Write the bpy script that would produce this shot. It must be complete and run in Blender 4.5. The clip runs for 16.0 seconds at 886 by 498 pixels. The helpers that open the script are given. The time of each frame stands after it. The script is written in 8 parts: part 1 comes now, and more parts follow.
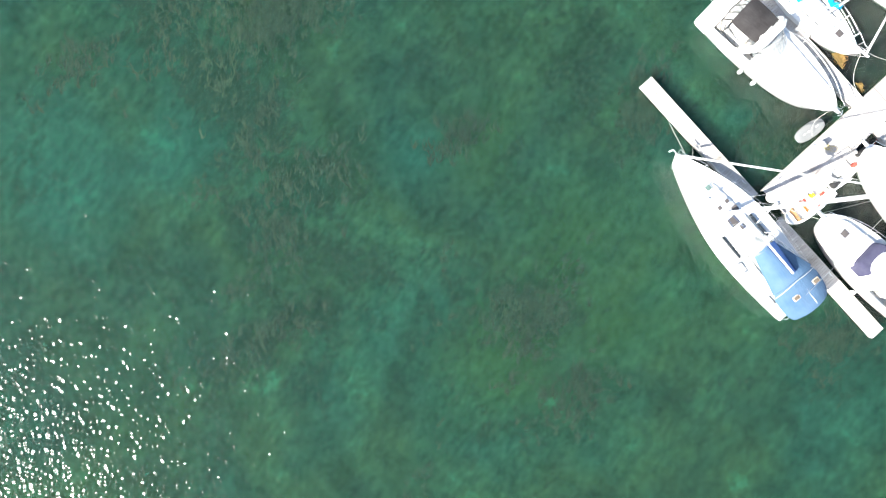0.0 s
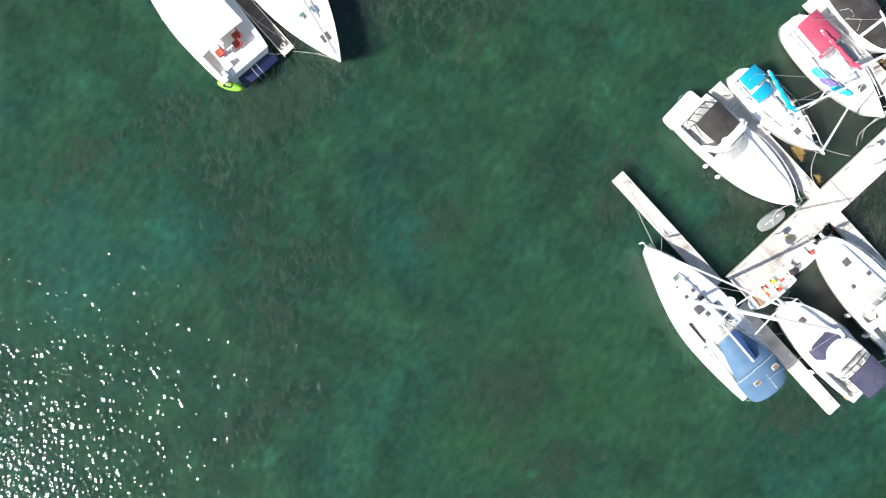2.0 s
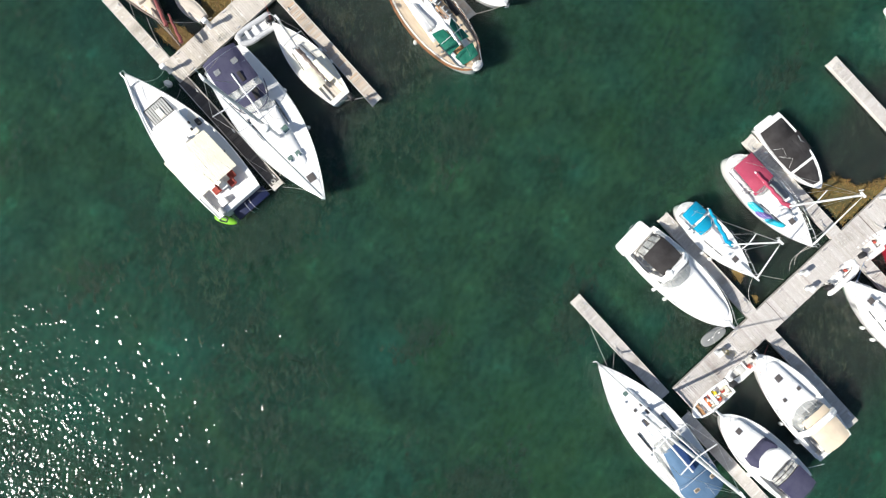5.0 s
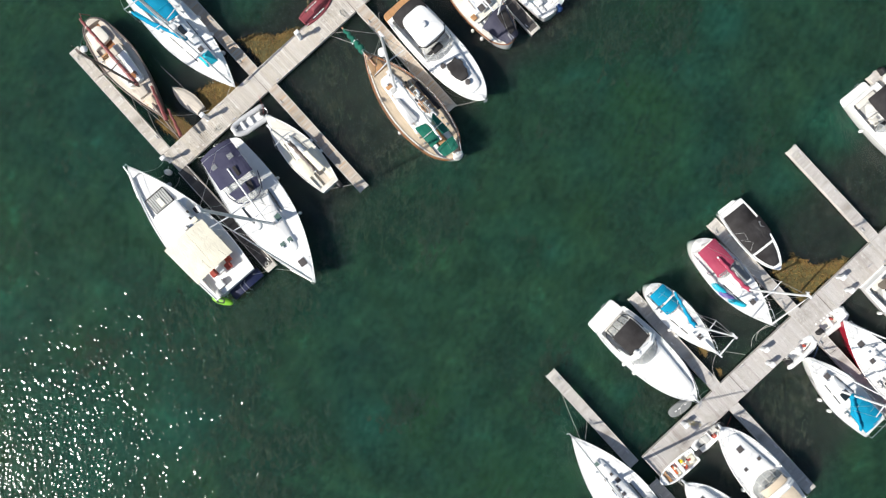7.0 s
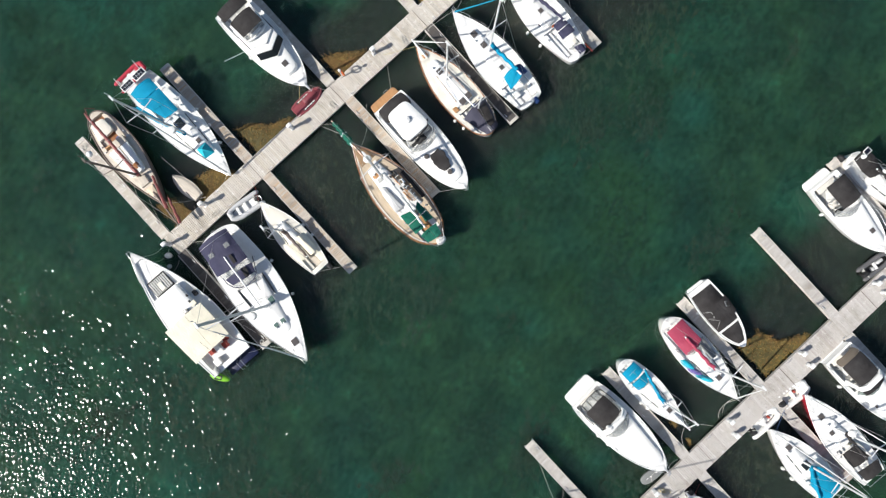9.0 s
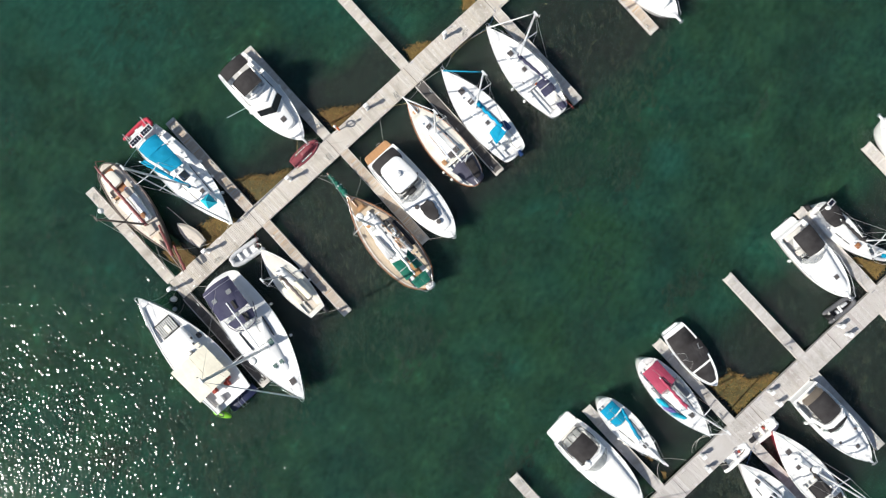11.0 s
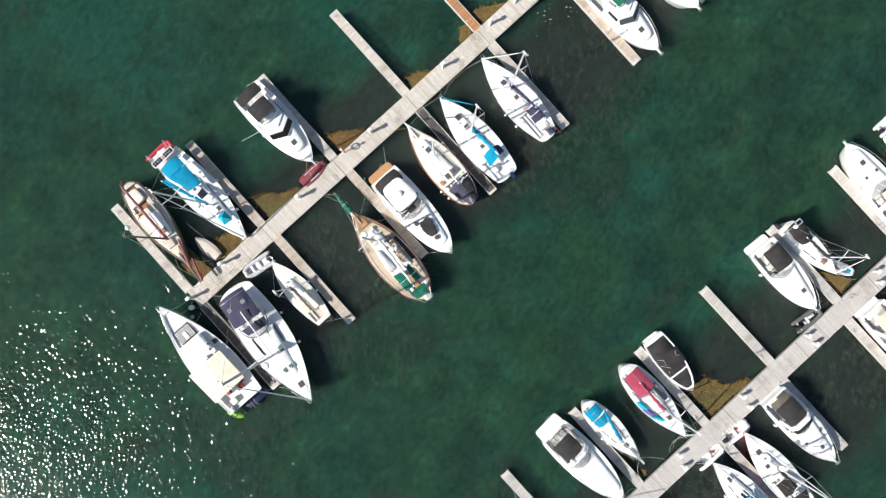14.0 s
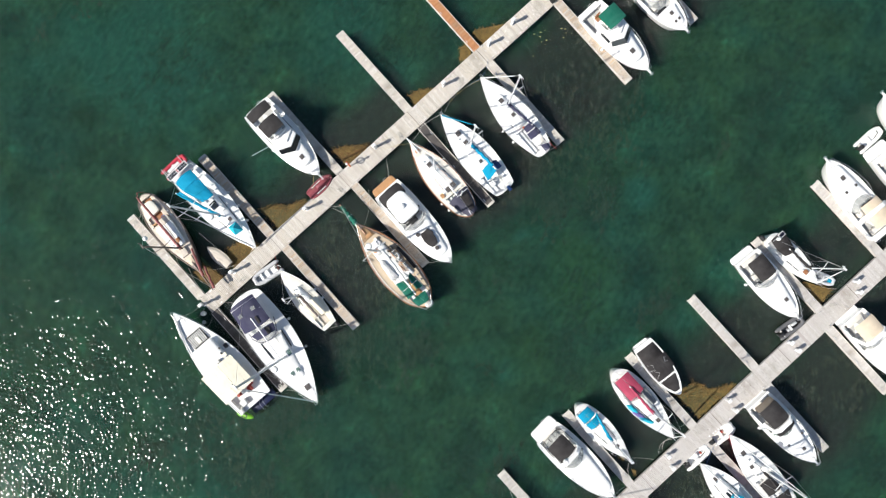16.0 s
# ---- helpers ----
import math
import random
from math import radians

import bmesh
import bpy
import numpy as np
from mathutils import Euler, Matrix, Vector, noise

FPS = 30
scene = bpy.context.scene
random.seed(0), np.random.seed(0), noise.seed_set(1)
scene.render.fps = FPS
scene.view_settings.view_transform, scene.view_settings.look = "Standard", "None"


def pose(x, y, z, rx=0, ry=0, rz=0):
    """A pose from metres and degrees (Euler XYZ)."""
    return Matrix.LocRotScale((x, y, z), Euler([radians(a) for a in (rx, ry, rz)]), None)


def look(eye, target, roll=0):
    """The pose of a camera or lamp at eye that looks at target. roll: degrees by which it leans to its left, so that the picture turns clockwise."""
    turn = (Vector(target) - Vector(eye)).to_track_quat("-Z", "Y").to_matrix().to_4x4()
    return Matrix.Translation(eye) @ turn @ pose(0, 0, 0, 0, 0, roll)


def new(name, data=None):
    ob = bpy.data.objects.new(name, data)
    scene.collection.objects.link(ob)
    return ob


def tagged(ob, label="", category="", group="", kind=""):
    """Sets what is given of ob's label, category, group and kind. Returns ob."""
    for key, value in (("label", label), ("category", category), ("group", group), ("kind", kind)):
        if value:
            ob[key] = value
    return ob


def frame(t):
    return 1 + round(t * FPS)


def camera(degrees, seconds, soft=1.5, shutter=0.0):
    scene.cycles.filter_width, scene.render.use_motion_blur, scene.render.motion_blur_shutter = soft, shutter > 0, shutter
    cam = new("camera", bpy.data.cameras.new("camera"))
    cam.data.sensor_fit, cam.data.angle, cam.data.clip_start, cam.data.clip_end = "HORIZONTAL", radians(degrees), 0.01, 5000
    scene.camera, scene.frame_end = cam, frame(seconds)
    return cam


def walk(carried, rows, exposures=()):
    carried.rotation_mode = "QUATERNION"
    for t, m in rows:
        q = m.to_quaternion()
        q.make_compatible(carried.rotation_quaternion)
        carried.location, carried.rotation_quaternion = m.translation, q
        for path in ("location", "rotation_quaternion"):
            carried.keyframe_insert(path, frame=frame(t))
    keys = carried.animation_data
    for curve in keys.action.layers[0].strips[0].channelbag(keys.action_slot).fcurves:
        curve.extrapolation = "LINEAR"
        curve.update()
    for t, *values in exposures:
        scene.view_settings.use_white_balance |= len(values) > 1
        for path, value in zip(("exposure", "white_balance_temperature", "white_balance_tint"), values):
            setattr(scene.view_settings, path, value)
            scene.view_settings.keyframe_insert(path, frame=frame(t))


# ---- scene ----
# camera: a drone that looks straight down, climbs and drifts ahead
cam = camera(72.0, 16.0, soft=1.2)
ROWS = [
    (0.0, 0.774, -0.814, 34.574, 1.25, 0.19, 2.65),
    (0.5, 0.864, 0.506, 35.092, 1.21, 0.09, 2.51),
    (1.0, 0.969, 1.809, 35.637, 1.17, -0.00, 2.39),
    (1.5, 1.081, 3.088, 36.268, 1.13, -0.08, 2.29),
    (2.0, 1.201, 4.357, 36.975, 1.10, -0.15, 2.21),
    (2.5, 1.346, 5.623, 37.717, 1.07, -0.20, 2.15),
    (3.0, 1.528, 6.890, 38.446, 1.04, -0.23, 2.11),
    (3.5, 1.754, 8.173, 39.143, 1.01, -0.25, 2.08),
    (4.0, 2.004, 9.493, 39.835, 0.97, -0.25, 2.06),
    (6.5, 3.318, 16.394, 43.328, 0.79, -0.17, 1.94),
    (7.0, 3.571, 17.849, 44.027, 0.75, -0.16, 1.90),
    (7.5, 3.824, 19.359, 44.719, 0.71, -0.14, 1.86),
    (8.0, 4.086, 20.902, 45.408, 0.67, -0.12, 1.82),
    (8.5, 4.360, 22.451, 46.091, 0.63, -0.10, 1.77),
    (9.0, 4.620, 23.880, 46.760, 0.61, -0.08, 1.74),
    (9.5, 4.900, 25.320, 47.450, 0.60, -0.07, 1.71),
    (10.0, 5.120, 26.400, 48.200, 0.60, -0.06, 1.72),
    (12.5, 5.594, 27.860, 51.636, 0.62, 0.00, 1.91),
    (13.0, 5.640, 28.102, 52.313, 0.63, 0.01, 1.96),
    (13.5, 5.655, 28.312, 52.990, 0.65, 0.03, 2.01),
    (14.0, 5.662, 28.513, 53.670, 0.68, 0.05, 2.07),
    (14.5, 5.666, 28.708, 54.348, 0.71, 0.06, 2.12),
    (15.0, 5.670, 28.892, 55.019, 0.74, 0.08, 2.17),
    (15.5, 5.680, 29.063, 55.683, 0.78, 0.10, 2.22),
    (16.0, 5.693, 29.229, 56.342, 0.82, 0.12, 2.27),
]
EXPOSURES = [(0.0, 1.64), (1.5, 1.22), (3.5, 0.74), (7.0, 0.32), (9.0, 0.26), (12.5, 0.35), (16.0, 0.40)]
walk(cam, [(t, pose(x, y, z, rx, ry, rz)) for t, x, y, z, rx, ry, rz in ROWS], EXPOSURES)

# ---- light ----
SUN_AZ, SUN_EL = radians(209), radians(40)
sun_way = Vector((math.cos(SUN_AZ) * math.cos(SUN_EL), math.sin(SUN_AZ) * math.cos(SUN_EL), math.sin(SUN_EL)))
world = bpy.data.worlds.new("sky")
scene.world = world
world.use_nodes = True
wn = world.node_tree.nodes
sky = wn.new("ShaderNodeTexSky")
sky.sky_type, sky.sun_disc = "NISHITA", False
sky.sun_elevation, sky.sun_rotation = SUN_EL, radians(90) - SUN_AZ
world.node_tree.links.new(sky.outputs["Color"], wn["Background"].inputs["Color"])
wn["Background"].inputs["Strength"].default_value = 0.084
lamp = bpy.data.lights.new("sun", "SUN")
lamp.energy, lamp.angle, lamp.color = 5.0, radians(0.53), (1.0, 0.955, 0.88)
sun = new("sun", lamp)
sun.matrix_world = look(sun_way * 200, (0, 0, 0))


# ---- materials ----
def material(name):
    m = bpy.data.materials.new(name)
    m.use_nodes = True
    return m, m.node_tree.nodes, m.node_tree.links, m.node_tree.nodes["Principled BSDF"]


def ramp(nodes, stops, source, links, mode="LINEAR"):
    r = nodes.new("ShaderNodeValToRGB")
    r.color_ramp.interpolation = mode
    while len(r.color_ramp.elements) < len(stops):
        r.color_ramp.elements.new(0.5)
    for e, (p, c) in zip(r.color_ramp.elements, stops):
        e.position, e.color = p, (*c, 1)
    links.new(source, r.inputs["Fac"])
    return r


def noise_node(nodes, links, coord, scale, detail=3.0, rough=0.55, squash=None):
    n = nodes.new("ShaderNodeTexNoise")
    n.inputs["Scale"].default_value, n.inputs["Detail"].default_value, n.inputs["Roughness"].default_value = scale, detail, rough
    if squash:
        mp = nodes.new("ShaderNodeMapping")
        mp.inputs["Scale"].default_value = squash
        links.new(coord, mp.inputs["Vector"])
        coord = mp.outputs["Vector"]
    links.new(coord, n.inputs["Vector"])
    return n


def mix_colour(nodes, links, fac, a, b, blend="MIX"):
    m = nodes.new("ShaderNodeMix")
    m.data_type, m.blend_type = "RGBA", blend
    for sock, v in ((m.inputs["Factor"], fac), (m.inputs["A"], a), (m.inputs["B"], b)):
        if isinstance(v, (int, float)):
            sock.default_value = v
        elif isinstance(v, tuple):
            sock.default_value = (*v, 1)
        else:
            links.new(v, sock)
    return m.outputs["Result"]


def surface(name, colour, rough=0.5, metal=0.0, vary=0.12, patch=1.3, grain=30.0, bump=0.15, depth=0.004, coat=0.0, squash=None):
    """A plain-coloured stuff with stains at one scale and grain at another."""
    m, nodes, links, b = material(name)
    co = nodes.new("ShaderNodeTexCoord").outputs["Object"]
    big = noise_node(nodes, links, co, patch, 4.0, 0.6, squash)
    fine = noise_node(nodes, links, co, grain, 3.0, 0.6, squash)
    dark, light = tuple(c * (1 - vary) for c in colour), tuple(min(1, c * (1 + vary * 0.6)) for c in colour)
    base = ramp(nodes, [(0.3, dark), (0.7, light)], big.outputs["Fac"], links).outputs["Color"]
    grey = ramp(nodes, [(0.3, (1 - vary, 1 - vary, 1 - vary)), (0.7, (1, 1, 1))], fine.outputs["Fac"], links).outputs["Color"]
    links.new(mix_colour(nodes, links, 0.8, base, grey, "MULTIPLY"), b.inputs["Base Color"])
    b.inputs["Roughness"].default_value, b.inputs["Metallic"].default_value, b.inputs["Coat Weight"].default_value = rough, metal, coat
    bp = nodes.new("ShaderNodeBump")
    bp.inputs["Strength"].default_value, bp.inputs["Distance"].default_value = bump, depth
    links.new(fine.outputs["Fac"], bp.inputs["Height"])
    links.new(bp.outputs["Normal"], b.inputs["Normal"])
    return m


def canvas(name, colour, fade=0.25):
    """Boat canvas: faded in patches, creased, finely woven."""
    m, nodes, links, b = material(name)
    co = nodes.new("ShaderNodeTexCoord").outputs["Object"]
    big = noise_node(nodes, links, co, 0.9, 4.0, 0.6)
    crease = noise_node(nodes, links, co, 3.0, 5.0, 0.65, (1, 3, 1))
    weave = noise_node(nodes, links, co, 120.0, 1.0, 0.5)
    pale = tuple(c + (0.35 - c) * fade * 0.5 if c < 0.35 else min(1, c * 1.1) for c in colour)
    links.new(ramp(nodes, [(0.3, tuple(c * 0.85 for c in colour)), (0.75, pale)], big.outputs["Fac"], links).outputs["Color"], b.inputs["Base Color"])
    b.inputs["Roughness"].default_value, b.inputs["Specular IOR Level"].default_value = 0.85, 0.25
    add = nodes.new("ShaderNodeMath")
    add.operation = "MULTIPLY_ADD"
    add.inputs[1].default_value = 0.06
    links.new(weave.outputs["Fac"], add.inputs[0])
    links.new(crease.outputs["Fac"], add.inputs[2])
    bp = nodes.new("ShaderNodeBump")
    bp.inputs["Strength"].default_value, bp.inputs["Distance"].default_value = 0.5, 0.06
    links.new(add.outputs["Value"], bp.inputs["Height"])
    links.new(bp.outputs["Normal"], b.inputs["Normal"])
    return m


def weathered(name, tones, stain=(0.2, 0.17, 0.13), lime=0.0):
    """Planks: each its own tone, with grain along the plank and dark blotches."""
    m, nodes, links, b = material(name)
    geo = nodes.new("ShaderNodeNewGeometry")
    co = nodes.new("ShaderNodeTexCoord").outputs["Object"]
    tone = ramp(nodes, [(i / (len(tones) - 1), t) for i, t in enumerate(tones)], geo.outputs["Random Per Island"], links)
    grain = noise_node(nodes, links, co, 3.0, 4.0, 0.7, (14, 1.2, 4))
    blot = noise_node(nodes, links, co, 0.55, 5.0, 0.65)
    g = ramp(nodes, [(0.25, (0.7, 0.69, 0.67)), (0.7, (1.06, 1.05, 1.04))], grain.outputs["Fac"], links).outputs["Color"]
    c = mix_colour(nodes, links, 0.9, tone.outputs["Color"], g, "MULTIPLY")
    f = ramp(nodes, [(0.52, (0, 0, 0)), (0.75, (0.55, 0.55, 0.55))], blot.outputs["Fac"], links).outputs["Color"]
    c = mix_colour(nodes, links, f, c, stain)
    if lime:
        spots = noise_node(nodes, links, co, 5.5, 3.0, 0.6)
        drops = ramp(nodes, [(0.60, (0, 0, 0)), (0.68, (lime, lime, lime))], spots.outputs["Fac"], links).outputs["Color"]
        c = mix_colour(nodes, links, drops, c, (0.80, 0.79, 0.76))
    links.new(c, b.inputs["Base Color"])
    b.inputs["Roughness"].default_value, b.inputs["Specular IOR Level"].default_value = 0.85, 0.25
    bp = nodes.new("ShaderNodeBump")
    bp.inputs["Strength"].default_value, bp.inputs["Distance"].default_value = 0.5, 0.006
    links.new(grain.outputs["Fac"], bp.inputs["Height"])
    links.new(bp.outputs["Normal"], b.inputs["Normal"])
    return m


def tinted_glass(name, colour=(0.02, 0.025, 0.03), alpha=1.0):
    m, nodes, links, b = material(name)
    b.inputs["Base Color"].default_value = (*colour, 1)
    b.inputs["Roughness"].default_value, b.inputs["Alpha"].default_value = 0.08, alpha
    return m


GEL = surface("white_gelcoat", (0.85, 0.85, 0.83), 0.28, vary=0.06, bump=0.03, coat=0.7)
CREAM = surface("cream_gelcoat", (0.78, 0.75, 0.66), 0.3, vary=0.07, bump=0.03)
DECK = surface("nonskid_deck", (0.81, 0.81, 0.79), 0.6, vary=0.08, grain=60, bump=0.2)
GREYDECK = surface("grey_deck", (0.50, 0.50, 0.48), 0.6, vary=0.14, grain=60, bump=0.2)
REDHULL = surface("red_gelcoat", (0.30, 0.015, 0.03), 0.25, vary=0.08, bump=0.03)
BLUEHULL = surface("dark_blue_gelcoat", (0.012, 0.018, 0.06), 0.3, vary=0.15, bump=0.05)
TEAK = surface("teak", (0.50, 0.27, 0.12), 0.6, vary=0.25, patch=2.0, grain=14, bump=0.2, squash=(1, 8, 1))
VARNISH = surface("varnished_wood", (0.36, 0.16, 0.07), 0.3, vary=0.3, patch=2.0, grain=14, coat=0.4, squash=(1, 8, 1))
TANDECK = surface("tan_laid_deck", (0.58, 0.47, 0.34), 0.65, vary=0.2, patch=1.5, grain=14, squash=(1, 8, 1))
BROWNDECK = surface("brown_laid_deck", (0.33, 0.21, 0.11), 0.6, vary=0.2, patch=1.5, grain=14, squash=(1, 8, 1))
PINEDECK = surface("pale_wood_deck", (0.64, 0.57, 0.48), 0.65, vary=0.2, patch=1.5, grain=14, squash=(1, 8, 1))
SPAR = surface("white_painted_spar", (0.72, 0.73, 0.74), 0.35, vary=0.06, bump=0.02)
BROWNSPAR = surface("red_brown_spar", (0.26, 0.065, 0.06), 0.5, vary=0.25)
DARKSPAR = surface("weathered_spar", (0.17, 0.13, 0.11), 0.55, vary=0.25)
STEEL = surface("stainless_steel", (0.80, 0.80, 0.80), 0.42, 1.0, vary=0.05, bump=0.02)
BLACK = surface("black_rubber", (0.02, 0.02, 0.021), 0.6, vary=0.2)
GREYTUBE = surface("grey_inflatable_fabric", (0.55, 0.56, 0.57), 0.55, vary=0.12)
WHITETUBE = surface("white_inflatable_fabric", (0.78, 0.78, 0.76), 0.5, vary=0.1)
DARKTUBE = surface("dark_inflatable_fabric", (0.13, 0.13, 0.135), 0.5, vary=0.2)
REDTUBE = surface("crimson_inflatable_fabric", (0.50, 0.03, 0.06), 0.5, vary=0.15)
MAROON = surface("maroon_boat_cover", (0.26, 0.05, 0.065), 0.6, vary=0.25)
SEAT = surface("vinyl_seat", (0.74, 0.71, 0.65), 0.5, vary=0.1)
REDSEAT = surface("red_cushion", (0.40, 0.07, 0.05), 0.8, vary=0.15)
ORANGE = surface("orange_plastic", (0.75, 0.16, 0.03), 0.5, vary=0.15)
YELLOW = surface("yellow_plastic", (0.85, 0.62, 0.02), 0.5, vary=0.1)
LIME = surface("lime_plastic", (0.22, 0.55, 0.03), 0.4, vary=0.15)
GREYBOARD = surface("grey_foam_board", (0.22, 0.23, 0.23), 0.7, vary=0.12)
ROPE = surface("pale_rope", (0.62, 0.60, 0.54), 0.9, vary=0.15)
BLUEROPE = surface("blue_rope", (0.10, 0.20, 0.42), 0.9, vary=0.15)
YELLOWROPE = surface("yellow_rope", (0.55, 0.46, 0.20), 0.9, vary=0.15)
TURQUOISE = surface("turquoise_fender", (0.02, 0.35, 0.40), 0.5, vary=0.1)
SOLAR = surface("solar_cells", (0.015, 0.017, 0.03), 0.2, vary=0.3, patch=8)
GLASS = tinted_glass("dark_tinted_glass")
CLEAR = tinted_glass("clear_vinyl", (0.42, 0.44, 0.43), 0.32)
SMOKED = tinted_glass("smoked_vinyl", (0.16, 0.13, 0.10), 0.8)
GREENGLASS = tinted_glass("green_tinted_glass", (0.10, 0.17, 0.15), 0.8)
GREYGLASS = tinted_glass("grey_tinted_glass", (0.13, 0.15, 0.16))
HATCH = tinted_glass("smoked_hatch", (0.10, 0.09, 0.085))
FLOAT = surface("black_dock_float", (0.02, 0.022, 0.02), 0.8, vary=0.3)
C_NAVY = canvas("navy_canvas", (0.042, 0.042, 0.088), 0.2)
C_BLUE = canvas("slate_blue_canvas", (0.070, 0.145, 0.25), 0.2)
# serves as blue canvas and as painted shade on two dodgers
C_ROYAL = canvas("royal_blue_canvas", (0.012, 0.045, 0.15), 0.1)
C_BRIGHT = canvas("bright_blue_canvas", (0.001, 0.27, 0.43), 0.0)
C_RED = canvas("crimson_canvas", (0.36, 0.045, 0.095), 0.2)
C_BLACK = canvas("black_canvas", (0.024, 0.021, 0.021), 0.2)
C_CHARCOAL = canvas("charcoal_canvas", (0.055, 0.055, 0.085), 0.2)
C_TAN = canvas("tan_canvas", (0.68, 0.57, 0.43), 0.1)
C_GREEN = canvas("green_canvas", (0.003, 0.13, 0.085), 0.15)
C_CREAM = canvas("cream_canvas", (0.80, 0.755, 0.61), 0.1)
C_WHITE = canvas("white_canvas", (0.78, 0.78, 0.76), 0.1)
C_TURQ = canvas("turquoise_canvas", (0.01, 0.42, 0.55), 0.1)
C_VIOLET = canvas("violet_canvas", (0.16, 0.12, 0.36), 0.1)
PLANK = weathered("weathered_planks", [(0.54, 0.49, 0.44), (0.63, 0.59, 0.54), (0.58, 0.53, 0.45), (0.67, 0.64, 0.59), (0.50, 0.46, 0.40)], lime=0.7)
PLANKB = weathered("grey_planks", [(0.50, 0.47, 0.43), (0.56, 0.54, 0.52), (0.53, 0.50, 0.47), (0.59, 0.57, 0.55), (0.46, 0.42, 0.40)], lime=0.35)
# dark tones for wet planks, with the neighbouring boats' shade put into them
PLANKSHADE = weathered("wet_shaded_planks", [(0.085, 0.08, 0.08), (0.12, 0.11, 0.105), (0.10, 0.09, 0.085), (0.15, 0.14, 0.13), (0.07, 0.065, 0.065)], (0.05, 0.045, 0.045))
PLANKTAN = weathered("tan_planks", [(0.50, 0.43, 0.36), (0.56, 0.45, 0.35), (0.58, 0.54, 0.48), (0.48, 0.40, 0.33), (0.59, 0.43, 0.29)])
PLANKRUST = weathered("rust_brown_planks", [(0.48, 0.22, 0.10), (0.55, 0.27, 0.13), (0.42, 0.18, 0.08), (0.58, 0.33, 0.18)])
BOARD = surface("weathered_edge_board", (0.60, 0.57, 0.52), 0.85, vary=0.25, patch=1.0, grain=10, squash=(1, 1, 4))


def weed_material(name, tones):
    m, nodes, links, b = material(name)
    geo = nodes.new("ShaderNodeNewGeometry")
    co = nodes.new("ShaderNodeTexCoord").outputs["Object"]
    tone = ramp(nodes, [(i / (len(tones) - 1), t) for i, t in enumerate(tones)], geo.outputs["Random Per Island"], links)
    blot = noise_node(nodes, links, co, 1.1, 4.0, 0.6)
    g = ramp(nodes, [(0.3, (0.6, 0.6, 0.55)), (0.7, (1.15, 1.1, 1.0))], blot.outputs["Fac"], links).outputs["Color"]
    links.new(mix_colour(nodes, links, 1.0, tone.outputs["Color"], g, "MULTIPLY"), b.inputs["Base Color"])
    b.inputs["Roughness"].default_value = 0.8
    return m


MATWEED = weed_material("floating_weed", [(0.22, 0.13, 0.032), (0.14, 0.10, 0.026), (0.28, 0.18, 0.055), (0.10, 0.09, 0.03), (0.20, 0.095, 0.033)])
DEEPWEED = weed_material("sunken_weed", [(0.085, 0.08, 0.05), (0.13, 0.115, 0.075), (0.05, 0.06, 0.036), (0.08, 0.085, 0.055)])
LEAF = weed_material("yellow_leaf", [(0.30, 0.31, 0.12), (0.26, 0.25, 0.10), (0.20, 0.24, 0.10)])
BROWNWEED = weed_material("brown_weed", [(0.044, 0.050, 0.036), (0.090, 0.082, 0.052), (0.030, 0.040, 0.030), (0.062, 0.062, 0.042)])


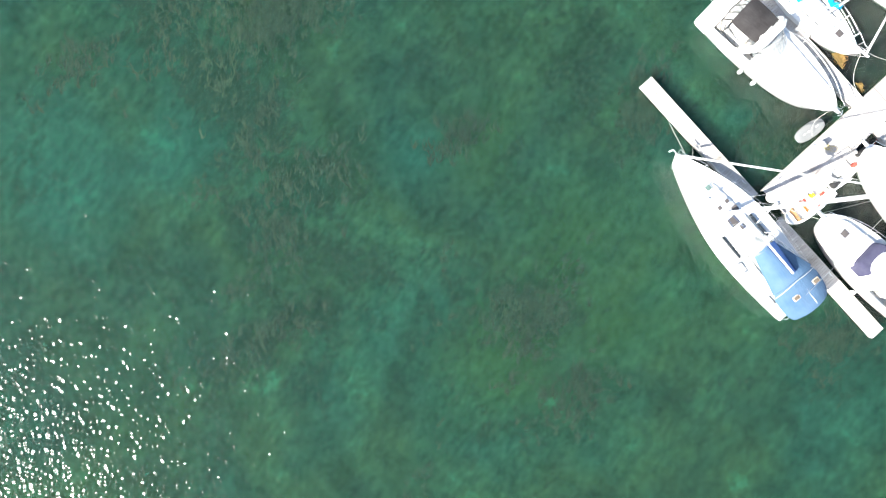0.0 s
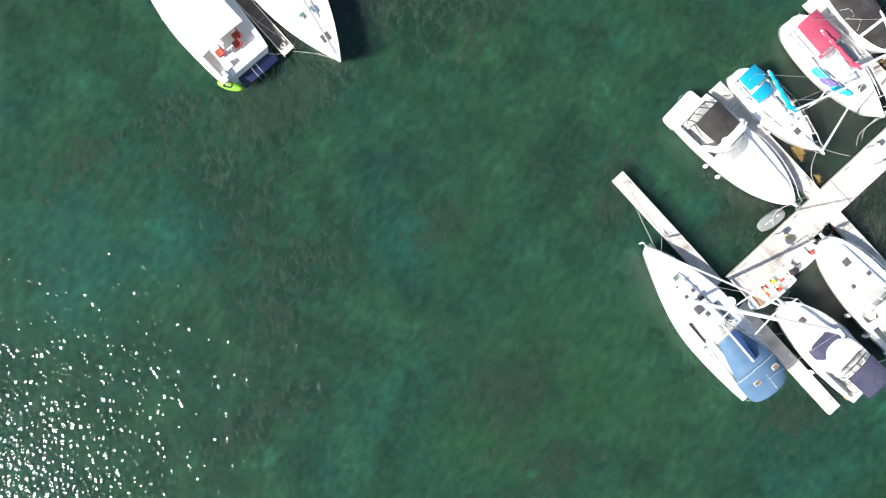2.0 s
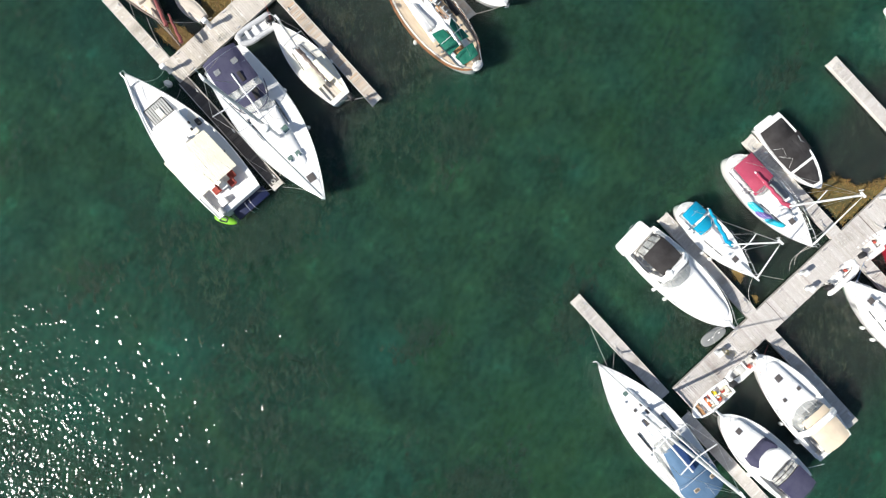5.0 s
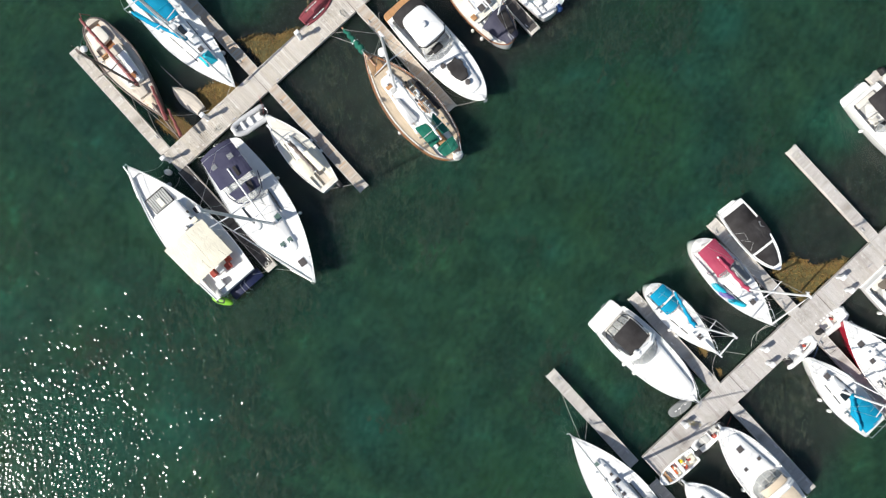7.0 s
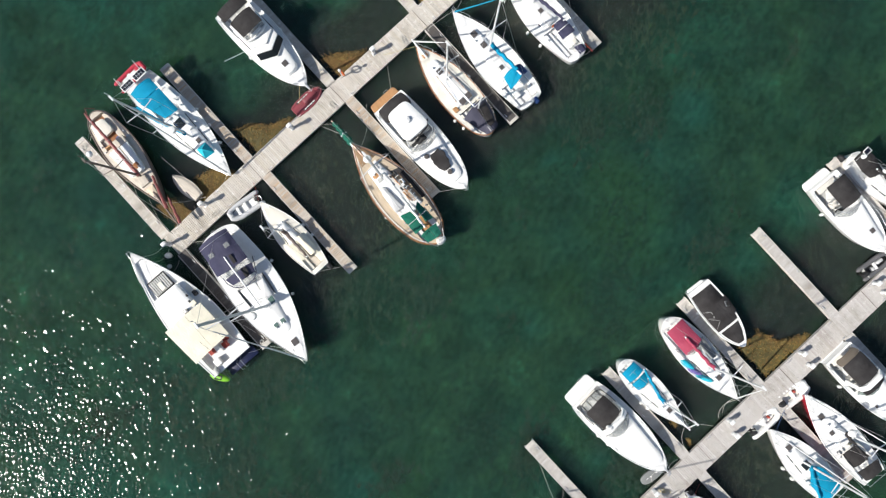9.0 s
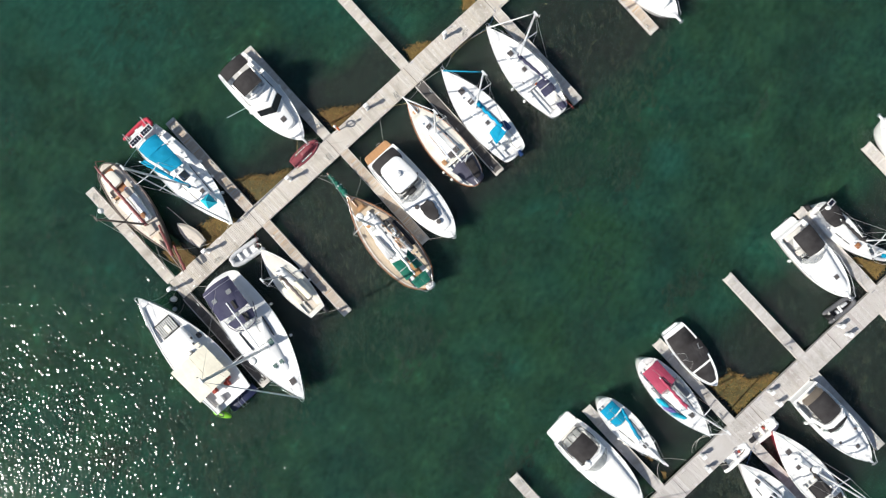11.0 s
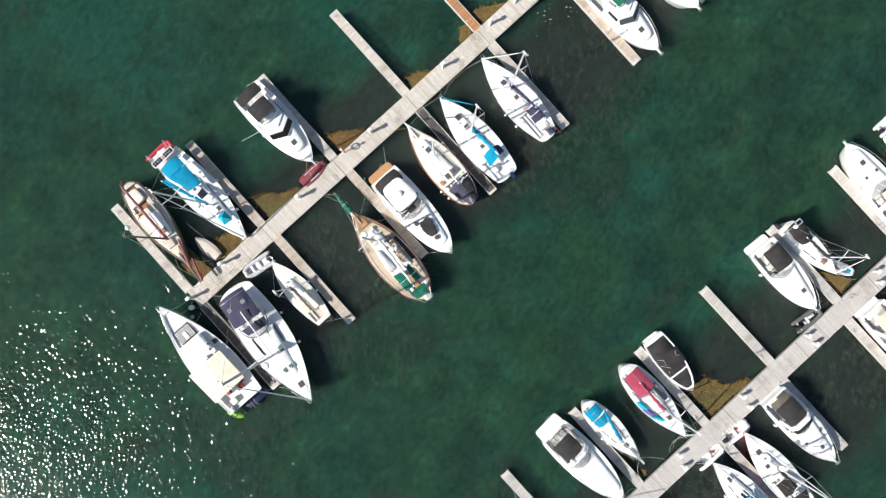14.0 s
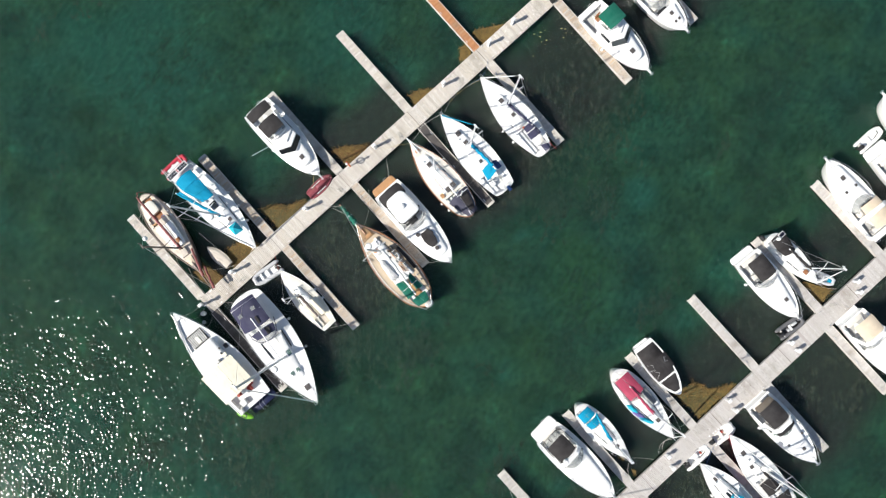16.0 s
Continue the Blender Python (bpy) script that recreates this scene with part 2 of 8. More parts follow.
def seabed_material():
    m, nodes, links, b = material("seabed")
    co = nodes.new("ShaderNodeTexCoord").outputs["Object"]
    turn = nodes.new("ShaderNodeMapping")
    turn.inputs["Rotation"].default_value = (0, 0, radians(-58))
    links.new(co, turn.inputs["Vector"])
    turned = turn.outputs["Vector"]
    large = noise_node(nodes, links, co, 0.055, 4.0, 0.55)
    mid = noise_node(nodes, links, co, 0.30, 6.0, 0.66)
    fine = noise_node(nodes, links, turned, 1.3, 5.0, 0.62, (1.0, 1.7, 1.0))
    a = ramp(nodes, [(0.36, (0.021, 0.058, 0.048)), (0.5, (0.036, 0.068, 0.038)), (0.64, (0.021, 0.076, 0.062))], large.outputs["Fac"], links).outputs["Color"]
    c = ramp(nodes, [(0.36, (0.58, 0.60, 0.62)), (0.5, (1.0, 1.0, 1.0)), (0.62, (1.35, 1.34, 1.18)), (0.72, (1.4, 2.1, 2.0))], mid.outputs["Fac"], links).outputs["Color"]
    d = ramp(nodes, [(0.33, (0.79, 0.80, 0.82)), (0.67, (1.36, 1.36, 1.27))], fine.outputs["Fac"], links).outputs["Color"]
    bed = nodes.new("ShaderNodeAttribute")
    bed.attribute_name = "weed_shade"
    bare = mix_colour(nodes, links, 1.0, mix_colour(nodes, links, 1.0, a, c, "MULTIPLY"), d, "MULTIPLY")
    # dark weed, with the moored boats' shade put into the same colour
    shaded_weed = mix_colour(nodes, links, 1.0, (0.024, 0.027, 0.023), d, "MULTIPLY")
    # clumps of brown weed, gathered in drifts
    drift = noise_node(nodes, links, turned, 0.11, 3.0, 0.6)
    clump = noise_node(nodes, links, turned, 0.85, 6.0, 0.72, (1.0, 1.5, 1.0))
    clump.inputs["Distortion"].default_value = 0.8
    both = nodes.new("ShaderNodeMath")
    both.operation = "MULTIPLY_ADD"
    both.inputs[1].default_value = 1.1
    links.new(drift.outputs["Fac"], both.inputs[0])
    bank = nodes.new("ShaderNodeAttribute")
    bank.attribute_name = "weed_bank"
    lifted = nodes.new("ShaderNodeMath")
    lifted.operation = "MULTIPLY_ADD"
    lifted.inputs[1].default_value = 0.26
    links.new(bank.outputs["Fac"], lifted.inputs[0])
    links.new(clump.outputs["Fac"], lifted.inputs[2])
    links.new(lifted.outputs["Value"], both.inputs[2])
    cover = ramp(nodes, [(0.98, (0, 0, 0)), (1.0, (0.75, 0.75, 0.75))], both.outputs["Value"], links)
    cover.color_ramp.elements[0].position, cover.color_ramp.elements[1].position = 0.55, 0.66
    half = nodes.new("ShaderNodeMath")
    half.operation = "MULTIPLY"
    half.inputs[1].default_value = 0.5
    links.new(both.outputs["Value"], half.inputs[0])
    links.new(half.outputs["Value"], cover.inputs["Fac"])
    tuft = noise_node(nodes, links, turned, 2.6, 4.0, 0.7, (1.0, 1.8, 1.0))
    brown = ramp(nodes, [(0.36, (0.016, 0.030, 0.027)), (0.55, (0.032, 0.044, 0.034)), (0.70, (0.080, 0.073, 0.050))], tuft.outputs["Fac"], links).outputs["Color"]
    # wide shoals of pale teal sand and meadows of yellow-green weed
    for name, colour in (("shoal", (0.024, 0.105, 0.088)), ("meadow", (0.044, 0.088, 0.030))):
        at = nodes.new("ShaderNodeAttribute")
        at.attribute_name = name
        bare = mix_colour(nodes, links, at.outputs["Fac"], bare, mix_colour(nodes, links, 1.0, colour, d, "MULTIPLY"))
    weedy = mix_colour(nodes, links, cover.outputs["Color"], bare, brown)
    links.new(mix_colour(nodes, links, bed.outputs["Fac"], weedy, shaded_weed), b.inputs["Base Color"])
    b.inputs["Roughness"].default_value, b.inputs["Specular IOR Level"].default_value = 0.95, 0.0
    return m


def water_material():
    """Murky green water: part of the light is thrown back near the surface, part goes through, and ripples mirror sun and sky."""
    m = bpy.data.materials.new("harbour_water")
    m.use_nodes = True
    nodes, links = m.node_tree.nodes, m.node_tree.links
    nodes.clear()
    out = nodes.new("ShaderNodeOutputMaterial")
    co = nodes.new("ShaderNodeTexCoord").outputs["Object"]
    ripple = noise_node(nodes, links, co, 3.1, 0.0, 0.45, (1.25, 1.0, 1.0))
    swell = noise_node(nodes, links, co, 0.95, 1.0, 0.5)
    add = nodes.new("ShaderNodeMath")
    add.operation = "MULTIPLY_ADD"
    add.inputs[1].default_value = 1.6
    links.new(swell.outputs["Fac"], add.inputs[0])
    links.new(ripple.outputs["Fac"], add.inputs[2])
    bp = nodes.new("ShaderNodeBump")
    bp.inputs["Strength"].default_value, bp.inputs["Distance"].default_value = 1.0, 0.061
    links.new(add.outputs["Value"], bp.inputs["Height"])
    clear = nodes.new("ShaderNodeBsdfTransparent")
    clear.inputs["Color"].default_value = (0.68, 0.86, 0.77, 1)
    murk = nodes.new("ShaderNodeSubsurfaceScattering")
    murk.falloff = "BURLEY"
    murk.inputs["Scale"].default_value = 1.1
    murk.inputs["Radius"].default_value = (0.6, 1.0, 0.9)
    cloud = noise_node(nodes, links, co, 0.05, 3.0, 0.5)
    murky = ramp(nodes, [(0.3, (0.020, 0.055, 0.046)), (0.7, (0.024, 0.058, 0.041))], cloud.outputs["Fac"], links).outputs["Color"]
    # murk greyed where weed and the boats' shade darken the slips
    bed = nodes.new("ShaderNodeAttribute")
    bed.attribute_name = "weed_shade"
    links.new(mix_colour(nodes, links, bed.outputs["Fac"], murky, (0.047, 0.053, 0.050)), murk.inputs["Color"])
    body = nodes.new("ShaderNodeMixShader")
    body.inputs["Fac"].default_value = 0.36
    links.new(clear.outputs["BSDF"], body.inputs[1])
    links.new(murk.outputs["BSSRDF"], body.inputs[2])
    gloss = nodes.new("ShaderNodeBsdfGlossy")
    gloss.inputs["Roughness"].default_value = 0.10
    links.new(bp.outputs["Normal"], gloss.inputs["Normal"])
    # the finest wrinkles spread the sun's mirror image into a faint sheen
    sheen = nodes.new("ShaderNodeBsdfGlossy")
    sheen.inputs["Roughness"].default_value = 0.36
    links.new(bp.outputs["Normal"], sheen.inputs["Normal"])
    skin = nodes.new("ShaderNodeMixShader")
    skin.inputs["Fac"].default_value = 0.012
    links.new(gloss.outputs["BSDF"], skin.inputs[1])
    links.new(sheen.outputs["BSDF"], skin.inputs[2])
    # water seen from above mirrors about one part in fifty
    mix = nodes.new("ShaderNodeMixShader")
    mix.inputs["Fac"].default_value = 0.020
    links.new(body.outputs["Shader"], mix.inputs[1])
    links.new(skin.outputs["Shader"], mix.inputs[2])
    links.new(mix.outputs["Shader"], out.inputs["Surface"])
    return m


WATER, SEABED = water_material(), seabed_material()


# ---- mesh helpers ----
def part(name, bm, mat, parent=None, label="", smooth=35):
    """Links a bmesh as one mesh object under a thing or a part."""
    me = bpy.data.meshes.new(name)
    bmesh.ops.recalc_face_normals(bm, faces=bm.faces)
    bm.to_mesh(me)
    bm.free()
    me.materials.append(mat)
    if smooth:
        me.shade_smooth()
        me.set_sharp_from_angle(angle=radians(smooth))
    ob = new(name, me)
    ob.parent = parent
    if label:
        tagged(ob, label)
    return ob


def raw(name, verts, faces, mat, parent=None):
    me = bpy.data.meshes.new(name)
    me.from_pydata(verts, [], faces)
    me.materials.append(mat)
    ob = new(name, me)
    ob.parent = parent
    return ob


def box(bm, x0, x1, y0, y1, z0, z1, bevel=0.0, turn=None):
    m = Matrix.LocRotScale(((x0 + x1) / 2, (y0 + y1) / 2, (z0 + z1) / 2), None, (x1 - x0, y1 - y0, z1 - z0))
    if turn is not None:
        m = turn @ m
    made = bmesh.ops.create_cube(bm, size=1, matrix=m)
    if bevel:
        edges = {e for v in made["verts"] for e in v.link_edges}
        bmesh.ops.bevel(bm, geom=list(edges), offset=bevel, segments=2, profile=0.6, affect="EDGES")
    return bm


def tube(bm, pts, r, n=6, r2=None, closed=False):
    """A round bar along the points."""
    pts = [Vector(p) for p in pts]
    rings, last = [], len(pts) - 1
    for i, p in enumerate(pts):
        if closed:
            d = pts[(i + 1) % len(pts)] - pts[i - 1]
        else:
            d = pts[min(i + 1, last)] - pts[max(i - 1, 0)]
        d.normalize()
        side = d.cross(Vector((0, 0, 1)))
        if side.length < 1e-3:
            side = d.cross(Vector((1, 0, 0)))
        side.normalize()
        up = side.cross(d)
        rr = r if r2 is None else r + (r2 - r) * i / max(1, last)
        rings.append([bm.verts.new(p + (side * math.cos(a) + up * math.sin(a)) * rr) for a in (2 * math.pi * k / n for k in range(n))])
    pairs = list(zip(rings, rings[1:])) + ([(rings[-1], rings[0])] if closed else [])
    for a, b in pairs:
        for k in range(n):
            bm.faces.new((a[k], a[(k + 1) % n], b[(k + 1) % n], b[k]))
    if not closed:
        bm.faces.new(rings[0][::-1])
        bm.faces.new(rings[-1])
    return bm


def ball(bm, c, rx, ry, rz, u=12, v=8):
    bmesh.ops.create_uvsphere(bm, u_segments=u, v_segments=v, radius=1, matrix=Matrix.LocRotScale(c, None, (rx, ry, rz)))
    return bm


def curve_pts(p, q, sag=0.2, n=8, sway=0.0):
    """Points of a slack line from p to q."""
    p, q = Vector(p), Vector(q)
    side = (q - p).cross(Vector((0, 0, 1))).normalized() if (q - p).xy.length > 0.01 else Vector((1, 0, 0))
    return [p.lerp(q, i / n) + Vector((0, 0, -sag)) * 4 * (i / n) * (1 - i / n) + side * sway * math.sin(math.pi * i / n) for i in range(n + 1)]


def rounded(outline, r, n=4):
    """An outline with its corners rounded; r: one radius or one for each corner."""
    out, c = [], len(outline)
    for i in range(c):
        a, b, d = (Vector(outline[(i + k) % c]) for k in (-1, 0, 1))
        rr = r[i] if isinstance(r, (list, tuple)) else r
        e, f = a - b, d - b
        rr = min(rr, e.length * 0.48, f.length * 0.48)
        p, q = b + e.normalized() * rr, b + f.normalized() * rr
        for k in range(n + 1):
            t = k / n
            out.append(tuple(p * (1 - t) ** 2 + b * 2 * t * (1 - t) + q * t * t))
    return out


def trapezoid(x0, x1, w0, w1, r0=0.15, r1=0.3):
    return rounded([(x0, -w0), (x1, -w1), (x1, w1), (x0, w0)], [r0, r1, r1, r0])


def slab(bm, outline, z0, z1, slope=0.06, bevel=0.04, crown=0.03, rise=0.0):
    """A solid over an outline: sloped sides, a rounded edge and a slightly domed top. rise: how much higher the fore end is."""
    cx, cy = (sum(p[k] for p in outline) / len(outline) for k in (0, 1))
    xs = [p[0] for p in outline]
    span = max(xs) - min(xs) or 1

    def ring(inset, z):
        vs = []
        for x, y in outline:
            d = math.hypot(x - cx, y - cy) or 1
            f = max(0.02, 1 - inset / d)
            px = cx + (x - cx) * f
            vs.append(bm.verts.new((px, cy + (y - cy) * f, z + rise * (px - min(xs)) / span)))
        return vs
    half = min(max(xs) - cx, max(p[1] for p in outline) - cy)
    rings = [ring(0, z0), ring(slope, z1 - bevel), ring(slope + bevel * 0.35, z1 - bevel * 0.3), ring(slope + bevel, z1),
             ring(slope + bevel + half * 0.4, z1 + crown * 0.7)]
    n = len(outline)
    for a, b in zip(rings, rings[1:]):
        for k in range(n):
            bm.faces.new((a[k], a[(k + 1) % n], b[(k + 1) % n], b[k]))
    top = bm.verts.new((cx, cy, z1 + crown + rise * (cx - min(xs)) / span))
    for k in range(n):
        bm.faces.new((rings[-1][k], rings[-1][(k + 1) % n], top))
    bm.faces.new(rings[0][::-1])
    return bm


def sheet(bm, x0, x1, w0, w1, z0, z1, crown=0.15, th=0.025, wrinkle=0.018, nx=12, ny=12, round_ends=0.0, dip=0.0, seed=0, yc=0.0):
    """A stretched cloth, arched across and a little slack between its bows; z0, z1: heights of its two ends."""
    top, low = [], []
    for i in range(nx + 1):
        t = i / nx
        w = (w0 + (w1 - w0) * t) * (1 - round_ends * (abs(2 * t - 1) ** 4))
        x = x0 + (x1 - x0) * t
        ra, rb = [], []
        for j in range(ny + 1):
            s = 2 * j / ny - 1
            z = z0 + (z1 - z0) * t - crown * abs(s) ** 2.4 - dip * math.sin(math.pi * (t * 3 % 1)) * (1 - s * s)
            z += wrinkle * noise.noise(Vector((x * 2.3 + seed, s * w * 2.3, 0.7))) + wrinkle * 0.6 * noise.noise(Vector((x * 6 + seed, s * w * 6, 3)))
            xx = x + (0.04 * (1 - s * s) if i in (0, nx) else 0) * (1 if i else -1)
            ra.append(bm.verts.new((xx, s * w + yc, z)))
            rb.append(bm.verts.new((xx, s * w + yc, z - th)))
        top.append(ra)
        low.append(rb)
    for i in range(nx):
        for j in range(ny):
            bm.faces.new((top[i][j], top[i + 1][j], top[i + 1][j + 1], top[i][j + 1]))
            bm.faces.new((low[i][j], low[i][j + 1], low[i + 1][j + 1], low[i + 1][j]))
    for i in range(nx):
        for j in (0, ny):
            bm.faces.new((top[i][j], top[i + 1][j], low[i + 1][j], low[i][j]))
    for j in range(ny):
        for i in (0, nx):
            bm.faces.new((top[i][j], top[i][j + 1], low[i][j + 1], low[i][j]))
    return bm


def cloth(a0, a1, f0, f1, crown=0.15, th=0.025, wrinkle=0.02, nx=14, ny=12, seed=0, belly=0.0):
    """A stretched cloth between four corners: the aft edge from a0 to a1, the fore edge from f0 to f1; belly: how far the ends bow outwards."""
    bm, top, low = bmesh.new(), [], []
    a0, a1, f0, f1 = (Vector(p) for p in (a0, a1, f0, f1))
    for i in range(nx + 1):
        ra, rb = [], []
        for j in range(ny + 1):
            u, s = i / nx, 2 * j / ny - 1
            p = a0.lerp(a1, j / ny).lerp(f0.lerp(f1, j / ny), u)
            p.x += belly * (1 - s * s) * (2 * u - 1)
            p.z += crown * (1 - abs(s) ** 2.4) - crown
            p.z += wrinkle * noise.noise(Vector((p.x * 2.3 + seed, p.y * 2.3, 0.7))) + wrinkle * 0.6 * noise.noise(Vector((p.x * 6 + seed, p.y * 6, 3)))
            ra.append(bm.verts.new(p))
            rb.append(bm.verts.new(p - Vector((0, 0, th))))
        top.append(ra)
        low.append(rb)
    for i in range(nx):
        for j in range(ny):
            bm.faces.new((top[i][j], top[i + 1][j], top[i + 1][j + 1], top[i][j + 1]))
            bm.faces.new((low[i][j], low[i][j + 1], low[i + 1][j + 1], low[i + 1][j]))
        for j in (0, ny):
            bm.faces.new((top[i][j], top[i + 1][j], low[i + 1][j], low[i][j]))
    for j in range(ny):
        for i in (0, nx):
            bm.faces.new((top[i][j], top[i][j + 1], low[i][j + 1], low[i][j]))
    return bm


def thing(name, label, category, at, turn=0.0, group="", z=0.0):
    ob = new(name)
    ob.empty_display_size = 0.3
    ob.matrix_world = pose(at[0], at[1], z, 0, 0, turn)
    return tagged(ob, label, category, group)


# ---- boats ----
class Form:
    """The lines of a hull, from the stern at x = 0 to the bow at x = length."""

    def __init__(self, length, beam, fb, fs, tw=0.7, mid=0.42, p=2.0, q=1.0, rake=0.5, flare=0.2, double=0.0):
        self.L, self.B, self.fb, self.fs, self.tw, self.mid, self.p, self.q, self.rake, self.flare, self.double = length, beam, fb, fs, tw, mid, p, q, rake, flare, double

    def half(self, x):
        s = min(1.0, max(0.0, x / self.L))
        if s < self.mid:
            t = s / self.mid
            f = self.tw + (1 - self.tw) * math.sin(math.pi / 2 * t)
            if self.double:
                u = min(1.0, s / self.double)
                f *= (u * (2 - u)) ** 0.5
        else:
            t = (s - self.mid) / (1 - self.mid)
            f = max(0.0, 1 - t ** self.p) ** self.q
        return self.B / 2 * f

    def sheer(self, x):
        s = min(1.0, max(0.0, x / self.L))
        return self.fs + (self.fb - self.fs) * s ** 1.8

    def stations(self, n=26):
        xs = [self.L * (1 - (1 - i / n) ** 1.35) for i in range(n + 1)]
        round_end = [self.double * self.L * k for k in (0.03, 0.1, 0.22, 0.4, 0.65)]
        return sorted([x for x in xs if all(abs(x - k) > 0.02 for k in round_end)] + round_end) if self.double else xs


def make_hull(f, mat, parent, label=""):
    bm, grid, k = bmesh.new(), [], 7
    for x in f.stations():
        h, zs, s = max(f.half(x), 0.012), f.sheer(x), x / f.L
        row = []
        for i in range(2 * k + 1):
            t = abs(i - k) / k
            side = 1 if i >= k else -1
            z = -0.45 + (zs + 0.45) * t ** 1.15
            y = h * (1 - 0.6 * f.flare * (1 - t) ** 1.3 * (0.5 + s)) * (t ** 0.15 if t > 0 else 0)
            row.append(bm.verts.new((x - f.rake * (1 - t) * s ** 5, side * max(y, 0), z)))
        grid.append(row)
    for a, b in zip(grid, grid[1:]):
        for i in range(2 * k):
            bm.faces.new((a[i], a[i + 1], b[i + 1], b[i]))
    bm.faces.new(grid[0][::-1])
    bmesh.ops.remove_doubles(bm, verts=bm.verts, dist=0.001)
    return part("hull", bm, mat, parent, label, 50)


def make_deck(f, wells, mat, parent, camber=0.06, drop=0.012, label=""):
    """The deck inside the sheer, with wells (x0, x1, half width, depth) sunk into it."""
    xs = set(f.stations())
    for x0, x1, *_ in wells:
        xs = {x for x in xs if abs(x - x0) > 0.03 and abs(x - x1) > 0.03} | {x0, x1}
    bm, rows = bmesh.new(), []
    for x in sorted(xs):
        h, z = max(f.half(x) - 0.015, 0.01), f.sheer(x) - drop
        states = []
        for x0, x1, w, depth in wells:
            if abs(x - x0) < 1e-6:
                states = [(min(w, h * 0.86), 0), (min(w, h * 0.86), depth)]
            elif abs(x - x1) < 1e-6:
                states = [(min(w, h * 0.86), depth), (min(w, h * 0.86), 0)]
            elif x0 < x < x1:
                states = [(min(w, h * 0.86), depth)]
        for w, depth in states or [(min(0.8, h * 0.6), 0)]:
            def zz(y):
                return z + camber * (1 - (y / h) ** 2)
            row = [(-h, z), (-(h + w) / 2, zz((h + w) / 2)), (-w, zz(w)), (-w * 0.995, zz(w) - depth), (0, zz(0) - depth), (w * 0.995, zz(w) - depth), (w, zz(w)), ((h + w) / 2, zz((h + w) / 2)), (h, z)]
            rows.append([bm.verts.new((x, y, c)) for y, c in row])
    for a, b in zip(rows, rows[1:]):
        for i in range(8):
            bm.faces.new((a[i], a[i + 1], b[i + 1], b[i]))
    return part("deck", bm, mat, parent, label, 30)


def make_rail(f, mat, parent, r=0.035, label="", name="rub_rail"):
    bm = bmesh.new()
    left = [(x, f.half(x), f.sheer(x)) for x in f.stations()]
    right = [(x, -y, z) for x, y, z in left]
    tube(bm, left + right[-2::-1], r, 6, closed=True)
    return part(name, bm, mat, parent, label)


def make_lifelines(f, parent, x0, x1, n=6, h=0.62, inset=0.08):
    """Posts and two wires down each side, with a rail round the bow."""
    for sign in (1, -1):
        for i in range(n):
            x = x0 + (x1 - x0) * i / (n - 1)
            y, z = sign * (f.half(x) - inset), f.sheer(x)
            part("stanchion", tube(bmesh.new(), [(x, y, z - 0.03), (x, y, z + h)], 0.014, 5), STEEL, parent)
        bm = bmesh.new()
        for hh in (h, h * 0.5):
            tube(bm, [(x0 + (x1 - x0) * i / 12, sign * (f.half(x0 + (x1 - x0) * i / 12) - inset), f.sheer(x0 + (x1 - x0) * i / 12) + hh) for i in range(13)], 0.005, 4)
        part("lifeline", bm, STEEL, parent)
    bm = bmesh.new()
    xs = [x1 + (f.L + 0.05 - x1) * i / 8 for i in range(9)]
    side = [(x, max(0.10, f.half(x) - inset * 0.5), f.sheer(x) + h) for x in xs]
    tube(bm, side + [(x, -y, z) for x, y, z in side[::-1]], 0.013, 5)
    for i in (0, 4, 7):
        for sg in (1, -1):
            x, y, z = side[i]
            tube(bm, [(x, sg * y, z - h), (x, sg * y, z)], 0.012, 5)
    part("pulpit", bm, STEEL, parent)
    return parent


def make_fender(parent, x, y, z, r=0.11, mat=None):
    bm = bmesh.new()
    y *= 0.95
    ball(bm, (x, y, z), r * 1.15, r * 1.15, r * 2.3, 10, 8)
    tube(bm, [(x, y, z + r * 2), (x, y * 0.98, z + r * 2 + 0.35)], 0.010, 4)
    return part("fender", bm, mat or WHITETUBE, parent)


def make_hatch(parent, x, y, z, s, mat=None, sy=None):
    h = part("hatch", box(bmesh.new(), x - s / 2 - 0.03, x + s / 2 + 0.03, y - (sy or s) / 2 - 0.03, y + (sy or s) / 2 + 0.03, z - 0.06, z + 0.03, 0.015), STEEL if (mat is None) else GEL, parent)
    part("hatch_lens", box(bmesh.new(), x - s / 2, x + s / 2, y - (sy or s) / 2, y + (sy or s) / 2, z - 0.02, z + 0.04, 0.012), mat or HATCH, h)
    return h


def make_bows(parent, x0, x1, w, z, base, n=3, crown=0.15, mat=None):
    """Hoops that carry a canopy."""
    for i in range(n):
        x = x0 + (x1 - x0) * i / max(1, n - 1)
        pts = [(x * 0.5 + (x0 + x1) * 0.25, -w, base)] + [(x, w * s, z - 0.03 - crown * abs(s) ** 2.4) for s in (-1, -0.8, -0.4, 0, 0.4, 0.8, 1)] + [(x * 0.5 + (x0 + x1) * 0.25, w, base)]
        part("canopy_hoop", tube(bmesh.new(), pts, 0.014, 5), mat or STEEL, parent)


def make_wheel(parent, x, y, z, r=0.4):
    bm = bmesh.new()
    tube(bm, [(x + 0.05 * math.cos(a), y + r * math.cos(a), z + r * math.sin(a)) for a in (2 * math.pi * k / 18 for k in range(18))], 0.018, 5, closed=True)
    for k in range(5):
        a = 2 * math.pi * k / 5
        tube(bm, [(x, y, z), (x, y + r * math.cos(a), z + r * math.sin(a))], 0.012, 4)
    tube(bm, [(x, y, z - r - 0.25), (x, y, z)], 0.06, 8)
    return part("steering_wheel", bm, STEEL, parent)


